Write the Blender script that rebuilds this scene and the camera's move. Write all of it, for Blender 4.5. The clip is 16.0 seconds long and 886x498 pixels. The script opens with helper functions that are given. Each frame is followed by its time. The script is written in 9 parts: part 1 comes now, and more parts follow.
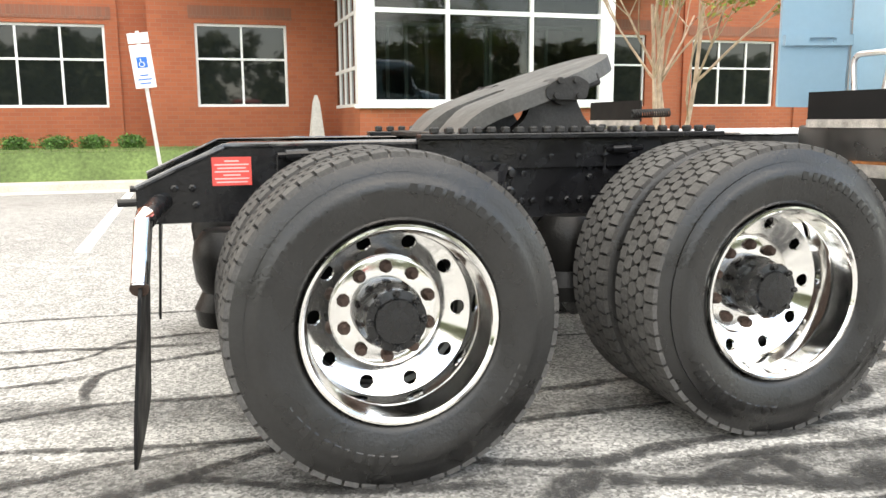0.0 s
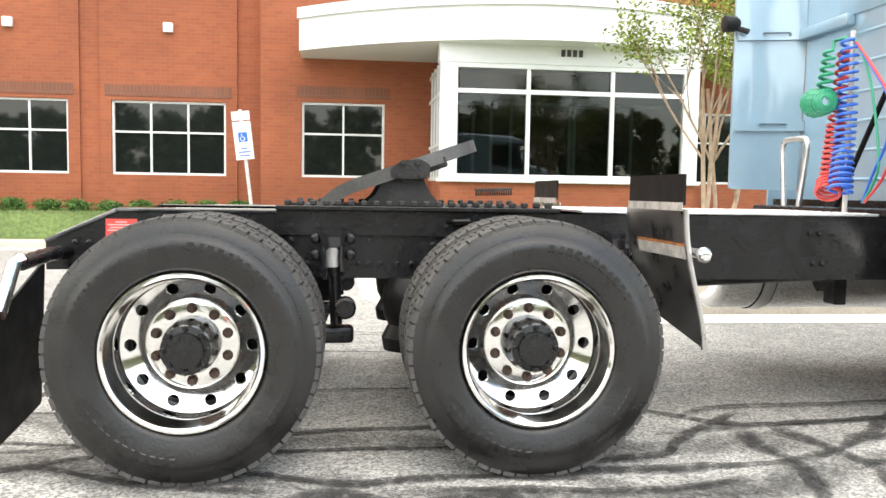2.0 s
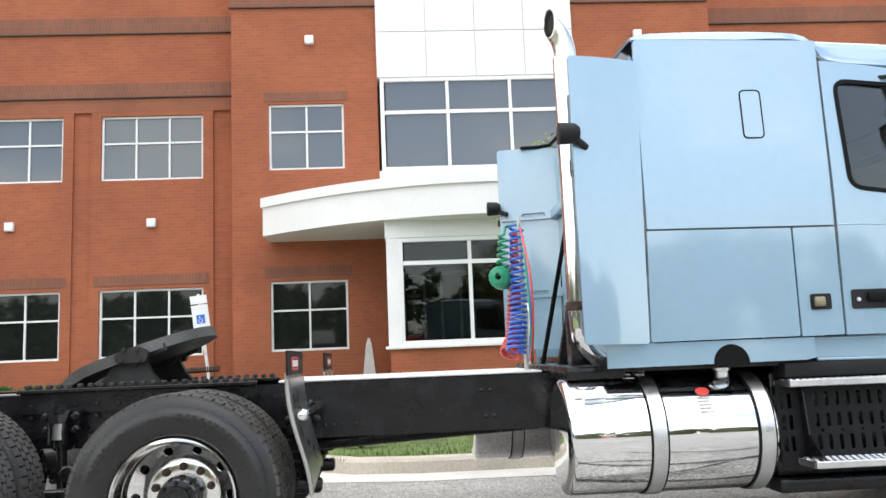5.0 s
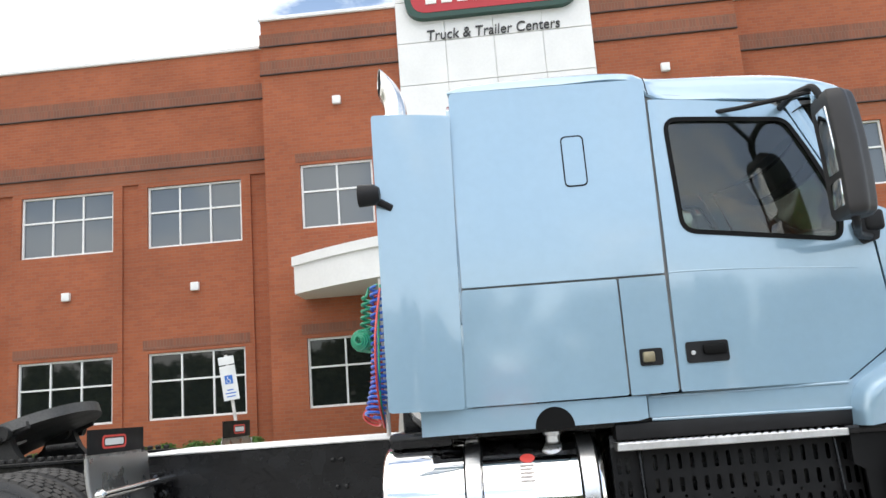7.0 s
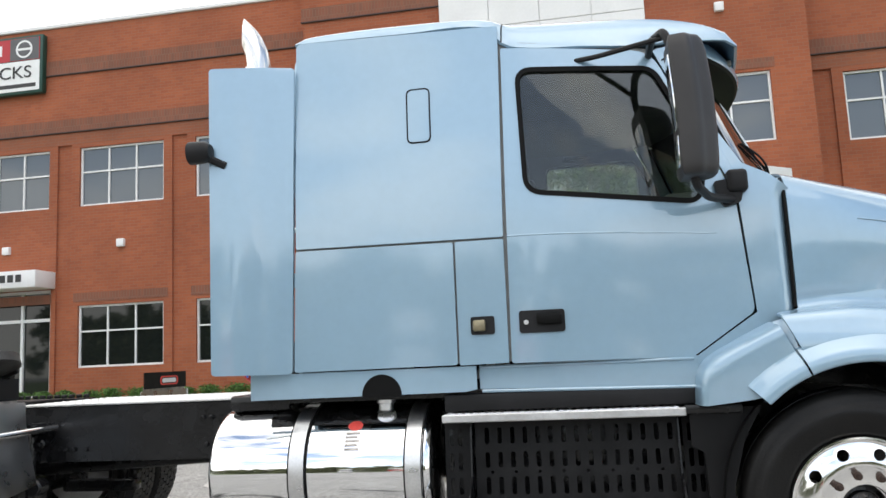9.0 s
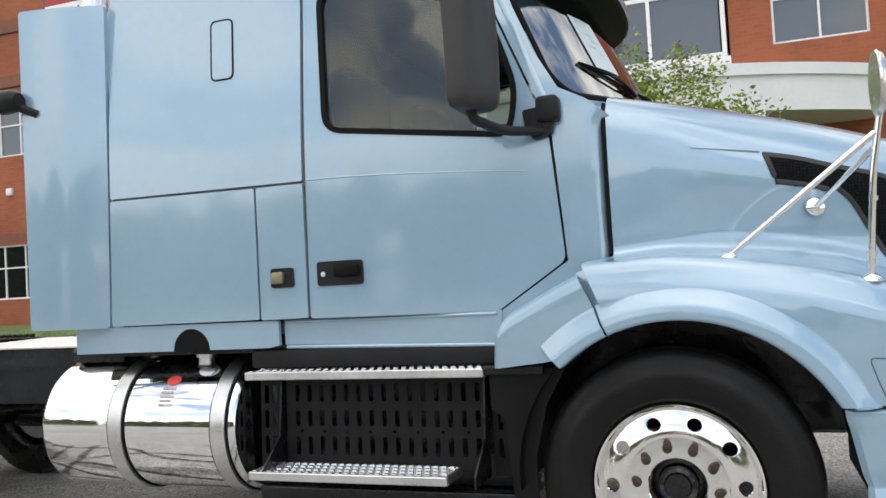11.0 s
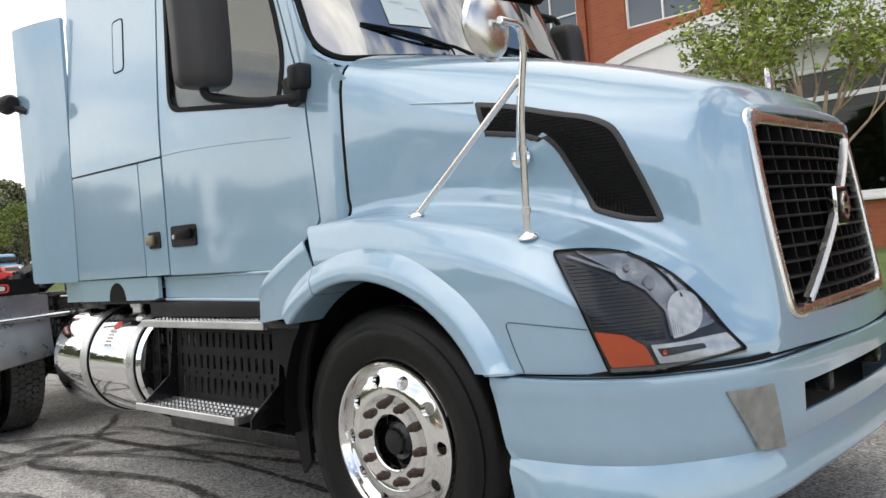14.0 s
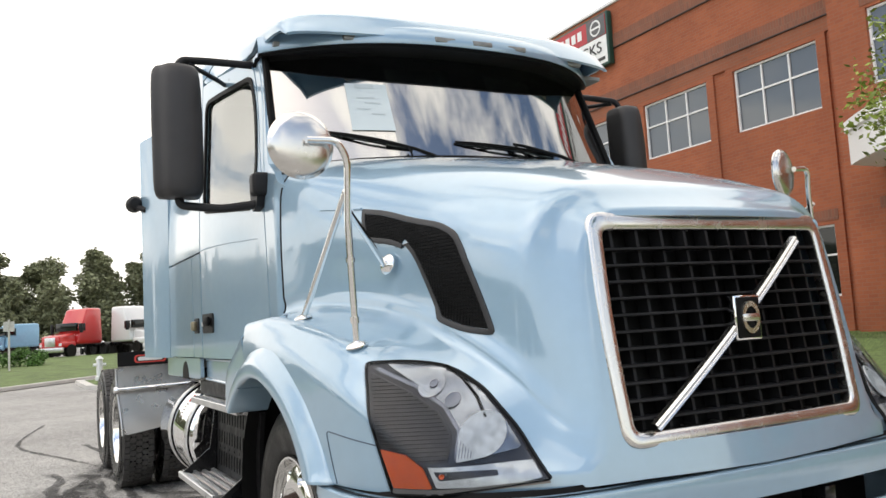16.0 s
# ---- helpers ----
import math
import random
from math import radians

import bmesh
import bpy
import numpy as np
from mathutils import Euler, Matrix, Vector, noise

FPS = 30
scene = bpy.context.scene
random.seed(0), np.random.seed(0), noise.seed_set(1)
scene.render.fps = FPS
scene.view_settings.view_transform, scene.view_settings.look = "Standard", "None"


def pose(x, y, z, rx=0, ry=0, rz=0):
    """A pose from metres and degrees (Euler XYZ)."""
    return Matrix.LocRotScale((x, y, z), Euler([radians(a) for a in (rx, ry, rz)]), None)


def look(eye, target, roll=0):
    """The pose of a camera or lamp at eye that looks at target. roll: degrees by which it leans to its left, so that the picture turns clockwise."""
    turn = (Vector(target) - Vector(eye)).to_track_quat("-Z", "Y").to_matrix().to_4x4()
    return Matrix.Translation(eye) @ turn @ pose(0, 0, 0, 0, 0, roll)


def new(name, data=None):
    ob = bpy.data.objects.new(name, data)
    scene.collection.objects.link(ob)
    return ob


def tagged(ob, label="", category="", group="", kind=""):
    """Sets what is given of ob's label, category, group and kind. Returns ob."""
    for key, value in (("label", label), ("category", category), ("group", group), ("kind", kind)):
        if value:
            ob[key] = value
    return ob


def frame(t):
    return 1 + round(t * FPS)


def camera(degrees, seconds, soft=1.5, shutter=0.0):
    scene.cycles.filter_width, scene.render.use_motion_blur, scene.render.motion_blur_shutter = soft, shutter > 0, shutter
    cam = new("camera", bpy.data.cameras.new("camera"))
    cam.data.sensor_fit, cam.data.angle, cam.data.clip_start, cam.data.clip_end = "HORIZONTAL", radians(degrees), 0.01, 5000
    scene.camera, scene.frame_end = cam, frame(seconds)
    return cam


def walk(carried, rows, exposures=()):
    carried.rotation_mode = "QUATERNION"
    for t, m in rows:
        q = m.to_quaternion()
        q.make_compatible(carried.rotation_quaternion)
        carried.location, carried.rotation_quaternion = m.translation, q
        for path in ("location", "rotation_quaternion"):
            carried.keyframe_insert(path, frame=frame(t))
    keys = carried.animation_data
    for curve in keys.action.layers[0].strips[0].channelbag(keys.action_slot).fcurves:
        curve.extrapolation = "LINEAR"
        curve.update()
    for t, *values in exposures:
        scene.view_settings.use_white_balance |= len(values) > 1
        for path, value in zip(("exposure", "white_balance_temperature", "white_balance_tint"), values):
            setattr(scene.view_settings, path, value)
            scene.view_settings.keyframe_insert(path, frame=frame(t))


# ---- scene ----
cam = camera(57.2, 16.0)
PATH = [
    (0, (-0.561, -3.455, 1.092), (0.021, -1.568, 0.779), -0.4),
    (0.5, (-0.26, -3.65, 1.097), (0.145, -1.714, 0.805), -0.3),
    (1, (0.013, -3.837, 1.099), (0.328, -1.877, 0.85), 0.1),
    (1.5, (0.313, -4.03, 1.102), (0.572, -2.057, 0.903), 0.8),
    (2, (0.603, -4.259, 1.111), (0.834, -2.277, 0.971), 0.9),
    (2.5, (0.91, -4.467, 1.112), (1.111, -2.479, 1.033), 0.2),
    (3, (1.237, -4.588, 1.123), (1.388, -2.594, 1.1), -0.3),
    (3.5, (1.506, -4.743, 1.136), (1.644, -2.748, 1.175), -0.9),
    (4, (1.818, -4.954, 1.133), (1.944, -2.961, 1.248), -1.5),
    (4.5, (2.132, -5.113, 1.134), (2.25, -3.125, 1.324), -2.2),
    (5, (2.431, -5.246, 1.138), (2.544, -3.267, 1.399), -2.3),
    (5.2, (2.57, -5.265, 1.14), (2.676, -3.288, 1.423), -2.6),
    (7.3, (4.108, -5.106, 1.181), (3.934, -3.151, 1.566), -3.7),
    (7.5, (4.237, -5.078, 1.185), (4.028, -3.126, 1.562), -3.2),
    (8, (4.542, -4.996, 1.194), (4.275, -3.047, 1.554), -3.3),
    (8.5, (4.836, -4.924, 1.195), (4.52, -2.975, 1.513), -2.7),
    (9, (5.126, -4.812, 1.2), (4.771, -2.862, 1.467), -2.6),
    (9.2, (5.249, -4.754, 1.202), (4.878, -2.804, 1.447), -2.4),
    (11.5, (6.734, -3.934, 1.327), (5.968, -2.086, 1.348), -4.2),
    (12, (7.032, -3.727, 1.331), (6.186, -1.914, 1.299), -4.9),
    (12.5, (7.349, -3.585, 1.313), (6.439, -1.807, 1.232), -4.8),
    (13, (7.732, -3.443, 1.262), (6.678, -1.744, 1.199), -5.1),
    (13.5, (8.066, -3.283, 1.241), (6.855, -1.692, 1.2), -5.2),
    (14, (8.385, -3.114, 1.231), (7.027, -1.645, 1.207), -4.7),
    (14.5, (8.645, -2.863, 1.226), (7.16, -1.524, 1.211), -4.4),
    (15, (8.883, -2.63, 1.253), (7.296, -1.413, 1.261), -4.4),
    (15.5, (9.081, -2.323, 1.257), (7.397, -1.25, 1.356), -3.8),
    (16, (9.269, -2.021, 1.268), (7.51, -1.088, 1.453), -3.4),
]
walk(cam, [(t, look(eye, target, roll)) for t, eye, target, roll in PATH],
     exposures=[(0.0, 0.81, 7350, 7), (1.5, 0.75, 7350, 7), (3.0, 0.76, 7000, 8), (3.6, 0.56, 6900, 8), (4.3, 0.23, 6850, 8), (5.0, 0.14, 6850, 8), (7.5, -0.09, 6850, 8), (9.0, -0.26, 6850, 8), (12.0, -0.34, 7050, 10), (14.5, -0.40, 7100, 10), (16.0, -0.30, 7250, 10)])

# ---- light: a bright, mostly clouded sky and a soft high sun ----
SUN_DIR = Vector((0.15, -0.55, 1.0)).normalized()
world = bpy.data.worlds.new("world")
scene.world = world
world.use_nodes = True
wn, wl = world.node_tree.nodes, world.node_tree.links
wn.clear()
w_out, w_bg = wn.new("ShaderNodeOutputWorld"), wn.new("ShaderNodeBackground")
w_sky = wn.new("ShaderNodeTexSky")
w_sky.sky_type, w_sky.sun_disc = "NISHITA", False
w_sky.sun_elevation = math.asin(SUN_DIR.z)
w_sky.sun_rotation = math.atan2(SUN_DIR.x, SUN_DIR.y)
w_co, w_map = wn.new("ShaderNodeTexCoord"), wn.new("ShaderNodeMapping")
w_map.inputs["Scale"].default_value = (1.0, 1.0, 2.2)
w_map.inputs["Location"].default_value = (0.9, 0.35, 0.0)
w_noise, w_ramp, w_mix = wn.new("ShaderNodeTexNoise"), wn.new("ShaderNodeValToRGB"), wn.new("ShaderNodeMix")
w_noise.inputs["Scale"].default_value, w_noise.inputs["Detail"].default_value = 2.6, 7.0
w_noise.inputs["Roughness"].default_value = 0.6
w_ramp.color_ramp.elements[0].position, w_ramp.color_ramp.elements[1].position = 0.42, 0.56
w_mix.data_type = "RGBA"
w_mix.inputs["B"].default_value = (8.2, 8.3, 8.5, 1)
wl.new(w_co.outputs["Generated"], w_map.inputs["Vector"])
wl.new(w_map.outputs["Vector"], w_noise.inputs["Vector"])
w_bank, w_add, w_dot = wn.new("ShaderNodeMath"), wn.new("ShaderNodeMath"), wn.new("ShaderNodeVectorMath")
w_dot.operation, w_dot.inputs[1].default_value = "DOT_PRODUCT", (-0.9, 0.42, 0.0)
w_bank.operation, w_bank.inputs[1].default_value = "MULTIPLY", 0.14
wl.new(w_co.outputs["Generated"], w_dot.inputs[0])
wl.new(w_dot.outputs["Value"], w_bank.inputs[0])
wl.new(w_noise.outputs["Fac"], w_add.inputs[0])
wl.new(w_bank.outputs["Value"], w_add.inputs[1])
wl.new(w_add.outputs["Value"], w_ramp.inputs["Fac"])
w_sep, w_haze, w_max = wn.new("ShaderNodeSeparateXYZ"), wn.new("ShaderNodeMapRange"), wn.new("ShaderNodeMath")
w_max.operation = "MAXIMUM"
w_haze.inputs["From Min"].default_value, w_haze.inputs["From Max"].default_value = 0.02, 0.5
w_haze.inputs["To Min"].default_value, w_haze.inputs["To Max"].default_value = 0.55, 0.0
wl.new(w_co.outputs["Generated"], w_sep.inputs["Vector"])
wl.new(w_sep.outputs["Z"], w_haze.inputs["Value"])
wl.new(w_haze.outputs["Result"], w_max.inputs[0])
wl.new(w_ramp.outputs["Color"], w_max.inputs[1])
wl.new(w_max.outputs["Value"], w_mix.inputs["Factor"])
wl.new(w_sky.outputs["Color"], w_mix.inputs["A"])
wl.new(w_mix.outputs["Result"], w_bg.inputs["Color"])
wl.new(w_bg.outputs["Background"], w_out.inputs["Surface"])
w_bg.inputs["Strength"].default_value = 0.262
sun = new("sun", bpy.data.lights.new("sun", "SUN"))
sun.data.energy, sun.data.angle, sun.data.color = 1.0, radians(70), (1.0, 0.96, 0.9)
sun.matrix_world = look(SUN_DIR * 50, (0, 0, 0))


# ---- materials ----
def mat(name, color, rough=0.5, metal=0.0, vary=0.0, scale=6.0, bump=0.0, bump_scale=60.0, coat=0.0, fine=0.0, rvary=0.0, stretch=(1, 1, 1)):
    """A surface with colour that varies coarsely (vary) and finely (fine), gloss that varies, and a small relief."""
    m = bpy.data.materials.new(name)
    m.use_nodes = True
    n, l = m.node_tree.nodes, m.node_tree.links
    b = n["Principled BSDF"]
    b.inputs["Base Color"].default_value = (*color, 1)
    b.inputs["Roughness"].default_value, b.inputs["Metallic"].default_value = rough, metal
    b.inputs["Coat Weight"].default_value, b.inputs["Coat Roughness"].default_value = coat, 0.04
    co, mp = n.new("ShaderNodeTexCoord"), n.new("ShaderNodeMapping")
    mp.inputs["Scale"].default_value = stretch
    l.new(co.outputs["Object"], mp.inputs["Vector"])
    src = None
    for amount, size, det in ((vary, scale, 5), (fine, scale * 14, 3)):
        if amount:
            t, mx = n.new("ShaderNodeTexNoise"), n.new("ShaderNodeMix")
            t.inputs["Scale"].default_value, t.inputs["Detail"].default_value = size, det
            l.new(mp.outputs["Vector"], t.inputs["Vector"])
            r = n.new("ShaderNodeMapRange")
            r.inputs["From Min"].default_value, r.inputs["From Max"].default_value = 0.3, 0.7
            r.inputs["To Min"].default_value, r.inputs["To Max"].default_value = 1 - amount, 1 + amount
            l.new(t.outputs["Fac"], r.inputs["Value"])
            mx.data_type, mx.blend_type = "RGBA", "MULTIPLY"
            mx.inputs["Factor"].default_value = 1.0
            if src is None:
                mx.inputs["A"].default_value = (*color, 1)
            else:
                l.new(src, mx.inputs["A"])
            l.new(r.outputs["Result"], mx.inputs["B"])
            src = mx.outputs["Result"]
    if src is not None:
        l.new(src, b.inputs["Base Color"])
    if rvary:
        t, r = n.new("ShaderNodeTexNoise"), n.new("ShaderNodeMapRange")
        t.inputs["Scale"].default_value, t.inputs["Detail"].default_value = scale * 2, 6
        l.new(mp.outputs["Vector"], t.inputs["Vector"])
        r.inputs["From Min"].default_value, r.inputs["From Max"].default_value = 0.3, 0.7
        r.inputs["To Min"].default_value, r.inputs["To Max"].default_value = max(rough - rvary, 0.02), rough + rvary
        l.new(t.outputs["Fac"], r.inputs["Value"])
        l.new(r.outputs["Result"], b.inputs["Roughness"])
    if bump:
        t, bp = n.new("ShaderNodeTexNoise"), n.new("ShaderNodeBump")
        t.inputs["Scale"].default_value, t.inputs["Detail"].default_value = bump_scale, 4
        bp.inputs["Strength"].default_value, bp.inputs["Distance"].default_value = bump, 0.01
        l.new(mp.outputs["Vector"], t.inputs["Vector"])
        l.new(t.outputs["Fac"], bp.inputs["Height"])
        l.new(bp.outputs["Normal"], b.inputs["Normal"])
    return m


def glass_mat(name, tint, keep, gloss=0.05, rough=0.0, most=1.0, power=5.0):
    """Window glass: lets a tinted part of the light through and mirrors the rest, more at a flat angle."""
    m = bpy.data.materials.new(name)
    m.use_nodes = True
    n, l = m.node_tree.nodes, m.node_tree.links
    n.clear()
    out, tr, gl, mx, lw, pw, mr = (n.new("ShaderNode" + k) for k in ("OutputMaterial", "BsdfTransparent", "BsdfGlossy", "MixShader", "LayerWeight", "Math", "MapRange"))
    tr.inputs["Color"].default_value = (*[c * keep for c in tint], 1)
    gl.inputs["Roughness"].default_value = rough
    lw.inputs["Blend"].default_value = 0.5
    pw.operation, pw.inputs[1].default_value = "POWER", power
    mr.inputs["To Min"].default_value, mr.inputs["To Max"].default_value = gloss, most
    l.new(lw.outputs["Facing"], pw.inputs[0])
    l.new(pw.outputs["Value"], mr.inputs["Value"])
    l.new(mr.outputs["Result"], mx.inputs["Fac"])
    l.new(tr.outputs["BSDF"], mx.inputs[1])
    l.new(gl.outputs["BSDF"], mx.inputs[2])
    l.new(mx.outputs["Shader"], out.inputs["Surface"])
    return m


def brick_mat(name, one, two, mortar, row=0.076, length=0.203):
    """Brickwork seen from far: courses and joints laid in metres on walls that face along x or y."""
    m = bpy.data.materials.new(name)
    m.use_nodes = True
    n, l = m.node_tree.nodes, m.node_tree.links
    b = n["Principled BSDF"]
    co, sp, add, cb = n.new("ShaderNodeTexCoord"), n.new("ShaderNodeSeparateXYZ"), n.new("ShaderNodeMath"), n.new("ShaderNodeCombineXYZ")
    l.new(co.outputs["Object"], sp.inputs["Vector"])
    l.new(sp.outputs["X"], add.inputs[0])
    l.new(sp.outputs["Y"], add.inputs[1])
    l.new(add.outputs["Value"], cb.inputs["X"])
    l.new(sp.outputs["Z"], cb.inputs["Y"])
    t = n.new("ShaderNodeTexBrick")
    t.inputs["Scale"].default_value = 1.0
    t.inputs["Brick Width"].default_value, t.inputs["Row Height"].default_value = length, row
    t.inputs["Mortar Size"].default_value, t.inputs["Mortar Smooth"].default_value = 0.006, 0.3
    t.inputs["Color1"].default_value, t.inputs["Color2"].default_value = (*one, 1), (*two, 1)
    t.inputs["Mortar"].default_value = (*mortar, 1)
    l.new(cb.outputs["Vector"], t.inputs["Vector"])
    no, mr, mx = n.new("ShaderNodeTexNoise"), n.new("ShaderNodeMapRange"), n.new("ShaderNodeMix")
    no.inputs["Scale"].default_value, no.inputs["Detail"].default_value = 0.7, 6
    l.new(co.outputs["Object"], no.inputs["Vector"])
    mr.inputs["From Min"].default_value, mr.inputs["From Max"].default_value = 0.3, 0.7
    mr.inputs["To Min"].default_value, mr.inputs["To Max"].default_value = 0.84, 1.12
    l.new(no.outputs["Fac"], mr.inputs["Value"])
    mx.data_type, mx.blend_type = "RGBA", "MULTIPLY"
    mx.inputs["Factor"].default_value = 1.0
    l.new(t.outputs["Color"], mx.inputs["A"])
    l.new(mr.outputs["Result"], mx.inputs["B"])
    l.new(mx.outputs["Result"], b.inputs["Base Color"])
    bp = n.new("ShaderNodeBump")
    bp.inputs["Strength"].default_value, bp.inputs["Distance"].default_value, bp.invert = 0.5, 0.006, True
    l.new(t.outputs["Fac"], bp.inputs["Height"])
    l.new(bp.outputs["Normal"], b.inputs["Normal"])
    b.inputs["Roughness"].default_value = 0.85
    return m


def leaf_mat(name, color, vary=0.5):
    m = mat(name, color, 0.6)
    n, l = m.node_tree.nodes, m.node_tree.links
    g, mr, mx = n.new("ShaderNodeNewGeometry"), n.new("ShaderNodeMapRange"), n.new("ShaderNodeMix")
    mr.inputs["To Min"].default_value, mr.inputs["To Max"].default_value = 1 - vary, 1 + vary
    l.new(g.outputs["Random Per Island"], mr.inputs["Value"])
    mx.data_type, mx.blend_type = "RGBA", "MULTIPLY"
    mx.inputs["Factor"].default_value, mx.inputs["A"].default_value = 1.0, (*color, 1)
    l.new(mr.outputs["Result"], mx.inputs["B"])
    l.new(mx.outputs["Result"], n["Principled BSDF"].inputs["Base Color"])
    return m


def asphalt_mat(name):
    """Old pale asphalt: exposed grey and white aggregate, darker patches, hairline relief."""
    m = mat(name, (0.27, 0.265, 0.255), 0.85)
    n, l = m.node_tree.nodes, m.node_tree.links
    b = n["Principled BSDF"]
    co = n.new("ShaderNodeTexCoord")
    v, cr = n.new("ShaderNodeTexVoronoi"), n.new("ShaderNodeValToRGB")
    v.inputs["Scale"].default_value = 95
    l.new(co.outputs["Object"], v.inputs["Vector"])
    sep = n.new("ShaderNodeSeparateColor")
    l.new(v.outputs["Color"], sep.inputs["Color"])
    e = cr.color_ramp.elements
    e[0].position, e[0].color = 0.0, (0.14, 0.138, 0.13, 1)
    e[1].position, e[1].color = 1.0, (0.58, 0.565, 0.535, 1)
    mid = cr.color_ramp.elements.new(0.5)
    mid.color = (0.34, 0.332, 0.315, 1)
    l.new(sep.outputs["Red"], cr.inputs["Fac"])
    src = cr.outputs["Color"]
    for size, lo, hi in ((0.35, 0.78, 1.18), (5.0, 0.85, 1.12)):
        no, mr, mx = n.new("ShaderNodeTexNoise"), n.new("ShaderNodeMapRange"), n.new("ShaderNodeMix")
        no.inputs["Scale"].default_value, no.inputs["Detail"].default_value = size, 6
        l.new(co.outputs["Object"], no.inputs["Vector"])
        mr.inputs["From Min"].default_value, mr.inputs["From Max"].default_value = 0.3, 0.7
        mr.inputs["To Min"].default_value, mr.inputs["To Max"].default_value = lo, hi
        l.new(no.outputs["Fac"], mr.inputs["Value"])
        mx.data_type, mx.blend_type = "RGBA", "MULTIPLY"
        mx.inputs["Factor"].default_value = 1.0
        l.new(src, mx.inputs["A"])
        l.new(mr.outputs["Result"], mx.inputs["B"])
        src = mx.outputs["Result"]
    l.new(src, b.inputs["Base Color"])
    bp = n.new("ShaderNodeBump")
    bp.inputs["Strength"].default_value, bp.inputs["Distance"].default_value = 0.6, 0.004
    l.new(v.outputs["Distance"], bp.inputs["Height"])
    l.new(bp.outputs["Normal"], b.inputs["Normal"])
    return m


def skid_mat(name, most):
    """Rubber laid on the road: soft towards its edges and broken, with the road showing between."""
    m = mat(name, (0.045, 0.044, 0.043), 0.75)
    n, l = m.node_tree.nodes, m.node_tree.links
    b = n["Principled BSDF"]
    co, at = n.new("ShaderNodeTexCoord"), n.new("ShaderNodeAttribute")
    at.attribute_name = "cover"
    src = at.outputs["Fac"]
    for size, lo, hi in ((22, 0.40, 1.0), (110, 0.6, 1.0)):
        no, cr, mu = n.new("ShaderNodeTexNoise"), n.new("ShaderNodeMapRange"), n.new("ShaderNodeMath")
        no.inputs["Scale"].default_value, no.inputs["Detail"].default_value = size, 6
        l.new(co.outputs["Object"], no.inputs["Vector"])
        cr.inputs["From Min"].default_value, cr.inputs["From Max"].default_value = 0.36, 0.60
        cr.inputs["To Min"].default_value, cr.inputs["To Max"].default_value = lo, hi
        l.new(no.outputs["Fac"], cr.inputs["Value"])
        mu.operation = "MULTIPLY"
        l.new(src, mu.inputs[0])
        l.new(cr.outputs["Result"], mu.inputs[1])
        src = mu.outputs["Value"]
    sc = n.new("ShaderNodeMath")
    sc.operation, sc.inputs[1].default_value, sc.use_clamp = "MULTIPLY", most, True
    l.new(src, sc.inputs[0])
    l.new(sc.outputs["Value"], b.inputs["Alpha"])
    return m


PAINT = mat("light_blue_paint", (0.285, 0.435, 0.55), 0.36, 0.25, vary=0.03, scale=1.5, coat=1.0, fine=0.02, rvary=0.05)
PAINT.node_tree.nodes["Principled BSDF"].inputs["Coat IOR"].default_value = 1.9
PAINT.node_tree.nodes["Principled BSDF"].inputs["Coat Roughness"].default_value = 0.07
PAINT_FAR = mat("far_blue_paint", (0.25, 0.45, 0.60), 0.3, 0.1, vary=0.05)
BLACK_FRAME = mat("black_chassis_paint", (0.009, 0.009, 0.010), 0.24, 0.0, vary=0.3, scale=5, bump=0.15, bump_scale=40, rvary=0.14)
BLACK_PLASTIC = mat("black_plastic", (0.017, 0.017, 0.018), 0.45, 0.0, vary=0.2, scale=8, bump=0.1, bump_scale=220, rvary=0.08)
MIRROR_SHELL = mat("charcoal_mirror_shell", (0.028, 0.026, 0.026), 0.5, 0.0, vary=0.15, scale=6, bump=0.12, bump_scale=300)
RUBBER = mat("tyre_rubber", (0.009, 0.0085, 0.008), 0.42, 0.0, vary=0.25, scale=5, bump=0.15, bump_scale=90, fine=0.12, rvary=0.1)
TREAD = mat("worn_tread_rubber", (0.082, 0.079, 0.076), 0.85, 0.0, vary=0.25, scale=7, bump=0.3, bump_scale=120, fine=0.2)
DRIVE_RUBBER = mat("dusty_tyre_rubber", (0.013, 0.0125, 0.012), 0.31, 0.0, vary=0.3, scale=5, bump=0.15, bump_scale=90, fine=0.15, rvary=0.12)
FLAP_RUBBER = mat("mudflap_rubber", (0.011, 0.011, 0.0115), 0.5, 0.0, vary=0.25, scale=5, rvary=0.1)
CHROME = mat("chrome", (0.90, 0.90, 0.90), 0.06, 1.0, vary=0.03, scale=3, rvary=0.03)
POLISHED = mat("polished_aluminium", (0.90, 0.89, 0.87), 0.10, 1.0, vary=0.05, scale=5, fine=0.03, rvary=0.04)
BRUSHED = mat("satin_aluminium", (0.72, 0.72, 0.72), 0.34, 1.0, vary=0.10, scale=6, fine=0.06, rvary=0.08)
STAINLESS = mat("stainless_sheet", (0.50, 0.49, 0.48), 0.33, 1.0, vary=0.12, scale=4, rvary=0.1, bump=0.04, bump_scale=12)
DECK = mat("aluminium_deck_plate", (0.80, 0.80, 0.79), 0.4, 0.9, vary=0.08, scale=6, fine=0.08, rvary=0.1)
# paler than the chassis black: sky light on the flange tops put into colour
SKYLIT_BLACK = mat("skylit_black_flange", (0.07, 0.07, 0.072), 0.35, 0.2, vary=0.4, scale=12, fine=0.2, rvary=0.1)
RUST = mat("rusty_steel", (0.055, 0.033, 0.024), 0.8, 0.0, vary=0.5, scale=25, bump=0.4, bump_scale=150, fine=0.2)
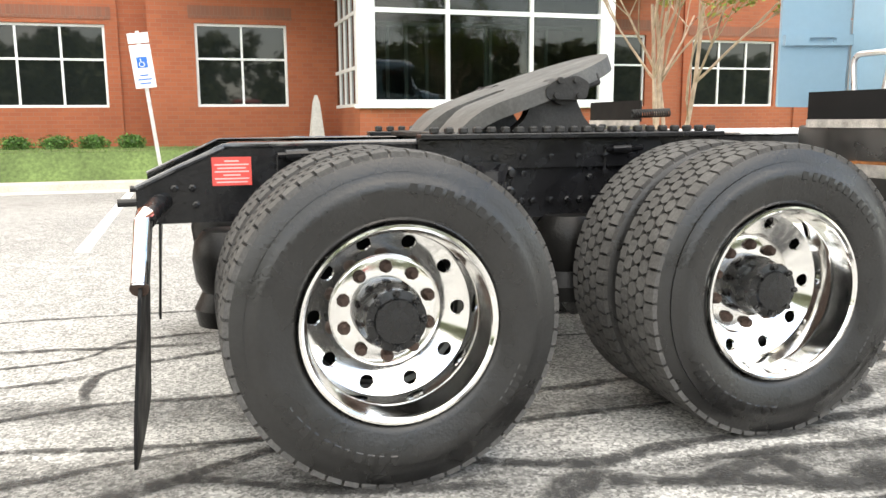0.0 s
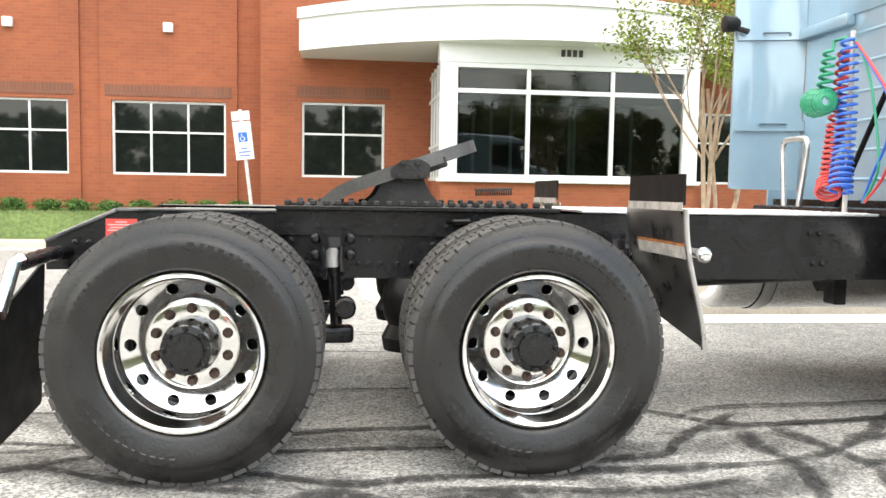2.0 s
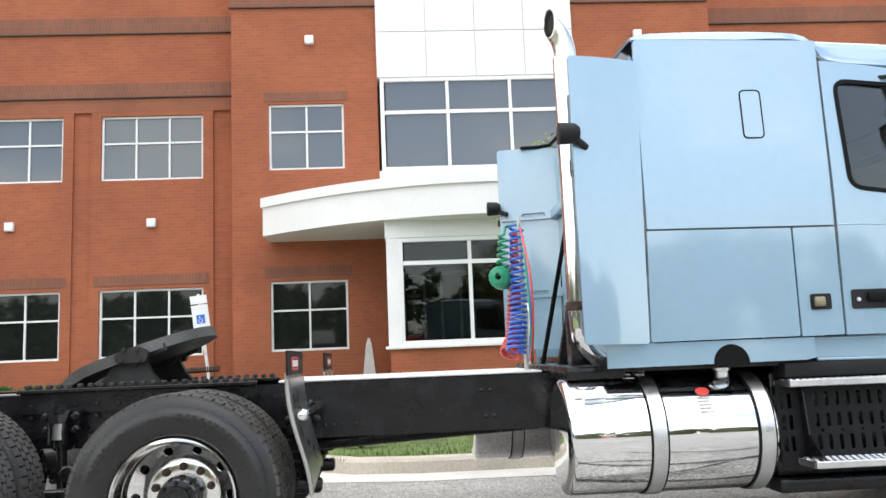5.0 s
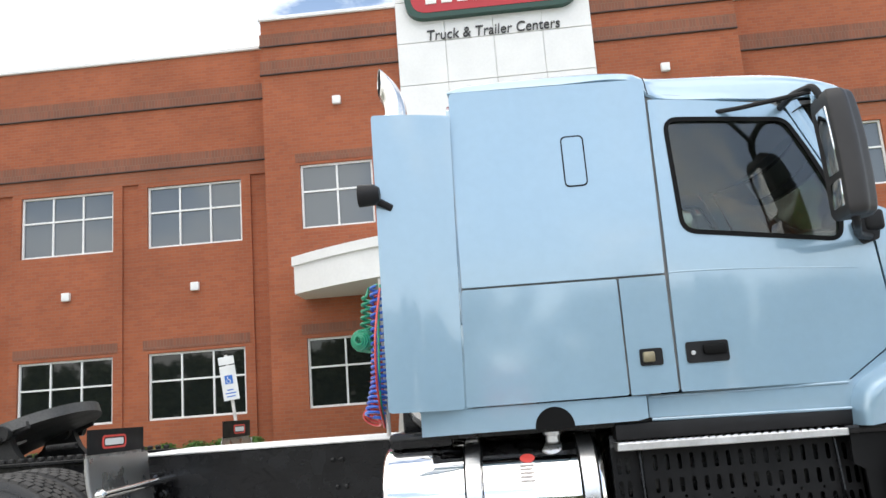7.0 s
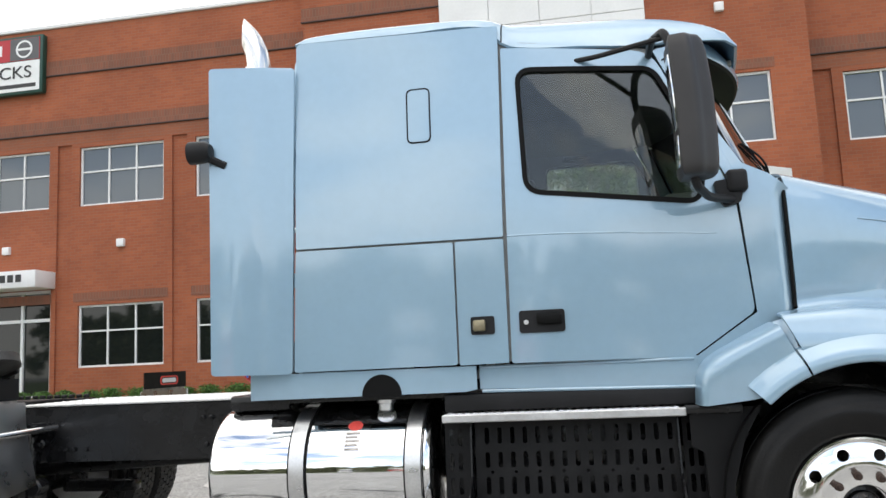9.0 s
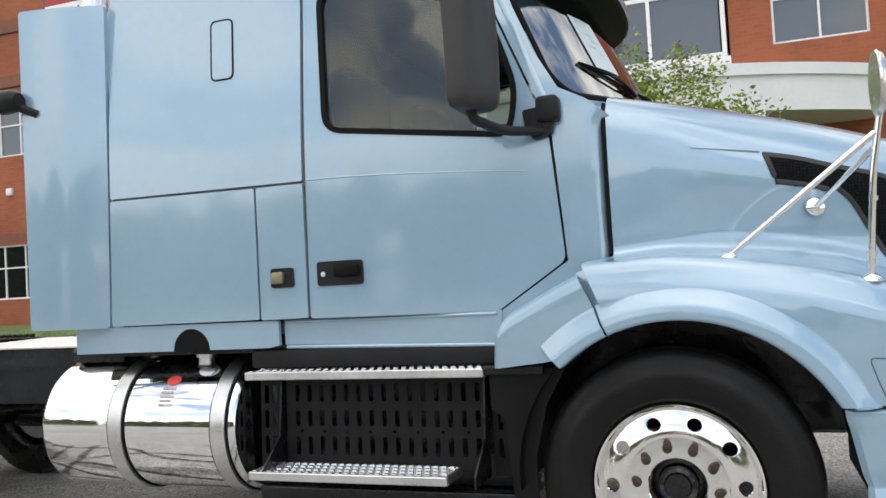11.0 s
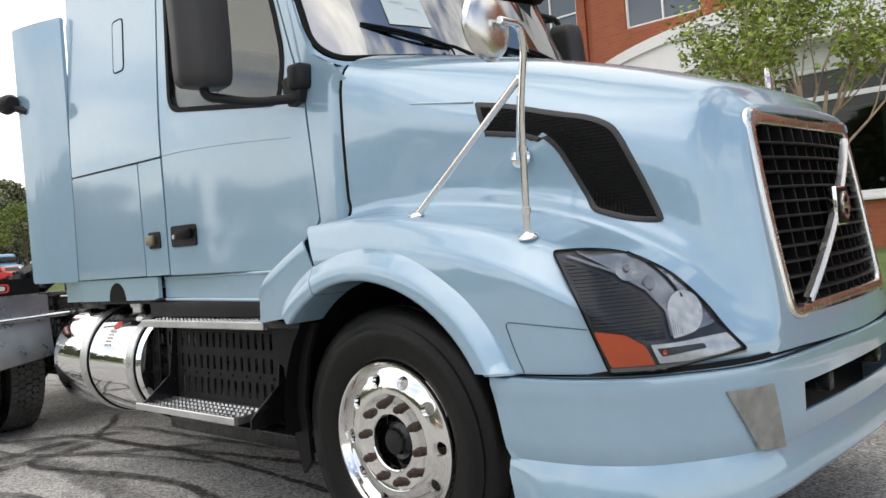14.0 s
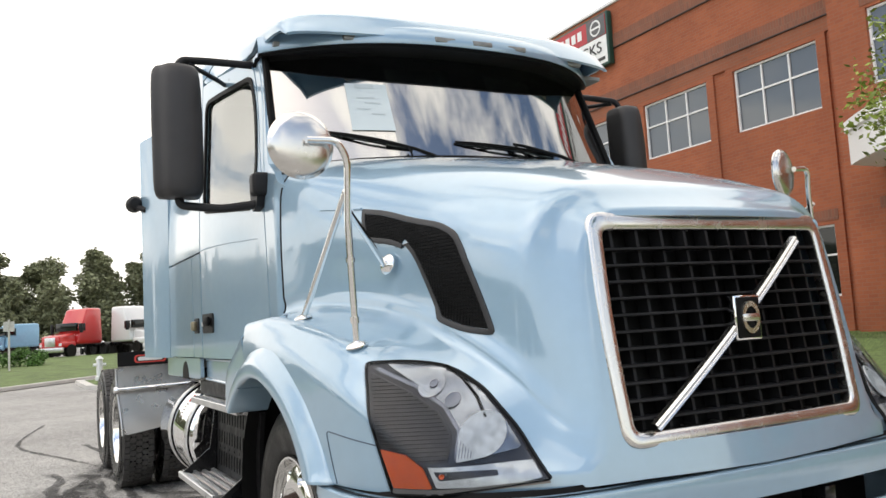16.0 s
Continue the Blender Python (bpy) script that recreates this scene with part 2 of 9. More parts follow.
RUST_ORANGE = mat("orange_rust", (0.33, 0.12, 0.035), 0.9, vary=0.5, scale=30, fine=0.2)
SATIN = mat("satin_steel", (0.74, 0.72, 0.69), 0.24, 1.0, vary=0.06, scale=8, rvary=0.06)
STRIP = mat("weathered_galvanised_strip", (0.5, 0.47, 0.44), 0.6, 0.4, vary=0.35, scale=20, fine=0.2)
GREASE_TOP = mat("worn_greased_plate", (0.10, 0.098, 0.093), 0.6, 0.3, vary=0.3, scale=6, bump=0.3, bump_scale=30, fine=0.15, rvary=0.12)
GREASE = mat("greasy_cast_steel", (0.03, 0.029, 0.028), 0.5, 0.2, vary=0.35, scale=7, bump=0.35, bump_scale=40, fine=0.15, rvary=0.15)
SEAL = mat("black_rubber_seal", (0.007, 0.007, 0.007), 0.5, 0.0, vary=0.15, scale=10)
PANEL_GAP = mat("shaded_panel_gap", (0.07, 0.11, 0.15), 0.6, vary=0.1)
GLASS = glass_mat("cab_glass", (0.82, 0.87, 0.84), 0.86, 0.06, power=2.8)
ENTRANCE_GLASS = glass_mat("dark_entrance_glass", (0.55, 0.62, 0.60), 0.70, 0.045)
SCREEN_GLASS = glass_mat("coated_windscreen_glass", (0.78, 0.86, 0.86), 0.55, 0.45)
LENS = glass_mat("clear_lens", (0.93, 0.95, 0.97), 0.92, 0.014, most=0.45)
AMBER = mat("amber_lens", (0.75, 0.10, 0.012), 0.15, 0.0, coat=1.0, vary=0.1, scale=30)
LAMP_BLACK = mat("dark_lamp_bezel", (0.012, 0.012, 0.014), 0.4, 0.0, vary=0.15, scale=20)
LENS_GREY = mat("grey_marker_lens", (0.22, 0.22, 0.20), 0.2, 0.0, vary=0.2, scale=25, coat=0.6)
COVER = mat("worn_charcoal_cover", (0.013, 0.013, 0.0135), 0.5, 0.0, vary=0.3, scale=9, fine=0.15, rvary=0.12)
TRIM_INT = mat("grey_cab_trim", (0.26, 0.26, 0.25), 0.75, vary=0.15, scale=9, bump=0.1, bump_scale=200)
SEAT_CLOTH = mat("dark_seat_cloth", (0.05, 0.05, 0.055), 0.9, vary=0.2, scale=20, bump=0.2, bump_scale=300)
PAPER = mat("white_paper", (0.62, 0.70, 0.71), 0.8, vary=0.03)
PAPER_INK = mat("grey_print", (0.53, 0.60, 0.61), 0.8)
RED_LABEL = mat("red_label", (0.72, 0.075, 0.06), 0.5, vary=0.06, scale=20)
WHITE_PRINT = mat("white_print", (0.8, 0.8, 0.78), 0.6)
LABEL_PRINT = mat("faded_label_print", (0.80, 0.50, 0.47), 0.6)
HOSE_RED = mat("red_air_hose", (0.62, 0.05, 0.045), 0.35, coat=0.3)
HOSE_BLUE = mat("blue_air_hose", (0.03, 0.14, 0.62), 0.35, coat=0.3)
HOSE_GREEN = mat("green_cable", (0.015, 0.30, 0.16), 0.35, coat=0.3)
BRICK = brick_mat("orange_brick", (0.37, 0.106, 0.045), (0.315, 0.087, 0.039), (0.29, 0.13, 0.078))
BRICK_DARK = brick_mat("brown_soldier_brick", (0.20, 0.082, 0.052), (0.25, 0.090, 0.052), (0.22, 0.12, 0.08), row=0.203, length=0.076)
BRICK_BROWN = brick_mat("brown_orange_brick", (0.27, 0.092, 0.048), (0.31, 0.098, 0.046), (0.25, 0.125, 0.08))
DRIP = mat("dark_metal_drip_edge", (0.05, 0.03, 0.025), 0.6, vary=0.2)
WHITE_PANEL = mat("white_metal_panel", (0.78, 0.78, 0.77), 0.45, vary=0.04, scale=1.2, fine=0.02, rvary=0.08)
WHITE_FRAME = mat("white_window_frame", (0.80, 0.80, 0.79), 0.4, vary=0.03)
# wall colour kept dark to stand for the lobby's low light
LOBBY = mat("shade_dark_lobby_wall", (0.07, 0.075, 0.07), 0.7, vary=0.2, scale=2)
PARTITION = mat("grey_aluminium_partition", (0.45, 0.47, 0.46), 0.5, vary=0.1, scale=4)
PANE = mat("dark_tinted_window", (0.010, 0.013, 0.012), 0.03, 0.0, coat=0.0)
# upper-floor glass: the sky's reflection is put into a paler, part-metal colour
PANE_SKY = mat("sky_sheen_window", (0.13, 0.145, 0.16), 0.03, 0.35)
BLIND = mat("grey_blind", (0.25, 0.26, 0.27), 0.7, vary=0.1)
CONCRETE = mat("kerb_concrete", (0.52, 0.47, 0.40), 0.85, vary=0.15, scale=2.5, fine=0.12, bump=0.3, bump_scale=120)
GUTTER = mat("pale_gutter_concrete", (0.62, 0.60, 0.56), 0.85, vary=0.10, scale=2, fine=0.10, bump=0.2, bump_scale=140)
ASPHALT = asphalt_mat("old_asphalt")
SKID = skid_mat("tyre_mark_rubber", 1.15)
SCUFF = skid_mat("faint_rubber_scuff", 0.55)
LAWN = mat("mown_lawn", (0.115, 0.165, 0.05), 0.9, vary=0.3, scale=1.2, fine=0.3, bump=0.8, bump_scale=80)
GRASS = leaf_mat("grass_blades", (0.10, 0.17, 0.035), 0.5)
SHRUB = leaf_mat("shrub_leaves", (0.075, 0.165, 0.03), 0.6)
MYRTLE = leaf_mat("young_tree_leaves", (0.21, 0.27, 0.04), 0.5)
MAPLE = leaf_mat("yellow_green_leaves", (0.14, 0.19, 0.03), 0.5)
BARK_PALE = mat("pale_smooth_bark", (0.46, 0.34, 0.25), 0.8, vary=0.25, scale=10, bump=0.3, bump_scale=30)
WOODS = leaf_mat("woodland_leaves", (0.205, 0.22, 0.12), 0.45)
BARK = mat("brown_bark", (0.09, 0.07, 0.05), 0.9, vary=0.3, bump=0.5)
GALV = mat("galvanised_post", (0.62, 0.60, 0.57), 0.5, 0.3, vary=0.15, scale=10)
SIGN_WHITE = mat("white_sign_face", (0.80, 0.81, 0.80), 0.45, vary=0.04)
SIGN_BLUE = mat("blue_sign_face", (0.03, 0.16, 0.55), 0.45)
SIGN_GREEN = mat("dark_green_sign_case", (0.010, 0.055, 0.040), 0.4)
SIGN_GREY = mat("dark_grey_sign_face", (0.10, 0.10, 0.105), 0.5, vary=0.08)
SIGN_RED = mat("red_sign_face", (0.45, 0.02, 0.03), 0.4)
DARK_LETTER = mat("dark_letters", (0.03, 0.03, 0.03), 0.5)
RED_PAINT = mat("red_truck_paint", (0.60, 0.015, 0.015), 0.3, coat=0.8)
WHITE_PAINT = mat("white_truck_paint", (0.75, 0.75, 0.74), 0.3, coat=0.6)
FLAG_RED = mat("flag_red", (0.5, 0.03, 0.04), 0.8)
FLAG_BLUE = mat("flag_blue", (0.03, 0.05, 0.2), 0.8)
FLAG_WHITE = mat("flag_white", (0.75, 0.75, 0.75), 0.8)

for m_, level in ((BLACK_FRAME, 0.40), (BLACK_PLASTIC, 0.2), (RUBBER, 0.24), (DRIVE_RUBBER, 0.55), (COVER, 0.15), (FLAP_RUBBER, 0.16), (SEAL, 0.1), (GREASE, 0.35), (TREAD, 0.15)):
    m_.node_tree.nodes["Principled BSDF"].inputs["Specular IOR Level"].default_value = level


# ---- mesh tools ----
def finish(bm, sharp=35):
    """Smooth shading with hard edges where faces meet at more than `sharp` degrees."""
    bm.normal_update()
    for f in bm.faces:
        f.smooth = True
    for e in bm.edges:
        if len(e.link_faces) == 2 and e.calc_face_angle(0) > radians(sharp):
            e.smooth = False


def mesh(name, bm, material, sharp=35):
    finish(bm, sharp)
    me = bpy.data.meshes.new(name)
    bm.to_mesh(me)
    bm.free()
    for m in material if isinstance(material, (list, tuple)) else [material]:
        me.materials.append(m)
    return me


def part(name, bm, material, parent, label="", sharp=35):
    ob = new(name, mesh(name, bm, material, sharp))
    ob.parent = parent
    if label:
        tagged(ob, label)
    return ob


def thing(name, label, category, at=(0, 0, 0), group="", kind="", turn=0):
    ob = new(name)
    ob.matrix_basis = pose(*at, 0, 0, turn)
    return tagged(ob, label, category, group, kind)


def single(name, bm, material, label, category, group="", kind="", sharp=35):
    return tagged(new(name, mesh(name, bm, material, sharp)), label, category, group, kind)


def box(bm, x0, x1, y0, y1, z0, z1, bevel=0.0, m=None, seg=2):
    r = bmesh.ops.create_cube(bm, size=1.0, matrix=Matrix.Translation(((x0 + x1) / 2, (y0 + y1) / 2, (z0 + z1) / 2)) @ Matrix.Diagonal((abs(x1 - x0), abs(y1 - y0), abs(z1 - z0), 1)))
    vs = r["verts"]
    if bevel:
        es = list({e for v in vs for e in v.link_edges})
        b = bmesh.ops.bevel(bm, geom=es, offset=bevel, segments=seg, profile=0.5, affect="EDGES")
        vs = list({v for f in b["faces"] for v in f.verts} | {v for v in vs if v.is_valid})
    if m is not None:
        bmesh.ops.transform(bm, matrix=m, verts=vs)
    return vs


def tube(bm, path, r, seg=12, caps=True, r_end=None):
    """A round bar along a list of points; r_end: its radius at the end."""
    pts = [Vector(p) for p in path]
    rings, up = [], Vector((0.13, 0.21, 0.97))
    for i, p in enumerate(pts):
        d = (pts[min(i + 1, len(pts) - 1)] - pts[max(i - 1, 0)]).normalized()
        a = d.cross(up)
        if a.length < 1e-3:
            a = d.cross(Vector((1, 0, 0)))
        a.normalize()
        b = d.cross(a).normalized()
        up = -b if b.dot(up) < 0 else b
        rad = r if r_end is None else r + (r_end - r) * i / (len(pts) - 1)
        rings.append([bm.verts.new(p + rad * (math.cos(2 * math.pi * k / seg) * a + math.sin(2 * math.pi * k / seg) * b)) for k in range(seg)])
    for q, s in zip(rings, rings[1:]):
        best = min(range(seg), key=lambda o: (q[0].co - s[o].co).length)
        for k in range(seg):
            bm.faces.new((q[k], q[(k + 1) % seg], s[(k + 1 + best) % seg], s[(k + best) % seg]))
    if caps:
        bm.faces.new(rings[0][::-1])
        bm.faces.new(rings[-1])
    bmesh.ops.recalc_face_normals(bm, faces=bm.faces[:])


def bend(points, r=0.05, n=5):
    """Rounds the corners of a path."""
    pts = [Vector(p) for p in points]
    out = [pts[0]]
    for a, b, c in zip(pts, pts[1:], pts[2:]):
        u, v = (a - b), (c - b)
        k = min(r, u.length * 0.45, v.length * 0.45)
        p, q = b + u.normalized() * k, b + v.normalized() * k
        out += [(1 - s) ** 2 * p + 2 * s * (1 - s) * b + s * s * q for s in (i / n for i in range(n + 1))]
    return out + [pts[-1]]


def lathe(bm, profile, axis="y", seg=48, centre=(0, 0, 0), close=False):
    """Turns a profile of (radius, distance along the axis) round an axis."""
    c = Vector(centre)
    rings = []
    for r, h in profile:
        ring = []
        for k in range(seg):
            a = 2 * math.pi * k / seg
            u, v = r * math.cos(a), r * math.sin(a)
            p = (u, h, v) if axis == "y" else (h, u, v) if axis == "x" else (u, v, h)
            ring.append(bm.verts.new(c + Vector(p)))
        rings.append(ring)
    for q, s in list(zip(rings, rings[1:])) + ([(rings[-1], rings[0])] if close else []):
        for k in range(seg):
            bm.faces.new((q[k], q[(k + 1) % seg], s[(k + 1) % seg], s[k]))
    if not close:
        for ring in (rings[0], rings[-1]):
            if (ring[0].co - ring[seg // 2].co).length > 1e-4:
                bm.faces.new(ring)
    bmesh.ops.remove_doubles(bm, verts=bm.verts[:], dist=1e-5)
    bmesh.ops.recalc_face_normals(bm, faces=bm.faces[:])


def rounded(points, r, n=4):
    """A polygon with rounded corners; r: one radius or one for each corner."""
    out, k = [], len(points)
    for i in range(k):
        a, b, c = (Vector(points[j % k]) for j in (i - 1, i, i + 1))
        rr = r[i] if isinstance(r, (list, tuple)) else r
        u, v = a - b, c - b
        d = min(rr, u.length * 0.48, v.length * 0.48)
        if d < 1e-4:
            out.append(tuple(b))
            continue
        p, q = b + u.normalized() * d, b + v.normalized() * d
        out += [tuple((1 - s) ** 2 * p + 2 * s * (1 - s) * b + s * s * q) for s in (j / n for j in range(n + 1))]
    return out


def skin(outer, surface, thick=0.01, holes=(), cut=0.12, flip=False):
    """A sheet cut to a flat outline (u, v) with holes, bent onto surface(u, v, depth), with thickness."""
    bm = bmesh.new()
    edges = []
    for loop in (outer, *holes):
        vs = [bm.verts.new((u, v, 0)) for u, v in loop]
        edges += [bm.edges.new((a, b)) for a, b in zip(vs, vs[1:] + vs[:1])]
    bmesh.ops.triangle_fill(bm, use_beauty=True, use_dissolve=False, edges=edges)
    if cut:
        for ax in (0, 1):
            lo, hi = min(p[ax] for p in outer), max(p[ax] for p in outer)
            n = int((hi - lo) / cut)
            for i in range(1, n + 1):
                c = lo + (hi - lo) * i / (n + 1)
                co, no = [0, 0, 0], [0, 0, 0]
                co[ax], no[ax] = c, 1
                bmesh.ops.bisect_plane(bm, geom=bm.verts[:] + bm.edges[:] + bm.faces[:], plane_co=co, plane_no=no)
    flat = [(v, v.co.x, v.co.y) for v in bm.verts]
    if thick:
        rim = [e for e in bm.edges if len(e.link_faces) == 1]
        faces = bm.faces[:]
        back = {v: bm.verts.new((0, 0, 0)) for v, _, _ in flat}
        for f in faces:
            bm.faces.new([back[v] for v in reversed(f.verts)])
        for e in rim:
            a, b = e.verts
            bm.faces.new((a, b, back[b], back[a]))
        for v, u, w in flat:
            back[v].co = surface(u, w, thick)
    for v, u, w in flat:
        v.co = surface(u, w, 0.0)
    bmesh.ops.recalc_face_normals(bm, faces=bm.faces[:])
    return bm


def plane_y(y, sign=1):
    """Upright sheet at y, thick towards +y (sign 1) or -y."""
    return lambda u, v, d: (u, y + sign * d, v)


def smooth(k):
    k = max(0.0, min(1.0, k))
    return k * k * (3 - 2 * k)


def spline(stations, x):
    """Catmull-Rom through (x, value tuple) stations."""
    xs = [s[0] for s in stations]
    i = max(0, min(len(xs) - 2, max((k for k in range(len(xs)) if xs[k] <= x), default=0)))
    p = [np.array(stations[max(0, min(len(xs) - 1, k))][1], float) for k in (i - 1, i, i + 1, i + 2)]
    t = max(0.0, min(1.0, (x - xs[i]) / (xs[i + 1] - xs[i])))
    h = xs[i + 1] - xs[i]
    m1 = (p[2] - p[0]) / (xs[i + 1] - xs[max(i - 1, 0)]) * h
    m2 = (p[3] - p[1]) / (xs[min(i + 2, len(xs) - 1)] - xs[i]) * h
    return (2 * t**3 - 3 * t**2 + 1) * p[1] + (t**3 - 2 * t**2 + t) * m1 + (-2 * t**3 + 3 * t**2) * p[2] + (t**3 - t**2) * m2


def sheet(bm, rows, close=False):
    """Quads over a grid of points."""
    vs = [[bm.verts.new(p) for p in row] for row in rows]
    for a, b in zip(vs, vs[1:]):
        for k in range(len(a) - 1):
            bm.faces.new((a[k], a[k + 1], b[k + 1], b[k]))
    return vs


def solid(bm, thick, core=None):
    """Gives an open sheet thickness: inwards, towards core (by default the middle of the sheet)."""
    bmesh.ops.recalc_face_normals(bm, faces=bm.faces[:])
    faces, verts = bm.faces[:], bm.verts[:]
    mid = Vector(core) if core else sum((v.co for v in verts), Vector()) / len(verts)
    if sum((f.calc_center_median() - mid).normalized().dot(f.normal) * f.calc_area() for f in faces) < 0:
        bmesh.ops.reverse_faces(bm, faces=faces)
    bm.normal_update()
    rim = [e for e in bm.edges if len(e.link_faces) == 1]
    back = {v: bm.verts.new(v.co - v.normal * thick) for v in verts}
    for f in faces:
        bm.faces.new([back[v] for v in reversed(f.verts)])
    for e in rim:
        a, b = e.verts
        bm.faces.new((a, b, back[b], back[a]))
    bmesh.ops.recalc_face_normals(bm, faces=bm.faces[:])


def far_width(x, z):
    """The upper cab draws in a little more on its left side."""
    return 1.0 - 0.085 * smooth((x - 4.6) / 1.0) * smooth((z - 1.6) / 0.35) if x < 6.05 else 1.0


def mirrored(bm):
    """The same mesh on the other side of the truck."""
    b = bm.copy()
    for v in b.verts:
        v.co.y *= -far_width(v.co.x, v.co.z)
    bmesh.ops.reverse_faces(b, faces=b.faces[:])
    return b


def both(name, bm, material, parent, label="", sharp=35):
    """A part and its mirror image on the other side."""
    part(name, mirrored(bm), material, parent, label, sharp)
    return part(name, bm, material, parent, label, sharp)


# ---- ground ----
def rise(x, y):
    return 0.5 * smooth((-25 - x) / 33) + 0.02 * smooth((-x - 60) / 60)


xs = [-400, -200, -120] + [-90 + 5 * i for i in range(15)] + [-10, 0, 10, 30, 80, 200, 400]
ys = [-400, -150, -60, -30, -15, -5, 0, 5, 10, 15, 30, 60, 150, 400]
bm = bmesh.new()
sheet(bm, [[(x, y, rise(x, y)) for y in ys] for x in xs])
bmesh.ops.recalc_face_normals(bm, faces=bm.faces[:])
ground = single("ground", bm, ASPHALT, "pale worn asphalt lot with exposed aggregate", "ground", kind="structure")

# raised lawns with kerbs and a pale gutter before the building
KERB_RIGHT = [(60, 2.95), (20, 2.95), (8, 2.95), (2.6, 2.95), (1.9, 3.1), (1.45, 3.5), (1.25, 4.2), (1.2, 6), (1.1, 9.0), (0.6, 10.2), (-0.4, 10.75), (-3, 10.8), (-10, 10.8), (-30, 10.8), (-45, 10.8)]


def offset_line(line, d):
    out = []
    for i, p in enumerate(line):
        a, b = Vector(line[max(i - 1, 0)]), Vector(line[min(i + 1, len(line) - 1)])
        t = (b - a).normalized()
        out.append((p[0] + t.y * d, p[1] - t.x * d))
    return out


def ribbon(bm, line, sections):
    """Sweeps a section of (offset, height) along a line on the ground."""
    rows = [[(*p, z) for p in offset_line(line, d)] for d, z in sections]
    sheet(bm, rows)
    bmesh.ops.recalc_face_normals(bm, faces=bm.faces[:])


bm = bmesh.new()
ribbon(bm, KERB_RIGHT, [(-0.002, 0.004), (0.0, 0.12), (0.025, 0.15), (0.18, 0.155), (0.2, 0.05)])
single("kerb", bm, CONCRETE, "tan concrete kerb along the raised lawn", "kerb", kind="structure")
bm = bmesh.new()
ribbon(bm, KERB_RIGHT, [(-0.5, 0.004), (-0.25, 0.006), (0.0, 0.008)])
single("gutter", bm, GUTTER, "pale concrete gutter pan beside the kerb", "gutter", kind="structure")


def lawn_height(d, y):
    return 0.14 + 0.5 * smooth((y - 4.0) / 8.5) if y < 12.8 else 0.64


bm = bmesh.new()
edge = offset_line(KERB_RIGHT, 0.17)
rows = []
for k in range(9):
    f = k / 8
    rows.append([(x, y + (13.6 - y) * f, lawn_height(0, y + (13.6 - y) * f) if f else 0.13) for x, y in edge])
sheet(bm, rows)
bmesh.ops.recalc_face_normals(bm, faces=bm.faces[:])
single("lawn", bm, LAWN, "mown green lawn sloping up to the brick building", "lawn", kind="structure")

# grass blades where the lawn is seen nearest
rng = random.Random(5)
bm = bmesh.new()
for _ in range(5200):
    if rng.random() < 0.6:
        x, y = rng.uniform(1.7, 9), 3.15 + abs(rng.gauss(0, 0.9))
    else:
        x, y = rng.uniform(-9, 0.4), rng.uniform(10.98, 12.4)
    z, h, a, t = lawn_height(0, y) - 0.01, rng.uniform(0.03, 0.08), rng.uniform(0, 6.28), rng.uniform(-0.03, 0.03)
    w = 0.006
    v = [bm.verts.new((x + w * math.cos(a), y + w * math.sin(a), z)), bm.verts.new((x - w * math.cos(a), y - w * math.sin(a), z)), bm.verts.new((x + t, y + t * 0.6, z + h))]
    bm.faces.new(v)
single("grass", bm, GRASS, "short green grass blades on the lawn", "grass", kind="stuff")

# ---- brick building ----
building = thing("brick_building", "two-storey orange brick dealership with white-framed windows and curved white canopy", "building", (0, 0, 0))
YA, YC, MID = 13.34, 12.71, 4.375
LOW, HIGH = (1.37, 2.905), (5.41, 6.93)


def building_window(x0, x1, z0, z1, y, cols, pane, split=0.42):
    """A white frame with mullions, one lower transom and dark panes, set in the wall."""
    win = new("window")
    win.parent = building
    bm = bmesh.new()
    f = 0.05
    for a, b, c, d in ((x0, x1, z0, z0 + f), (x0, x1, z1 - f, z1), (x0, x0 + f, z0 + f, z1 - f), (x1 - f, x1, z0 + f, z1 - f)):
        box(bm, a, b, y - 0.02, y + 0.08, c, d, 0.006, seg=1)
    zt = z1 - (z1 - z0) * split
    box(bm, x0 + f, x1 - f, y - 0.012, y + 0.07, zt - 0.02, zt + 0.02)
    step = (x1 - x0 - f) / cols
    for i in range(1, cols):
        c = x0 + f / 2 + step * i
        box(bm, c - 0.02, c + 0.02, y - 0.009, y + 0.072, z0 + f, z1 - f)
    part("window_frame", bm, WHITE_FRAME, win)
    for i in range(cols):
        for a, b in ((z0 + f, zt - 0.02), (zt + 0.02, z1 - f)):
            bm = bmesh.new()
            c = x0 + f / 2 + step * i
            vs = box(bm, c + 0.02, c + step - 0.02, y + 0.03, y + 0.042, a, b)
            part("pane", bm, pane, win)
    bm = bmesh.new()
    box(bm, x0 - 0.02, x1 + 0.02, y - 0.045, y + 0.05, z0 - 0.06, z0 - 0.002, 0.008, seg=1)
    part("window_sill", bm, WHITE_FRAME, win)


def rect(x0, x1, z0, z1):
    return [(x0, z0), (x1, z0), (x1, z1), (x0, z1)]


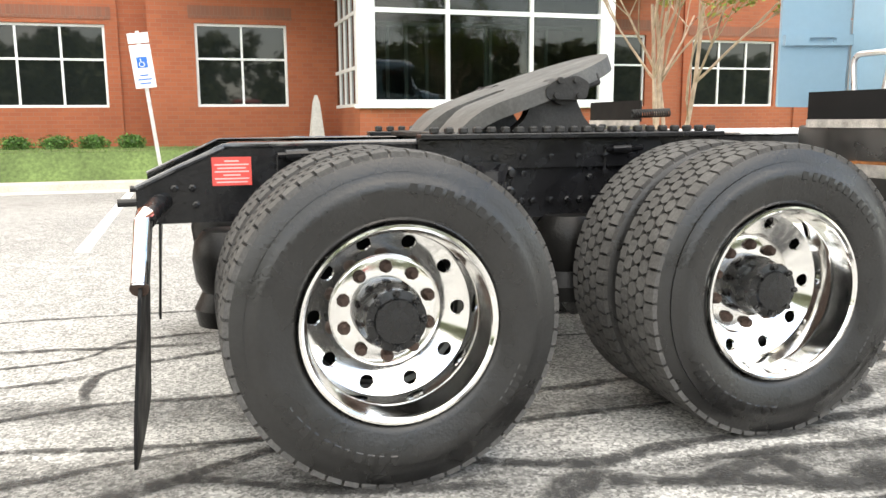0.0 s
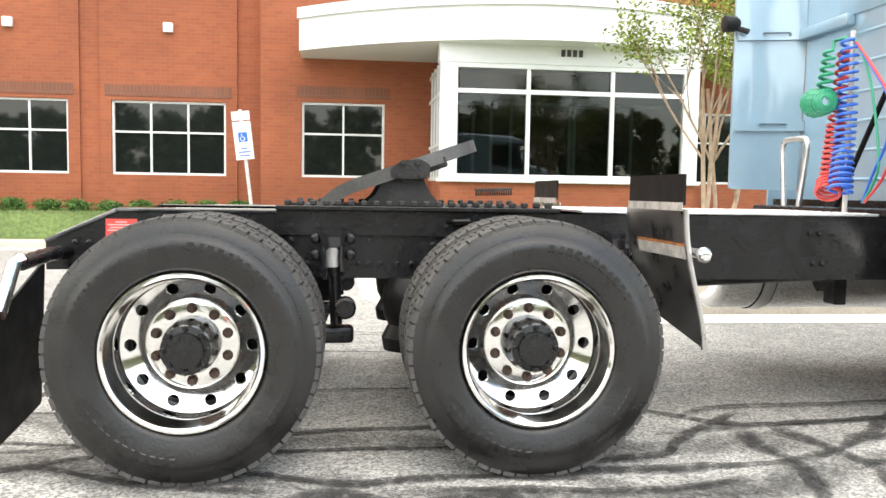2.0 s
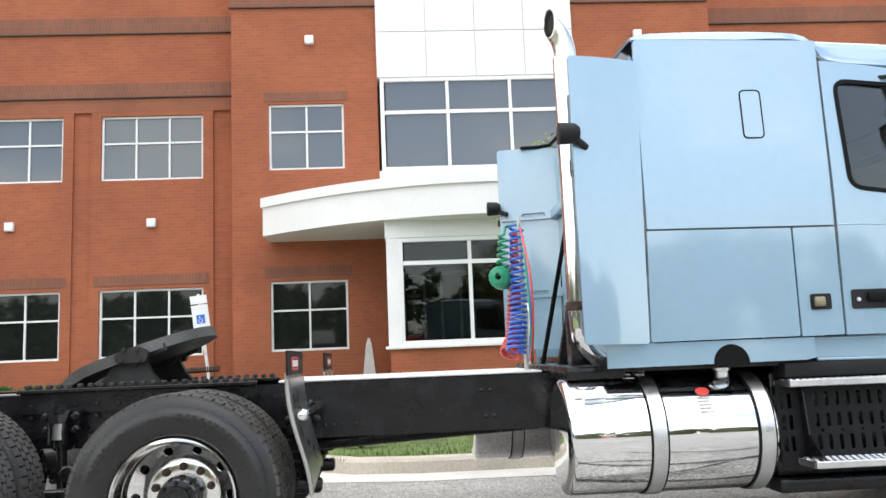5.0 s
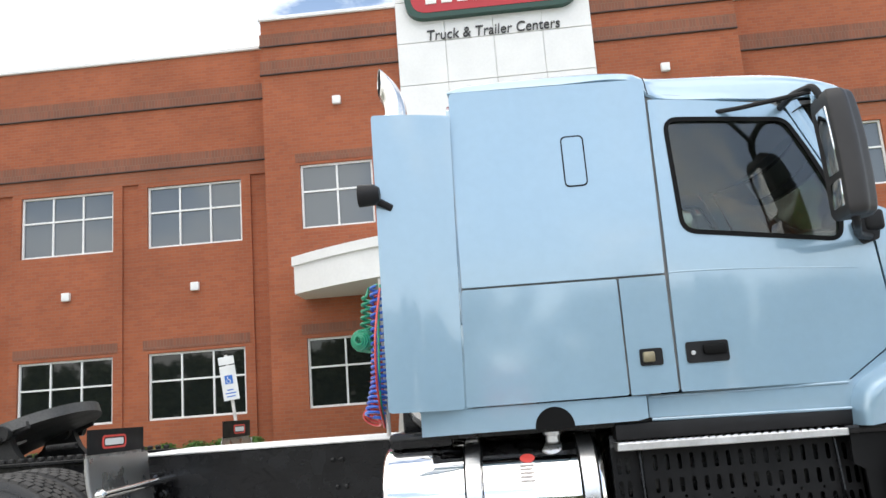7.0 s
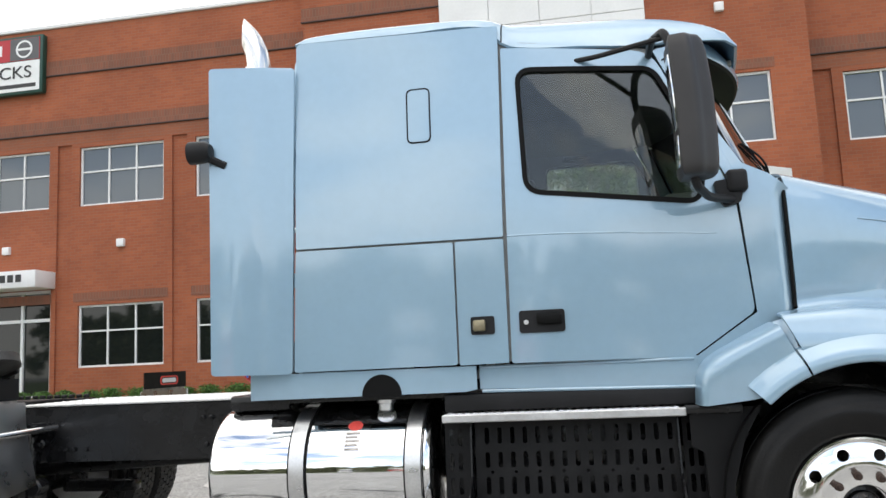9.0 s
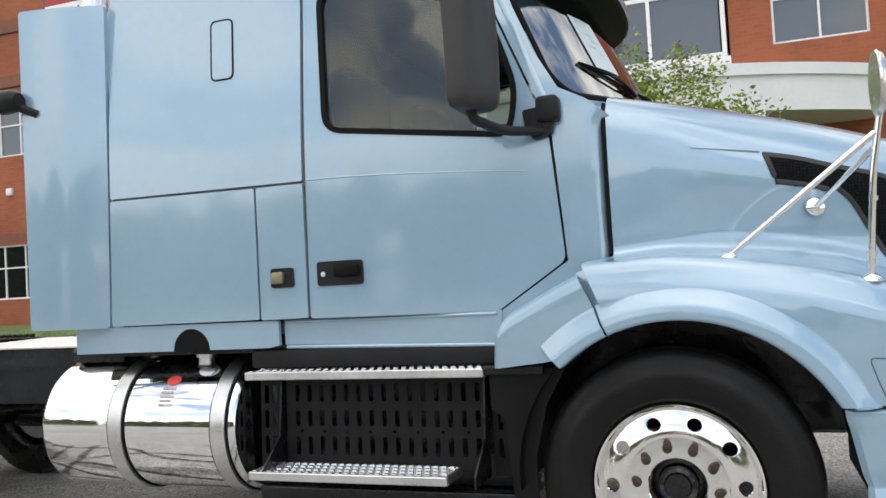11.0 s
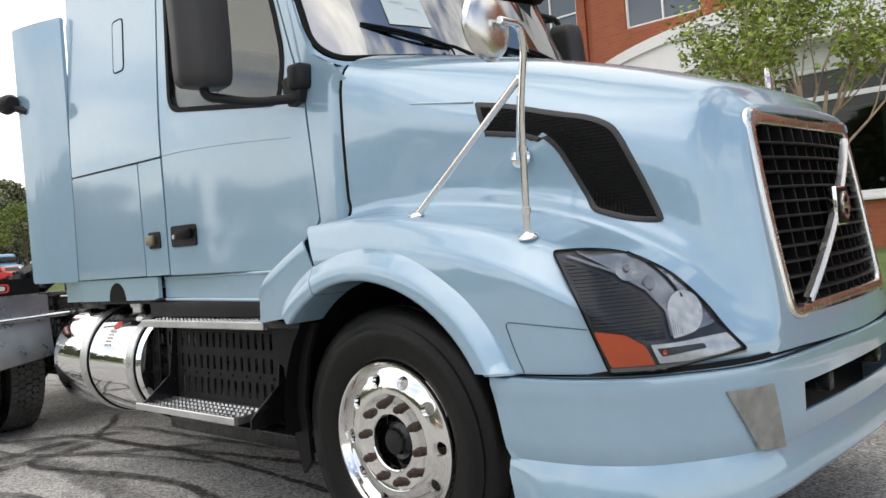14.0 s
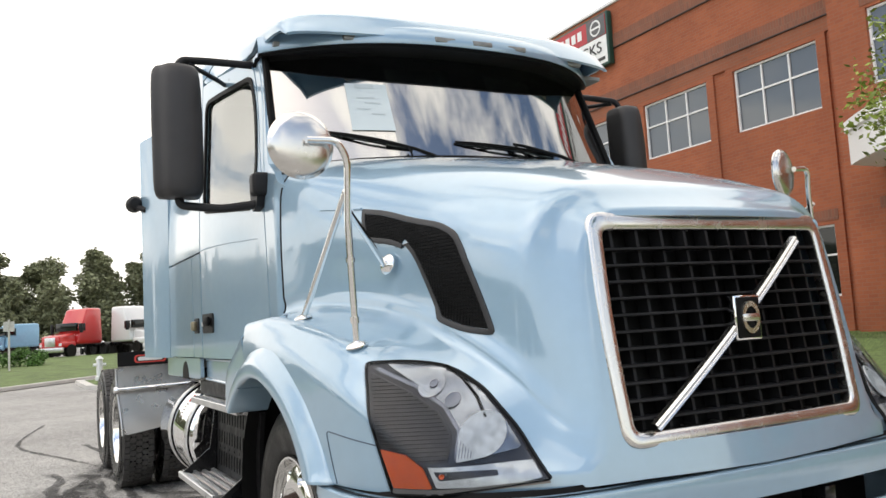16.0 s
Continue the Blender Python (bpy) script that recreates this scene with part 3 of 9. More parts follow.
bay = 3.165
wins_left = [(-7.45 + 2.31 - 2.31 - bay * k, -5.135 - bay * k) for k in range(-1, 7)]
wins_right = [(2 * MID - b, 2 * MID - a) for a, b in wins_left[:4]]
for side, wins, xa, xb in (("left", wins_left, -32.0, -1.19), ("right", wins_right, 2 * MID + 1.19, 24.0)):
    holes = []
    for k, (a, b) in enumerate(wins):
        holes.append(rect(a, b, *HIGH))
        if not (side == "left" and k == 2):
            holes.append(rect(a, b, *LOW))
    if side == "left":
        holes.append(rect(wins[2][0] - 0.3, wins[2][1] + 0.1, 0.66, 3.35))
    strips = []
    for k in range(len(wins) + 1):
        c = (wins[0][1] + 0.43 - bay * k) if side == "left" else (wins[0][0] - 0.43 + bay * k)
        if xa + 0.1 < c - 0.2 and c + 0.2 < xb - 0.1 and not (side == "left" and k == 3):
            strips.append(c)
            holes.append(rect(c - 0.2, c + 0.2, 0.25, 7.02))
    part("wall", skin(rect(xa, xb, 0.2, 10.2), plane_y(YA), 0.35, holes, cut=0), BRICK, building)
    for c in strips:
        bm = bmesh.new()
        box(bm, c - 0.21, c + 0.21, YA + 0.055, YA + 0.3, 0.22, 7.05)
        part("recessed_strip", bm, BRICK, building)
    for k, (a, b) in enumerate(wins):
        building_window(a, b, *HIGH, YA + 0.08, 3, PANE_SKY)
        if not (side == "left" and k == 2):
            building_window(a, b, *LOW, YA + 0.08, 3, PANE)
        bm = bmesh.new()
        box(bm, a - 0.12, b + 0.12, YA - 0.012, YA + 0.05, 2.99, 3.22)
        part("lintel", bm, BRICK_DARK, building)
    for lo, hi in ((7.375, 7.70), (8.925, 9.30)):
        bm = bmesh.new()
        box(bm, xa, xb, YA - 0.035, YA + 0.02, lo, hi)
        part("soldier_course", bm, BRICK_DARK, building)
        bm = bmesh.new()
        box(bm, xa, xb, YA - 0.05, YA + 0.02, lo - 0.028, lo, 0.004, seg=1)
        part("drip_edge", bm, DRIP, building, "thin dark drip edge under the course")
    bm = bmesh.new()
    box(bm, xa, xb, YA - 0.004, YA + 0.02, 7.03, 7.345)
    part("frieze", bm, BRICK_BROWN, building)
    bm = bmesh.new()
    box(bm, xa, xb, YA - 0.06, YA + 0.42, 10.2, 10.3, 0.015, seg=1)
    part("parapet_cap", bm, WHITE_PANEL, building, "white metal parapet coping")
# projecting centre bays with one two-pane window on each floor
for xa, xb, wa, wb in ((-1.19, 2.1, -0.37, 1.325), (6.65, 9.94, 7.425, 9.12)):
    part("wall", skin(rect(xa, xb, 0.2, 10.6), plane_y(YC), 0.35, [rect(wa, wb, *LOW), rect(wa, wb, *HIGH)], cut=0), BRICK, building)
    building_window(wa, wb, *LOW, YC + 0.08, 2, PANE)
    building_window(wa, wb, *HIGH, YC + 0.08, 2, PANE_SKY)
    bm = bmesh.new()
    box(bm, wa - 0.1, wb + 0.1, YC - 0.012, YC + 0.05, 6.99, 7.2)
    part("lintel", bm, BRICK_DARK, building)
    bm = bmesh.new()
    box(bm, wa - 0.1, wb + 0.1, YC - 0.012, YC + 0.05, 2.99, 3.22)
    part("lintel", bm, BRICK_DARK, building)
    for lo, hi in ((9.235, 9.56), (9.95, 10.25)):
        bm = bmesh.new()
        box(bm, xa - 0.03, xb, YC - 0.035, YC + 0.02, lo, hi)
        part("soldier_course", bm, BRICK_DARK, building)
        bm = bmesh.new()
        box(bm, xa - 0.045, xb, YC - 0.05, YC + 0.02, lo - 0.028, lo, 0.004, seg=1)
        part("drip_edge", bm, DRIP, building)
    for x in (xa, xb - 0.3):
        bm = bmesh.new()
        box(bm, x, x + 0.3, YC + 0.35, YA + 0.36, 0.2, 10.6)
        part("side_wall", bm, BRICK, building)
    bm = bmesh.new()
    box(bm, xa - 0.05, xb + 0.05, YC - 0.06, YC + 0.45, 10.6, 10.7, 0.015, seg=1)
    part("parapet_cap", bm, WHITE_PANEL, building)
bm = bmesh.new()
box(bm, -32, 24, YA + 0.36, YA + 18, 9.7, 9.9)
part("roof", bm, WHITE_PANEL, building)
for x in (-32.0, 23.65):
    bm = bmesh.new()
    box(bm, x, x + 0.35, YA + 0.35, YA + 18, 0.2, 10.2)
    part("side_wall", bm, BRICK, building)
bm = bmesh.new()
box(bm, -32, 24, YA + 17.7, YA + 18, 0.2, 9.7)
part("back_wall", bm, BRICK, building)
bm = bmesh.new()
box(bm, -31.6, 23.6, YA + 3.0, YA + 3.1, 0.6, 9.6)
part("inner_wall", bm, BLIND, building)
bm = bmesh.new()
box(bm, -31.6, 23.6, YA + 0.36, YA + 3.0, 4.2, 4.3)
part("inner_floor", bm, BLIND, building)
# square wall lamps
for x, y, z in ((-3.12, YA, 4.4), (-6.26, YA, 4.4), (-9.45, YA, 4.4), (-12.6, YA, 4.4), (0.58, YC, 8.42), (8.2, YC, 8.42), (11.87, YA, 4.4)):
    bm = bmesh.new()
    box(bm, x - 0.1, x + 0.1, y - 0.1, y + 0.01, z - 0.1, z + 0.1, 0.02)
    part("wall_lamp", bm, WHITE_FRAME, building, "small square white wall lamp")
# white panelled entrance tower with upper glazing
for i in range(4):
    for z0, z1 in ((7.47, 8.55), (8.56, 9.6), (9.61, 10.65), (10.66, 11.7)):
        x0 = 2.1 + i * 1.1375
        bm = bmesh.new()
        box(bm, x0 + 0.006, x0 + 1.1315, YC - 0.1, YC + 0.2, z0 + 0.006, z1, 0.008, seg=1)
        part("tower_panel", bm, WHITE_PANEL, building)
bm = bmesh.new()
box(bm, 2.1, 6.65, YC - 0.06, YC + 0.5, 7.47, 11.7)
box(bm, 2.1, 6.65, YC - 0.08, YC + 0.5, 4.6, 5.3)
part("tower_core", bm, WHITE_PANEL, building)
bm = bmesh.new()
box(bm, 2.1, 2.42, YC + 0.004, YC + 0.3, 0.2, 4.58)
part("entrance_wall", bm, BRICK, building)
bm = bmesh.new()
box(bm, 6.40, 6.65, YC + 0.004, YC + 0.3, 0.2, 4.58)
part("entrance_wall", bm, BRICK, building)


def storefront(name, x0, x1, z0, z1, y, mulls, transom, pane, fw=0.09):
    win = new(name)
    win.parent = building
    bm = bmesh.new()
    for a, b, c, d in ((x0, x1, z0, z0 + fw), (x0, x1, z1 - fw, z1), (x0, x0 + fw, z0 + fw, z1 - fw), (x1 - fw, x1, z0 + fw, z1 - fw)):
        box(bm, a, b, y - 0.03, y + 0.12, c, d, 0.008, seg=1)
    for c in mulls:
        box(bm, c - 0.035, c + 0.035, y - 0.02, y + 0.11, z0 + fw, z1 - fw)
    box(bm, x0 + fw, x1 - fw, y - 0.015, y + 0.105, transom - 0.04, transom + 0.04)
    part("window_frame", bm, WHITE_FRAME, win)
    cuts = [x0 + fw, *mulls, x1 - fw]
    for a, b in zip(cuts, cuts[1:]):
        for c, d in ((z0 + fw, transom - 0.04), (transom + 0.04, z1 - fw)):
            bm = bmesh.new()
            box(bm, a + 0.03, b - 0.03, y + 0.04, y + 0.052, c, d)
            part("pane", bm, pane, win)


storefront("window", 2.16, 6.59, 5.3, 7.47, YC - 0.05, (3.69, 5.13), 6.66, PANE_SKY)
# glazed entrance box under the canopy
YE = 10.44
bm = bmesh.new()
box(bm, 2.25, 7.05, YE, YE + 0.25, 0.5, 1.33)
box(bm, 2.25, 2.5, YE + 0.25, YC, 0.5, 1.33)
box(bm, 6.8, 7.05, YE + 0.25, YC, 0.5, 1.33)
part("brick_plinth", bm, BRICK, building)
storefront("window", 2.45, 6.88, 1.36, 3.45, YE, (3.84, 5.42), 2.95, ENTRANCE_GLASS)
# lobby, its dimness put into a dark lining colour, with a second glazed partition behind the entrance glass
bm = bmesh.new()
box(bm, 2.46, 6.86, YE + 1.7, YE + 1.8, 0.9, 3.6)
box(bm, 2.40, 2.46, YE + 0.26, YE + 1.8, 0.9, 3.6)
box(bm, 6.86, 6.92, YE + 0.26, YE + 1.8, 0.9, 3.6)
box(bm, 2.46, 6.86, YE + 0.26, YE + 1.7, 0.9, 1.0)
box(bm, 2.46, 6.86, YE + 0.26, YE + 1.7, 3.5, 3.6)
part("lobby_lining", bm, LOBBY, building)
for x in (2.96, 3.31, 3.70, 4.86, 4.95, 6.1):
    bm = bmesh.new()
    box(bm, x - 0.03, x + 0.03, YE + 0.84, YE + 0.90, 1.0, 2.79, 0.005, seg=1)
    part("partition_post", bm, PARTITION, building)
bm = bmesh.new()
box(bm, 2.47, 6.85, YE + 0.84, YE + 0.90, 2.79, 2.86, 0.005, seg=1)
part("partition_header", bm, PARTITION, building)
bm = bmesh.new()
for x0, x1 in ((2.22, 2.46), (6.87, 7.08)):
    box(bm, x0, x1, YE - 0.04, YE + 0.2, 1.33, 3.46, 0.01, seg=1)
box(bm, 2.2, 7.1, YE - 0.05, YE + 0.25, 3.44, 3.9, 0.012, seg=1)
box(bm, 2.16, 7.14, YE - 0.08, YE + 0.02, 1.30, 1.36, 0.01, seg=1)
part("entrance_surround", bm, WHITE_PANEL, building)
bm = bmesh.new()
for k in range(4):
    y0 = YE + 0.22 + k * 0.52
    box(bm, 2.24, 2.32, y0, y0 + 0.06, 1.33, 3.5)
for z in (1.36, 2.0, 2.93, 3.42):
    box(bm, 2.245, 2.315, YE + 0.2, YC, z - 0.03, z + 0.03)
part("side_glazing_frame", bm, WHITE_FRAME, building)
bm = bmesh.new()
box(bm, 2.27, 2.285, YE + 0.2, YC, 1.34, 3.5)
part("side_pane", bm, PANE, building)
bm = bmesh.new()
for k in range(4):
    box(bm, 4.42 + 0.11 * k, 4.49 + 0.11 * k, YE - 0.075, YE - 0.05, 3.6, 3.72)
part("number_bars", bm, DARK_LETTER, building)
# curved white canopy
bm = bmesh.new()
arc = []
for i in range(33):
    u = -1 + i / 16
    arc.append((4.35 + 4.72 * u, 9.80 + 2.0 * u * u))
for lo, hi, out in ((3.78, 4.38, 0.0), (4.38, 4.58, 0.06)):
    f = offset_line(arc, out)
    sheet(bm, [[(x, y, lo) for x, y in f], [(x, y, hi) for x, y in f]])
f0, f1 = offset_line(arc, 0.0), offset_line(arc, 0.06)
sheet(bm, [[(x, y, 4.38) for x, y in f0], [(x, y, 4.38) for x, y in f1]])
sheet(bm, [[(x, y, 4.58) for x, y in f1], [(x, YC + 0.1, 4.58) for x, y in f1]])
sheet(bm, [[(x, y, 3.78) for x, y in f0], [(x, YC + 0.1, 3.78) for x, y in f0]])
for i in (0, -1):
    x = f0[i][0]
    bm.faces.new([bm.verts.new(p) for p in ((x, f0[i][1], 3.78), (x, YC, 3.78), (x, YC, 4.58), (x, f0[i][1], 4.58))])
bmesh.ops.remove_doubles(bm, verts=bm.verts[:], dist=1e-4)
bmesh.ops.recalc_face_normals(bm, faces=bm.faces[:])
part("canopy", bm, WHITE_PANEL, building, "curved white metal canopy over the entrance")
# words on the tower and the dark oval sign case above them
def lettering(name, body, size, at, material, label, shear, width):
    """Raised words in the built-in font, centred at a place and set to a width in metres."""
    txt = bpy.data.curves.new(name, "FONT")
    txt.body, txt.size, txt.extrude, txt.shear, txt.align_x = body, size, 0.015, shear, "CENTER"
    txt_ob = new(name, txt)
    bpy.context.view_layer.update()
    me = bpy.data.meshes.new_from_object(txt_ob.evaluated_get(bpy.context.evaluated_depsgraph_get()))
    bpy.data.objects.remove(txt_ob)
    me.materials.clear()
    me.materials.append(material)
    words = new(name, me)
    wd = max(v.co.x for v in me.vertices) - min(v.co.x for v in me.vertices)
    words.matrix_basis = pose(*at, 90, 0, 0) @ Matrix.Diagonal((width / wd, 1.0, 1, 1))
    words.parent = building
    tagged(words, label)


lettering("tower_lettering", "Truck & Trailer Centers", 0.36, (4.36, YC - 0.12, 9.63), DARK_LETTER, "raised dark slanted lettering on the white tower", 0.12, 3.1)
oval = rounded(rect(2.35, 6.4, 10.12, 11.35), 0.5, 8)
part("oval_sign", skin(oval, plane_y(YC - 0.28), 0.18, cut=0), SIGN_GREEN, building, "dark rounded sign case with a red face")
part("oval_sign_face", skin(rounded(rect(2.5, 6.25, 10.25, 11.22), 0.4, 8), plane_y(YC - 0.29), 0.02, cut=0), SIGN_RED, building)
bm = bmesh.new()
for k in range(9):
    box(bm, 2.85 + 0.37 * k, 3.1 + 0.37 * k, YC - 0.31, YC - 0.285, 10.45, 10.85)
part("oval_sign_bars", bm, WHITE_PRINT, building)
# sign on the left wing
bm = bmesh.new()
box(bm, -10.98, -8.42, YA - 0.2, YA - 0.02, 8.45, 10.02, 0.03)
part("wall_sign", bm, SIGN_GREEN, building, "dark-framed red and white wall sign")
bm = bmesh.new()
box(bm, -10.9, -8.5, YA - 0.212, YA - 0.2, 9.35, 9.95)
part("sign_red_field", bm, SIGN_RED, building)
bm = bmesh.new()
box(bm, -10.9, -8.5, YA - 0.212, YA - 0.2, 8.53, 9.33)
part("sign_white_field", bm, SIGN_WHITE, building)
for k in range(4):
    bm = bmesh.new()
    box(bm, -10.7 + 0.3 * k, -10.5 + 0.3 * k, YA - 0.218, YA - 0.21, 9.52, 9.8)
    part("letter_bar", bm, SIGN_WHITE, building)
bm = bmesh.new()
lathe(bm, [(0.24, -0.012), (0.24, 0), (0.19, 0), (0.19, -0.012)], "y", 28, (-8.95, YA - 0.212, 9.65), close=True)
part("sign_ring", bm, SIGN_WHITE, building)
bm = bmesh.new()
box(bm, -9.36, -8.52, YA - 0.2155, YA - 0.2, 9.36, 9.94)
part("emblem_field", bm, SIGN_GREY, building)
bm = bmesh.new()
box(bm, -9.13, -8.77, YA - 0.221, YA - 0.2156, 9.62, 9.68)
part("ring_bar", bm, SIGN_WHITE, building)
lettering("sign_word", "TRUCKS", 0.46, (-9.70, YA - 0.213, 8.88), DARK_LETTER, "dark grey capital letters", 0.0, 1.95)
bm = bmesh.new()
box(bm, -10.75, -8.6, YA - 0.218, YA - 0.21, 8.62, 8.72)
part("print_bar", bm, DARK_LETTER, building)
# side entrance below it
a, b = wins_left[2]
storefront("door_1", a - 0.3, b + 0.1, 0.66, 3.35, YA + 0.12, (a + 0.7, a + 1.55), 2.6, PANE, 0.08)
bm = bmesh.new()
box(bm, a - 0.5, b + 0.22, YA - 0.75, YA + 0.05, 3.36, 3.78, 0.02)
part("door_canopy", bm, WHITE_PANEL, building, "white box canopy over the side door")
bm = bmesh.new()
for k in range(3):
    box(bm, b - 0.75 + 0.22 * k, b - 0.6 + 0.22 * k, YA - 0.765, YA - 0.75, 3.5, 3.68)
part("door_sign_bars", bm, DARK_LETTER, building)


# ---- the tractor unit: nose along +x, right side towards -y ----
truck = thing("semi_truck", "light blue sleeper-cab tractor with polished wheels and black chassis on asphalt", "truck")


# wheels: built lying with the outer face towards -y, axle at the origin
def tyre_mesh(R, rim_r, width, drive):
    w = width / 2
    bm = bmesh.new()
    prof = [(rim_r - 0.004, -w + 0.035), (rim_r + 0.012, -w + 0.012), (rim_r + 0.03, -w + 0.004), (rim_r + 0.05, -w), (rim_r + 0.085, -w - 0.012),
            (rim_r + 0.12, -w - 0.014), (rim_r + 0.125, -w - 0.010), (rim_r + 0.15, -w - 0.004), (R - 0.065, -w + 0.008), (R - 0.062, -w + 0.002), (R - 0.03, -w + 0.010), (R - 0.012, -w + 0.022)]
    crown = [(R - 0.014, -w + 0.03), (R - 0.012, -w * 0.4), (R - 0.012, w * 0.4), (R - 0.014, w - 0.03)] if drive else [(R - 0.004, -w + 0.035), (R, -w * 0.55), (R - 0.001, -w * 0.5), (R - 0.012, -w * 0.49), (R - 0.012, -w * 0.44), (R, -w * 0.43), (R + 0.001, 0), (R, w * 0.43), (R - 0.012, w * 0.44), (R - 0.012, w * 0.49), (R - 0.001, w * 0.5), (R - 0.004, w - 0.035)]
    prof = prof + crown + [(r, -h) for r, h in reversed(prof)]
    lathe(bm, prof, "y", 72, close=True)
    return mesh("tyre", bm, DRIVE_RUBBER if drive else RUBBER, 50)


def tread_mesh(R, width, count=58):
    """Interlocking drive-tyre blocks in five rows."""
    verts, faces = [], []
    w = width / 2
    rows = 5
    bw = (width - 0.03) / rows
    for r in range(rows):
        y0 = -w + 0.015 + r * bw
        y1 = y0 + bw
        edge = r in (0, rows - 1)
        for k in range(count):
            a0 = 2 * math.pi * (k + (0.5 if r % 2 else 0.0)) / count
            da = 2 * math.pi / count
            g = 0.06 if not edge else 0.16
            # hexagon-like block, pointed along the circumference
            pts = [(0.0 + g * 0.5, y0 + 0.5 * bw), (0.22 + g * 0.3, y0 + 0.0015), (0.80 - g * 0.3, y0 + 0.0015), (1.0 - g * 0.5, y0 + 0.5 * bw), (0.80 - g * 0.3, y1 - 0.0015), (0.22 + g * 0.3, y1 - 0.0015)]
            if edge:
                pts = [(g * 0.5, y0), (1 - g * 0.5, y0), (1 - g * 0.5, y1 - 0.004), (0.5, y1 - 0.001), (g * 0.5, y1 - 0.004)]
            base = len(verts)
            n = len(pts)
            for rad, sh in ((R - 0.018, 0.0), (R, 0.02)):
                for u, y in pts:
                    u2 = u + (0.5 - u) * sh
                    a = a0 + da * u2
                    drop = 0.010 * (abs(y) / w) ** 4
                    verts.append(((rad - drop) * math.cos(a), y + (0 - y) * sh * 0.2, (rad - drop) * math.sin(a)))
            faces.append(tuple(base + n + i for i in range(n)))
            for i in range(n):
                faces.append((base + i, base + (i + 1) % n, base + n + (i + 1) % n, base + n + i))
    me = bpy.data.meshes.new("tread")
    me.from_pydata(verts, [], faces)
    me.materials.append(TREAD)
    me.update()
    return me


def sidewall_bars(rim_r, width):
    """Raised plain bars in two arcs on the outer sidewall, in place of lettering."""
    verts, faces = [], []
    r0, r1, y = rim_r + 0.088, rim_r + 0.122, -width / 2 - 0.0148
    for start, count, pitch in ((60, 11, 5.2), (240, 11, 5.2), (150, 5, 4.0), (330, 5, 4.0)):
        for k in range(count):
            a0 = radians(start - count * pitch / 2 + k * pitch)
            a1 = a0 + radians(pitch * (0.62 if k % 3 else 0.42))
            b0 = len(verts)
            for rr, dy in ((r0, 0.003), (r1, 0.003), (r0 + 0.004, 0.0), (r1 - 0.004, 0.0)):
                for a in (a0, a1):
                    verts.append((rr * math.cos(a), y + dy, rr * math.sin(a)))
            faces += [(b0 + 4, b0 + 5, b0 + 7, b0 + 6), (b0, b0 + 1, b0 + 5, b0 + 4), (b0 + 2, b0 + 6, b0 + 7, b0 + 3), (b0, b0 + 4, b0 + 6, b0 + 2), (b0 + 1, b0 + 3, b0 + 7, b0 + 5)]
    me = bpy.data.meshes.new("sidewall_relief")
    me.from_pydata(verts, [], faces)
    me.materials.append(DRIVE_RUBBER)
    me.update()
    return me


def disc_ring(bm, r1, r2, depth, holes, hole_r, hole_at):
    """A dished ring with round hand holes; depth(r) gives the distance along the axle."""
    seg = 2 * math.pi / holes
    tmp = bmesh.new()
    edges = []
    n = 8
    outer = [(r1, -seg / 2 + seg * i / n) for i in range(n)] + [(r1 + (r2 - r1) * i / 5, seg / 2) for i in range(5)] + [(r2, seg / 2 - seg * i / n) for i in range(n)] + [(r2 + (r1 - r2) * i / 5, -seg / 2) for i in range(5)]
    pts = [(r * math.cos(a), r * math.sin(a)) for r, a in outer]
    hole = [(hole_at + hole_r * math.cos(2 * math.pi * i / 14), hole_r * 1.05 * math.sin(2 * math.pi * i / 14)) for i in range(14)]
    for loop in (pts, hole):
        vs = [tmp.verts.new((x, 0, z)) for x, z in loop]
        edges += [tmp.edges.new((p, q)) for p, q in zip(vs, vs[1:] + vs[:1])]
    bmesh.ops.triangle_fill(tmp, use_beauty=True, edges=edges, normal=(0, -1, 0))
    rim = [e for e in tmp.edges if len(e.link_faces) == 1 and all(abs(math.hypot(v.co.x - hole_at, v.co.z / 1.05) - hole_r) < 1e-3 for v in e.verts)]
    ex = bmesh.ops.extrude_edge_only(tmp, edges=rim)
    deep = {v for v in ex["geom"] if isinstance(v, bmesh.types.BMVert)}
    for v in tmp.verts:
        r = math.hypot(v.co.x, v.co.z)
        v.co.y = depth(r) + (0.022 if v in deep else 0.0)
    me = bpy.data.meshes.new("tmp")
    tmp.to_mesh(me)
    tmp.free()
    for k in range(holes):
        before = len(bm.verts)
        bm.from_mesh(me)
        bm.verts.ensure_lookup_table()
        bmesh.ops.rotate(bm, cent=(0, 0, 0), matrix=Matrix.Rotation(seg * k, 3, "Y"), verts=bm.verts[before:])
    bpy.data.meshes.remove(me)
    bmesh.ops.remove_doubles(bm, verts=bm.verts[:], dist=2e-4)
    for f in bm.faces:
        f.normal_update()
        if f.normal.y > 0.12:
            f.normal_flip()
        f.smooth = True


def disc_mesh(*args):
    """The pierced disc as a mesh whose shading follows the turned surface."""
    bm = bmesh.new()
    disc_ring(bm, *args)
    me = bpy.data.meshes.new("disc")
    bm.to_mesh(me)
    bm.free()
    me.materials.append(POLISHED)
    depth, out = args[2], []
    for v in me.vertices:
        r = math.hypot(v.co.x, v.co.z)
        k = (depth(r + 0.001) - depth(r - 0.001)) / 0.002
        out.append(Vector((v.co.x / r * k, -1.0, v.co.z / r * k)).normalized())
    me.normals_split_custom_set_from_vertices(out)
    return me


RW, TW = 0.298, 0.275


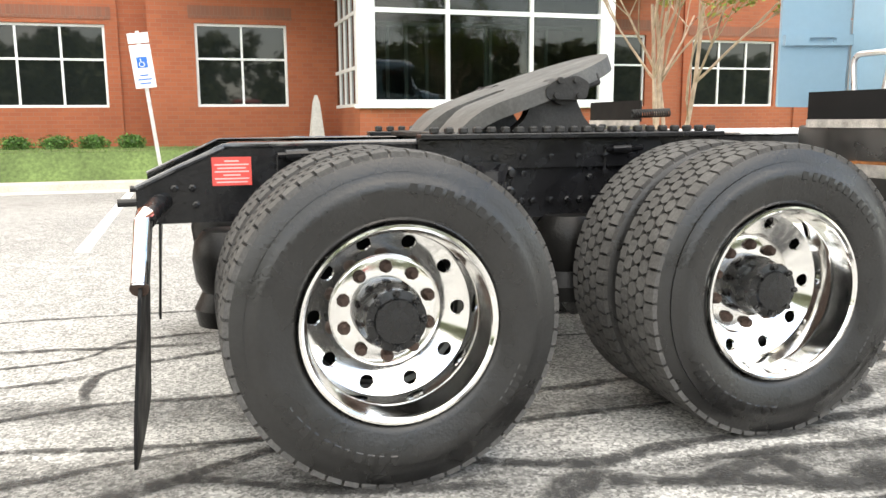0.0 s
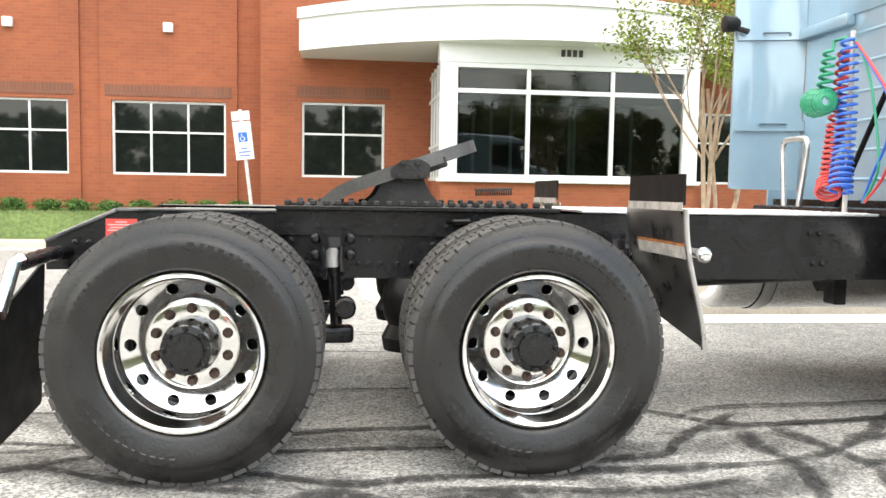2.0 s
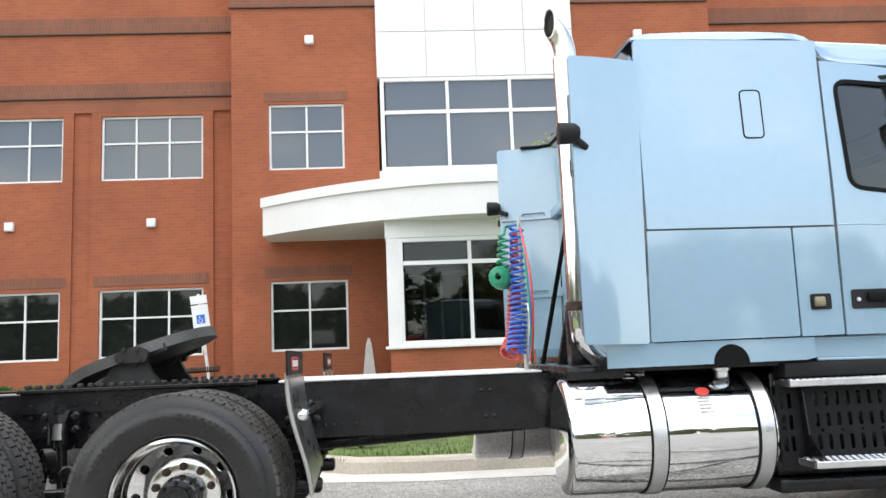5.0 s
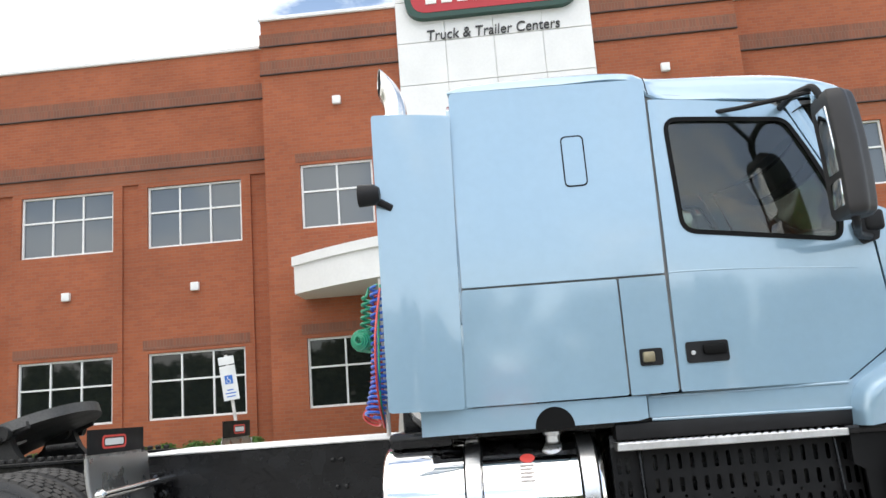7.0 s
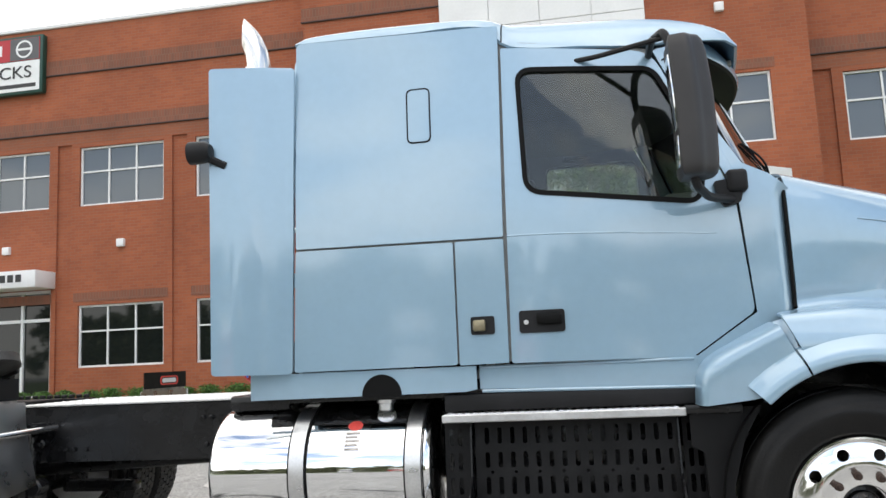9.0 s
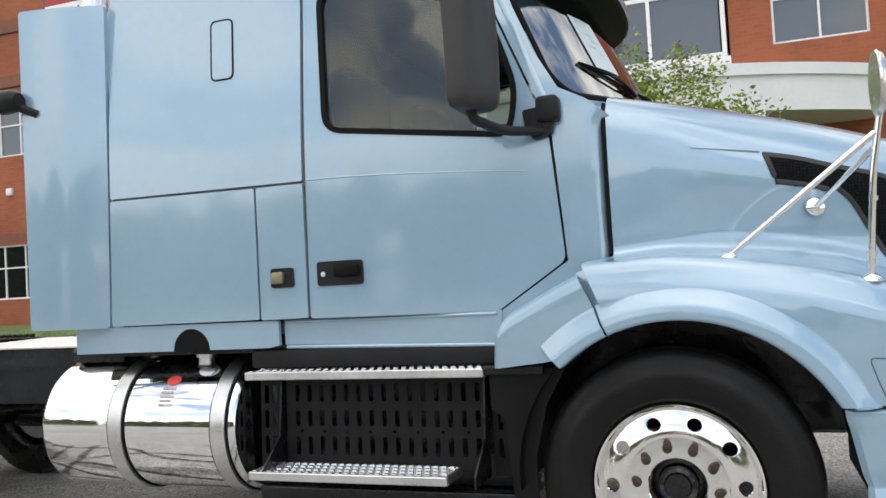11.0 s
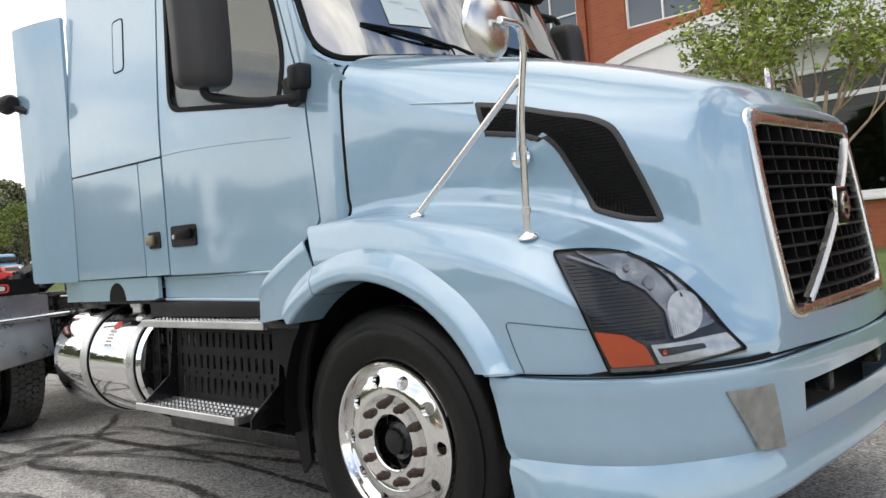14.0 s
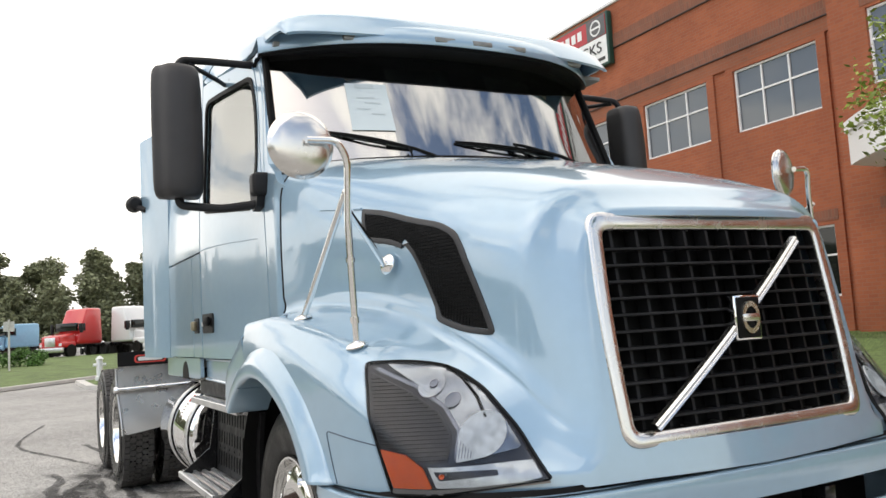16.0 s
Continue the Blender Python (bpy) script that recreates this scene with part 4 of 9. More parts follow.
def drive_rim(bm):
    """Deep-dished polished outer wheel; the lip lies at y = 0 and the disc 0.2 m inside."""
    lathe(bm, [(0.296, 0.016), (0.300, 0.004), (0.298, -0.004), (0.290, -0.005), (0.283, 0.002), (0.281, 0.02), (0.276, 0.032), (0.273, 0.055), (0.266, 0.068), (0.263, 0.085), (0.2628, 0.166)], "y", 72)
    for f in [f for f in bm.faces if len(f.verts) > 4]:
        bm.faces.remove(f)
    lathe(bm, [(0.105, 0.200), (0.170, 0.200), (0.176, 0.202), (0.178, 0.208)], "y", 48)
    for f in [f for f in bm.faces if len(f.verts) > 20]:
        bm.faces.remove(f)


def steer_rim(bm):
    """Polished wheel whose disc bulges outwards, almost flush with the lip."""
    lathe(bm, [(0.296, 0.016), (0.300, 0.004), (0.298, -0.004), (0.290, -0.005), (0.283, 0.004), (0.279, 0.018), (0.274, 0.026)], "y", 72)
    for f in [f for f in bm.faces if len(f.verts) > 4]:
        bm.faces.remove(f)
    lathe(bm, [(0.100, 0.03), (0.102, 0.004), (0.106, 0.000), (0.176, 0.000), (0.180, -0.002)], "y", 48)
    for f in [f for f in bm.faces if len(f.verts) > 20]:
        bm.faces.remove(f)


def wheel(name, at, kind, flip=False):
    wh = new(name)
    wh.parent = truck
    wh.matrix_basis = pose(*at, 0, 0, 180 if flip else 0)
    R = 0.510 if kind != "steer" else 0.50
    tw = TW if kind != "steer" else 0.29
    off = tw / 2 - 0.006
    ty = new("tyre", TYRE[kind])
    ty.parent, ty.location = wh, (0, off, 0)
    if kind == "drive":
        mk = new("sidewall_relief", BARS_ME)
        mk.parent, mk.location = wh, (0, off, 0)
        tagged(mk, kind="stuff")
    if kind != "steer":
        tr = new("tread", TREAD_ME)
        tr.parent, tr.location = wh, (0, off, 0)
        tagged(tr, "worn grey interlocking tread blocks", kind="stuff")
    for n, me in RIM[kind]:
        for k in range(10 if n == "wheel_nut" else 1):
            o = new(n, me)
            o.parent = wh
            if n == "wheel_nut":
                o.matrix_basis = pose(0, 0, 0, 0, 36 * k + (18 if kind == "drive" else 7), 0)
    return wh


def nuts(bm, r, y, count, size, tall, turn=0.0, cap=True):
    for k in range(count):
        a = 2 * math.pi * (k + turn) / count
        c = (r * math.cos(a), y, r * math.sin(a))
        lathe(bm, [(size * 1.25, 0), (size * 1.25, -0.006), (size, -0.008), (size, -tall * 0.75), (size * 0.6, -tall)], "y", 8, c)


TYRE = {"drive": tyre_mesh(0.510, RW, TW, True), "steer": tyre_mesh(0.50, RW, 0.29, False)}
TYRE["inner"] = TYRE["drive"]
BARS_ME = sidewall_bars(RW, TW)
TREAD_ME = tread_mesh(0.510, TW)
bm = bmesh.new()
drive_rim(bm)
drive_me = mesh("rim", bm, POLISHED, 30)
bm = bmesh.new()
nuts(bm, 0.143, 0.199, 1, 0.017, 0.03)
nut_me = mesh("wheel_nut", bm, RUST, 40)
HUB_BLACK = mat("glossy_black_hub", (0.007, 0.007, 0.0075), 0.28, 0.0, vary=0.3, scale=20, rvary=0.15)
bm = bmesh.new()
lathe(bm, [(0.108, 0.24), (0.108, 0.15), (0.103, 0.125), (0.096, 0.11), (0.094, 0.08), (0.094, 0.065), (0.07, 0.06), (0.066, 0.05), (0.03, 0.046), (0.0, 0.046)], "y", 40)
nuts(bm, 0.083, 0.066, 8, 0.010, 0.022)
hub_me = mesh("hub", bm, HUB_BLACK, 30)
bm = bmesh.new()
steer_rim(bm)
steer_me = mesh("rim", bm, POLISHED, 30)
bm = bmesh.new()
nuts(bm, 0.143, 0.0, 1, 0.0145, 0.032)
snut_me = mesh("wheel_nut", bm, RUST, 40)
bm = bmesh.new()
lathe(bm, [(0.100, 0.11), (0.100, 0.07), (0.075, 0.065), (0.07, 0.035), (0.05, 0.022), (0.045, 0.008), (0.02, 0.004), (0.0, 0.004)], "y", 36)
shub_me = mesh("hub", bm, HUB_BLACK, 30)
bm = bmesh.new()
lathe(bm, [(0.296, 0.016), (0.298, -0.004), (0.28, 0.0), (0.25, 0.08), (0.25, 0.2), (0.11, 0.2), (0.11, 0.24)], "y", 40)
inner_me = mesh("rim", bm, BRUSHED, 30)
DRIVE_DISC = disc_mesh(0.178, 0.264, lambda r: 0.206 - 0.045 * (r - 0.178) / 0.086, 10, 0.0235, 0.2305)
STEER_DISC = disc_mesh(0.180, 0.274, lambda r: 0.026 - 0.028 * math.sin(math.pi * max(0.0, min(1.0, (0.274 - r) / 0.094)) * 0.5), 10, 0.026, 0.232)
RIM = {"drive": [("rim", drive_me), ("disc", DRIVE_DISC), ("wheel_nut", nut_me), ("hub", hub_me)], "steer": [("rim", steer_me), ("disc", STEER_DISC), ("wheel_nut", snut_me), ("hub", shub_me)], "inner": [("rim", inner_me)]}
AX = 0.503
for x in (0.0, 1.335):
    wheel("drive_wheel", (x, -1.228, AX), "drive")
    wheel("drive_wheel", (x, 1.228, AX), "drive", True)
    # black drums added behind the discs so that the hand holes look shaded
    for s in (-1, 1):
        bm = bmesh.new()
        lathe(bm, [(0.12, -0.95), (0.245, -0.95), (0.25, -0.94), (0.25, -0.80), (0.12, -0.80)], "y", 32, (x, 0, AX))
        part("dark_hole_backing", bm if s == -1 else mirrored(bm), SEAL, truck)
    wheel("inner_wheel", (x, -0.90, AX), "inner")
    wheel("inner_wheel", (x, 0.90, AX), "inner", True)
    bm = bmesh.new()
    tube(bm, [(x, -0.7, AX), (x, 0.7, AX)], 0.085, 16)
    lathe(bm, [(0.0, -0.2), (0.2, -0.16), (0.25, 0), (0.2, 0.16), (0.0, 0.2)], "x", 20, (x, 0, AX))
    part("drive_axle", bm, BLACK_FRAME, truck)
wheel("steer_wheel", (6.18, -1.09, 0.50), "steer")
wheel("steer_wheel", (6.18, 1.09, 0.50), "steer", True)
bm = bmesh.new()
tube(bm, [(6.19, -0.9, 0.5), (6.19, -0.6, 0.42), (6.19, 0.6, 0.42), (6.19, 0.9, 0.5)], 0.06, 10)
part("steer_axle", bm, BLACK_FRAME, truck)

# frame rails
RAIL_GLOSS = mat("glossy_rail_paint", (0.03, 0.03, 0.032), 0.12, 0.0, vary=0.3, scale=12, coat=1.0)
for s in (-1, 1):
    prof = [(-0.75, 0.735), (-0.75, 0.868), (-0.435, 1.015), (5.9, 1.015), (6.9, 0.95), (6.9, 0.70), (0.6, 0.70), (-0.3, 0.735)]
    part("frame_rail", skin(prof, plane_y(s * 0.43, -s), 0.012, cut=0), BLACK_FRAME, truck, "black painted steel frame rail")
    bm = bmesh.new()
    for (xa, za), (xb, zb) in (((-0.75, 0.868), (-0.435, 1.015)), ((-0.435, 1.015), (6.0, 1.015)), ((0.6, 0.70), (6.0, 0.70))):
        vs = [bm.verts.new(p) for p in ((xa, s * 0.432, za), (xb, s * 0.432, zb), (xb, s * 0.34, zb), (xa, s * 0.34, za))]
        f = bm.faces.new(vs)
    bmesh.ops.solidify(bm, geom=bm.faces[:], thickness=0.012)
    part("rail_flange", bm, SKYLIT_BLACK, truck)
    bm = bmesh.new()
    tube(bm, [(-0.75, s * 0.427, 0.862), (-0.60, s * 0.427, 0.932), (-0.445, s * 0.427, 1.004), (-0.42, s * 0.427, 1.009), (0.0, s * 0.427, 1.009), (0.40, s * 0.427, 1.009)], 0.0125, 10)
    part("rail_edge", bm, RAIL_GLOSS, truck, "glossy rolled edge of the frame rail")

# ---- cab shell ----
def side_y(x, z):
    """Half width of the cab: straight below, leaning in above and narrowing to the nose."""
    front = smooth((x - 4.7) / 1.2)
    return 1.125 - 0.045 * smooth((z - 1.75) / 1.1) - 0.075 * front - 0.055 * front * smooth((z - 1.8) / 0.8)


def cab_side(sign=-1, lift=0.0):
    return lambda u, v, d: (u, sign * (side_y(u, v) + lift - d), v)


WINDOW = rounded([(4.862, 1.952), (5.622, 1.857), (5.655, 2.03), (5.565, 2.30), (5.465, 2.505), (4.848, 2.535)], [0.065, 0.05, 0.12, 0.3, 0.05, 0.06], 5)


def grown(poly, d):
    c = Vector((sum(p[0] for p in poly) / len(poly), sum(p[1] for p in poly) / len(poly)))
    out = []
    k = len(poly)
    for i in range(k):
        a, b = Vector(poly[i - 1]), Vector(poly[(i + 1) % k])
        t = (b - a).normalized()
        n = Vector((t.y, -t.x))
        if n.dot(Vector(poly[i]) - c) < 0:
            n = -n
        p = Vector(poly[i]) + n * d
        out.append((p.x, p.y))
    return out


g = 0.005
panels = [
    ("sleeper_upper_panel", rounded([(3.735, 1.745 + g), (4.742 - g, 1.738 + g), (4.764 - g, 2.775), (3.742, 2.80)], [0.01, 0.01, 0.01, 0.03]), ()),
    ("luggage_door", rounded([(3.715, 1.165), (4.504 - g, 1.168), (4.506 - g, 1.738 - g), (3.733, 1.745 - g)], 0.012), ()),
    ("sleeper_pillar_panel", rounded([(4.504 + g, 1.165), (4.74 - g, 1.168), (4.742 - g, 1.738 - g), (4.506 + g, 1.738 - g)], 0.008), ()),
    ("cab_door", rounded([(4.742 + g, 1.165), (5.545, 1.161), (5.825 - g, 1.345), (5.785 - g, 1.86), (5.672, 2.12), (5.548, 2.42), (5.47, 2.60), (4.764 + g, 2.66)], [0.012, 0.02, 0.03, 0.05, 0.05, 0.1, 0.1, 0.012]), (grown(WINDOW, 0.012),)),
]
for name, poly, holes in panels:
    both(name, skin(poly, cab_side(), 0.018, holes, cut=0.09), PAINT, truck)
both("cab_lining", skin(rounded([(3.72, 1.175), (5.5, 1.175), (5.77, 1.35), (5.75, 1.9), (5.665, 2.14), (5.53, 2.46), (5.45, 2.62), (4.76, 2.70), (3.75, 2.72)], 0.01), cab_side(-1, -0.022), 0.03, [grown(WINDOW, 0.005)], cut=0.12), TRIM_INT, truck)
both("window_seal", skin(grown(WINDOW, 0.019), cab_side(-1, 0.005), 0.013, [grown(WINDOW, -0.004)], cut=0.12), SEAL, truck)
both("side_window", skin(WINDOW, cab_side(-1, -0.012), 0.004, cut=0.15), GLASS, truck)

# roof: cross-sections along x
roof_st = [(3.735, (2.80, 2.84, 1.07, 0.94)), (3.80, (2.80, 2.885, 1.075, 0.93)), (4.3, (2.79, 2.90, 1.075, 0.92)), (4.70, (2.775, 2.88, 1.065, 0.90)), (4.80, (2.67, 2.878, 1.05, 0.90)), (5.2, (2.64, 2.870, 1.01, 0.88)), (5.45, (2.63, 2.855, 0.99, 0.86)), (5.60, (2.63, 2.825, 0.98, 0.86)), (5.74, (2.63, 2.765, 0.97, 0.85)), (5.84, (2.62, 2.685, 0.95, 0.84)), (5.86, (2.595, 2.62, 0.945, 0.84))]
bm = bmesh.new()
rows = []
for i in range(46):
    x = 3.735 + (5.86 - 3.735) * i / 45
    zl, zt, ys_, yt = spline(roof_st, x)
    half = []
    for k in range(13):
        a = k / 12
        y = ys_ * math.cos(a * math.pi / 2) ** 0.32
        z = zl + (zt - zl) * math.sin(a * math.pi / 2) ** 0.75
        half.append((y, z))
    half[0] = (max(ys_, side_y(x, zl) if x < 5.5 else ys_), zl)
    nose = 0.10 * smooth((x - 5.3) / 0.5)
    rows.append([(x + nose * (1 - (y / 1.0) ** 2), -y, z) for y, z in half] + [(x + nose * (1 - (y / 1.0) ** 2), y * far_width(x, z), z) for y, z in reversed(half[:-1])])
sheet(bm, rows)
solid(bm, 0.015, (4.6, 0, 1.6))
part("cab_roof", bm, PAINT, truck, sharp=50)
seam = bmesh.new()
tube(seam, [rows[22][k] for k in range(len(rows[22]))], 0.004, 5)
part("roof_seam", seam, SEAL, truck)
# back wall of the sleeper with pressed ribs
bm = skin([(-1.085, 1.06), (1.085, 1.06), (1.085, 2.62), (1.04, 2.72), (0.92, 2.79), (-0.92, 2.79), (-1.04, 2.72), (-1.085, 2.62)], lambda u, v, d: (3.722 + d, u, v), 0.02, cut=0)
back_wall = part("sleeper_back_wall", bm, PAINT, truck)
for z in (1.22, 1.40, 1.58, 1.76, 1.94, 2.12):
    bm = bmesh.new()
    sheet(bm, [[(3.722, y, z - 0.002), (3.714, y, z + 0.002), (3.711, y, z + 0.008), (3.714, y, z + 0.015), (3.722, y, z + 0.020)] for y in (-0.95, 0.62)])
    bmesh.ops.recalc_face_normals(bm, faces=bm.faces[:])
    solid(bm, 0.003, (4.5, 0, z))
    part("pressed_rib", bm, PAINT, back_wall)
for y in (-0.7, 0.1):
    bm = bmesh.new()
    box(bm, 3.706, 3.73, y, y + 0.6, 2.25, 2.62, 0.01)
    part("access_panel", bm, PAINT, back_wall)
bm = bmesh.new()
box(bm, 3.75, 5.7, -1.04, 1.04, 1.10, 1.14)
part("cab_floor", bm, TRIM_INT, truck)
# lower skirt
both("skirt_panel", skin([(3.487, 1.04), (4.53, 1.045), (4.58, 1.055), (4.58, 1.16), (3.487, 1.16)], lambda u, v, d: (u, -1.108 + d, v), 0.02, cut=0.2), PAINT, truck)
both("skirt_panel", skin([(4.59, 1.055), (5.55, 1.035), (5.56, 1.165), (4.59, 1.16)], lambda u, v, d: (u, -1.075 + d, v), 0.02, cut=0.2), PAINT, truck)
bm = bmesh.new()
box(bm, 3.5, 5.5, -1.04, 1.04, 1.02, 1.1)
part("cab_underbody", bm, BLACK_FRAME, truck)
# side extenders
def ext_y(u, v, d):
    k = max(0.0, (3.72 - u) / 0.375)
    return (u, -1.122 - 0.115 * k - 0.012 * math.sin(math.pi * min(k, 1.0)) + d, v)
part("side_extender", skin(rounded([(3.347, 1.165), (3.705, 1.158), (3.742, 2.665), (3.345, 2.66)], 0.02), ext_y, 0.02, cut=0.08), PAINT, truck)
part("side_extender", mirrored(skin(rounded([(3.275, 1.165), (3.705, 1.158), (3.742, 2.79), (3.275, 2.79)], 0.02), ext_y, 0.02, cut=0.08)), PAINT, truck)
bm = bmesh.new()
tube(bm, [(3.46, 1.165, 2.79), (3.60, 1.14, 2.79), (3.69, 1.10, 2.795), (3.705, 0.98, 2.80), (3.71, 0.75, 2.80)], 0.014, 8)
part("extender_edge_seal", bm, SEAL, truck)
# cowl panel between door and hood, with the windscreen pillar
both("cowl_side", skin([(5.828, 1.341), (5.555, 1.16), (5.555, 1.09), (5.90, 1.20), (6.012, 1.25), (6.012, 1.60), (6.012, 1.885), (5.93, 1.958), (5.825, 2.015), (5.738, 2.17), (5.66, 2.36), (5.595, 2.54), (5.56, 2.62), (5.48, 2.60), (5.558, 2.42), (5.682, 2.12), (5.793, 1.86)], lambda u, v, d: (u, -(side_y(u, v) - 0.075 * max(0.0, min(1.0, (u - 5.94) / 0.068)) ** 1.8 * smooth((1.92 - v) / 0.10) - d), v), 0.03, cut=0.018), PAINT, truck)

# windscreen: bowed in plan, raked
def screen(u, v, d):
    """u: -1..1 across, v: 0 bottom to 1 top."""
    w = (1.0 - 0.035 * v) * (1.0 - 0.085 * smooth(u))
    y = u * w
    x = 6.13 - 0.29 * v - 0.32 * abs(u) ** 2.4 + 0.05 * v * abs(u) ** 2.4
    z = 1.975 + 0.60 * v + 0.02 * (1 - u * u) * (1 - v)
    return (x - d, y, z)
bm = bmesh.new()
sheet(bm, [[screen(-1 + i / 12, k / 6, 0) for i in range(25)] for k in range(7)])
solid(bm, 0.006, (4.5, 0, 2.0))
part("windscreen", bm, SCREEN_GLASS, truck, sharp=60)
bm = bmesh.new()
rows = []
for i in range(13):
    v = -0.06 + 1.12 * i / 12
    b = Vector(screen(-1, v, 0.0))
    a = Vector((b.x - 0.028, 0, b.z))
    a.y = -side_y(a.x, a.z) - 0.003
    out = Vector((0.55, -0.8, 0.15)).normalized()
    rows.append([a + Vector((-0.03, 0.003, 0)), a] + [a.lerp(b, f) + out * 0.006 * math.sin(math.pi * f) for f in (0.2, 0.4, 0.6, 0.8)] + [b, b + Vector((-0.01, 0.03, 0))])
sheet(bm, rows)
solid(bm, 0.005, (5.0, 0, 2.2))
both("windscreen_pillar", bm, PAINT, truck, sharp=60)
arc = [(-0.885 - 0.11 * math.cos(a), 0.24 - 0.215 * math.sin(a)) for a in (math.pi / 2 * i / 10 for i in range(11))]
rim = [(-0.995, 1.0), (-0.995, 0.7), (-0.995, 0.4)] + arc + [(-0.8 + 0.1 * i, 0.022) for i in range(17)] + [(-u, v) for u, v in arc[::-1]] + [(0.995, 0.4), (0.995, 0.7), (0.995, 1.0)]
bm = bmesh.new()
tube(bm, [screen(u, v, -0.008) for u, v in rim], 0.017, 8)
part("windscreen_seal", bm, SEAL, truck)
bm = bmesh.new()
rows = []
for i in range(25):
    u = -1 + i / 12
    a, b = Vector(screen(u, 0, 0.0)), Vector(screen(u, 0, 0.0))
    rows.append([a + Vector((-0.05, 0, -0.01)), a + Vector((0.03, 0, -0.03)), a + Vector((0.12, 0, -0.06)), a + Vector((0.16, 0, -0.16))])
sheet(bm, rows)
part("cowl", bm, BLACK_PLASTIC, truck)

for z, r in ((1.045, 0.008), (1.152, 0.007)):
    bm = bmesh.new()
    tube(bm, [(4.60 + 0.94 * i / 8, -1.077, z - 0.014 * i / 8 * (z < 1.1)) for i in range(9)], r, 8)
    both("skirt_lip", bm, PAINT, truck)
# ---- hood and fenders: one moulded tilt hood ----
# half sections (y, z): top centre, shoulder, side, crease, fender top, fender edge
ARCH = (6.212, 0.535, 0.58)


def arch_z(x):
    dx = abs(x - ARCH[0])
    return ARCH[1] + math.sqrt(max(ARCH[2] ** 2 - dx * dx, 0.0)) if dx < ARCH[2] else 0.0


HOOD = [
    (6.00, (0, 2.035, 0.58, 2.022, 0.92, 1.972, 1.016, 1.90, 1.038, 1.74, 1.038, 1.42, 1.042, 1.36, 1.09, 1.34, 1.17, 1.312, 1.197, 1.25)),
    (6.20, (0, 2.00, 0.53, 1.985, 0.82, 1.94, 0.965, 1.86, 1.000, 1.72, 0.992, 1.43, 1.000, 1.375, 1.06, 1.35, 1.165, 1.322, 1.197, 1.25)),
    (6.50, (0, 1.935, 0.50, 1.915, 0.73, 1.875, 0.86, 1.79, 0.925, 1.66, 0.91, 1.41, 0.925, 1.355, 1.00, 1.335, 1.14, 1.288, 1.188, 1.21)),
    (6.80, (0, 1.855, 0.46, 1.835, 0.65, 1.80, 0.775, 1.72, 0.843, 1.60, 0.845, 1.36, 0.865, 1.305, 0.94, 1.275, 1.10, 1.222, 1.168, 1.135)),
    (7.00, (0, 1.79, 0.43, 1.775, 0.58, 1.745, 0.71, 1.67, 0.787, 1.55, 0.795, 1.30, 0.82, 1.235, 0.90, 1.195, 1.05, 1.142, 1.132, 1.045)),
    (7.20, (0, 1.715, 0.41, 1.702, 0.53, 1.68, 0.64, 1.605, 0.705, 1.47, 0.72, 1.20, 0.745, 1.12, 0.81, 1.05, 0.93, 0.99, 1.035, 0.91)),
    (7.33, (0, 1.66, 0.40, 1.652, 0.49, 1.637, 0.585, 1.575, 0.645, 1.42, 0.668, 1.10, 0.69, 1.01, 0.735, 0.945, 0.80, 0.90, 0.91, 0.855)),
    (7.41, (0, 1.62, 0.39, 1.614, 0.465, 1.602, 0.545, 1.55, 0.597, 1.40, 0.622, 1.05, 0.637, 0.96, 0.66, 0.905, 0.69, 0.875, 0.75, 0.845)),
    (7.455, (0, 1.59, 0.385, 1.586, 0.445, 1.576, 0.502, 1.535, 0.545, 1.38, 0.568, 1.02, 0.58, 0.94, 0.592, 0.89, 0.605, 0.865, 0.63, 0.84)),
]


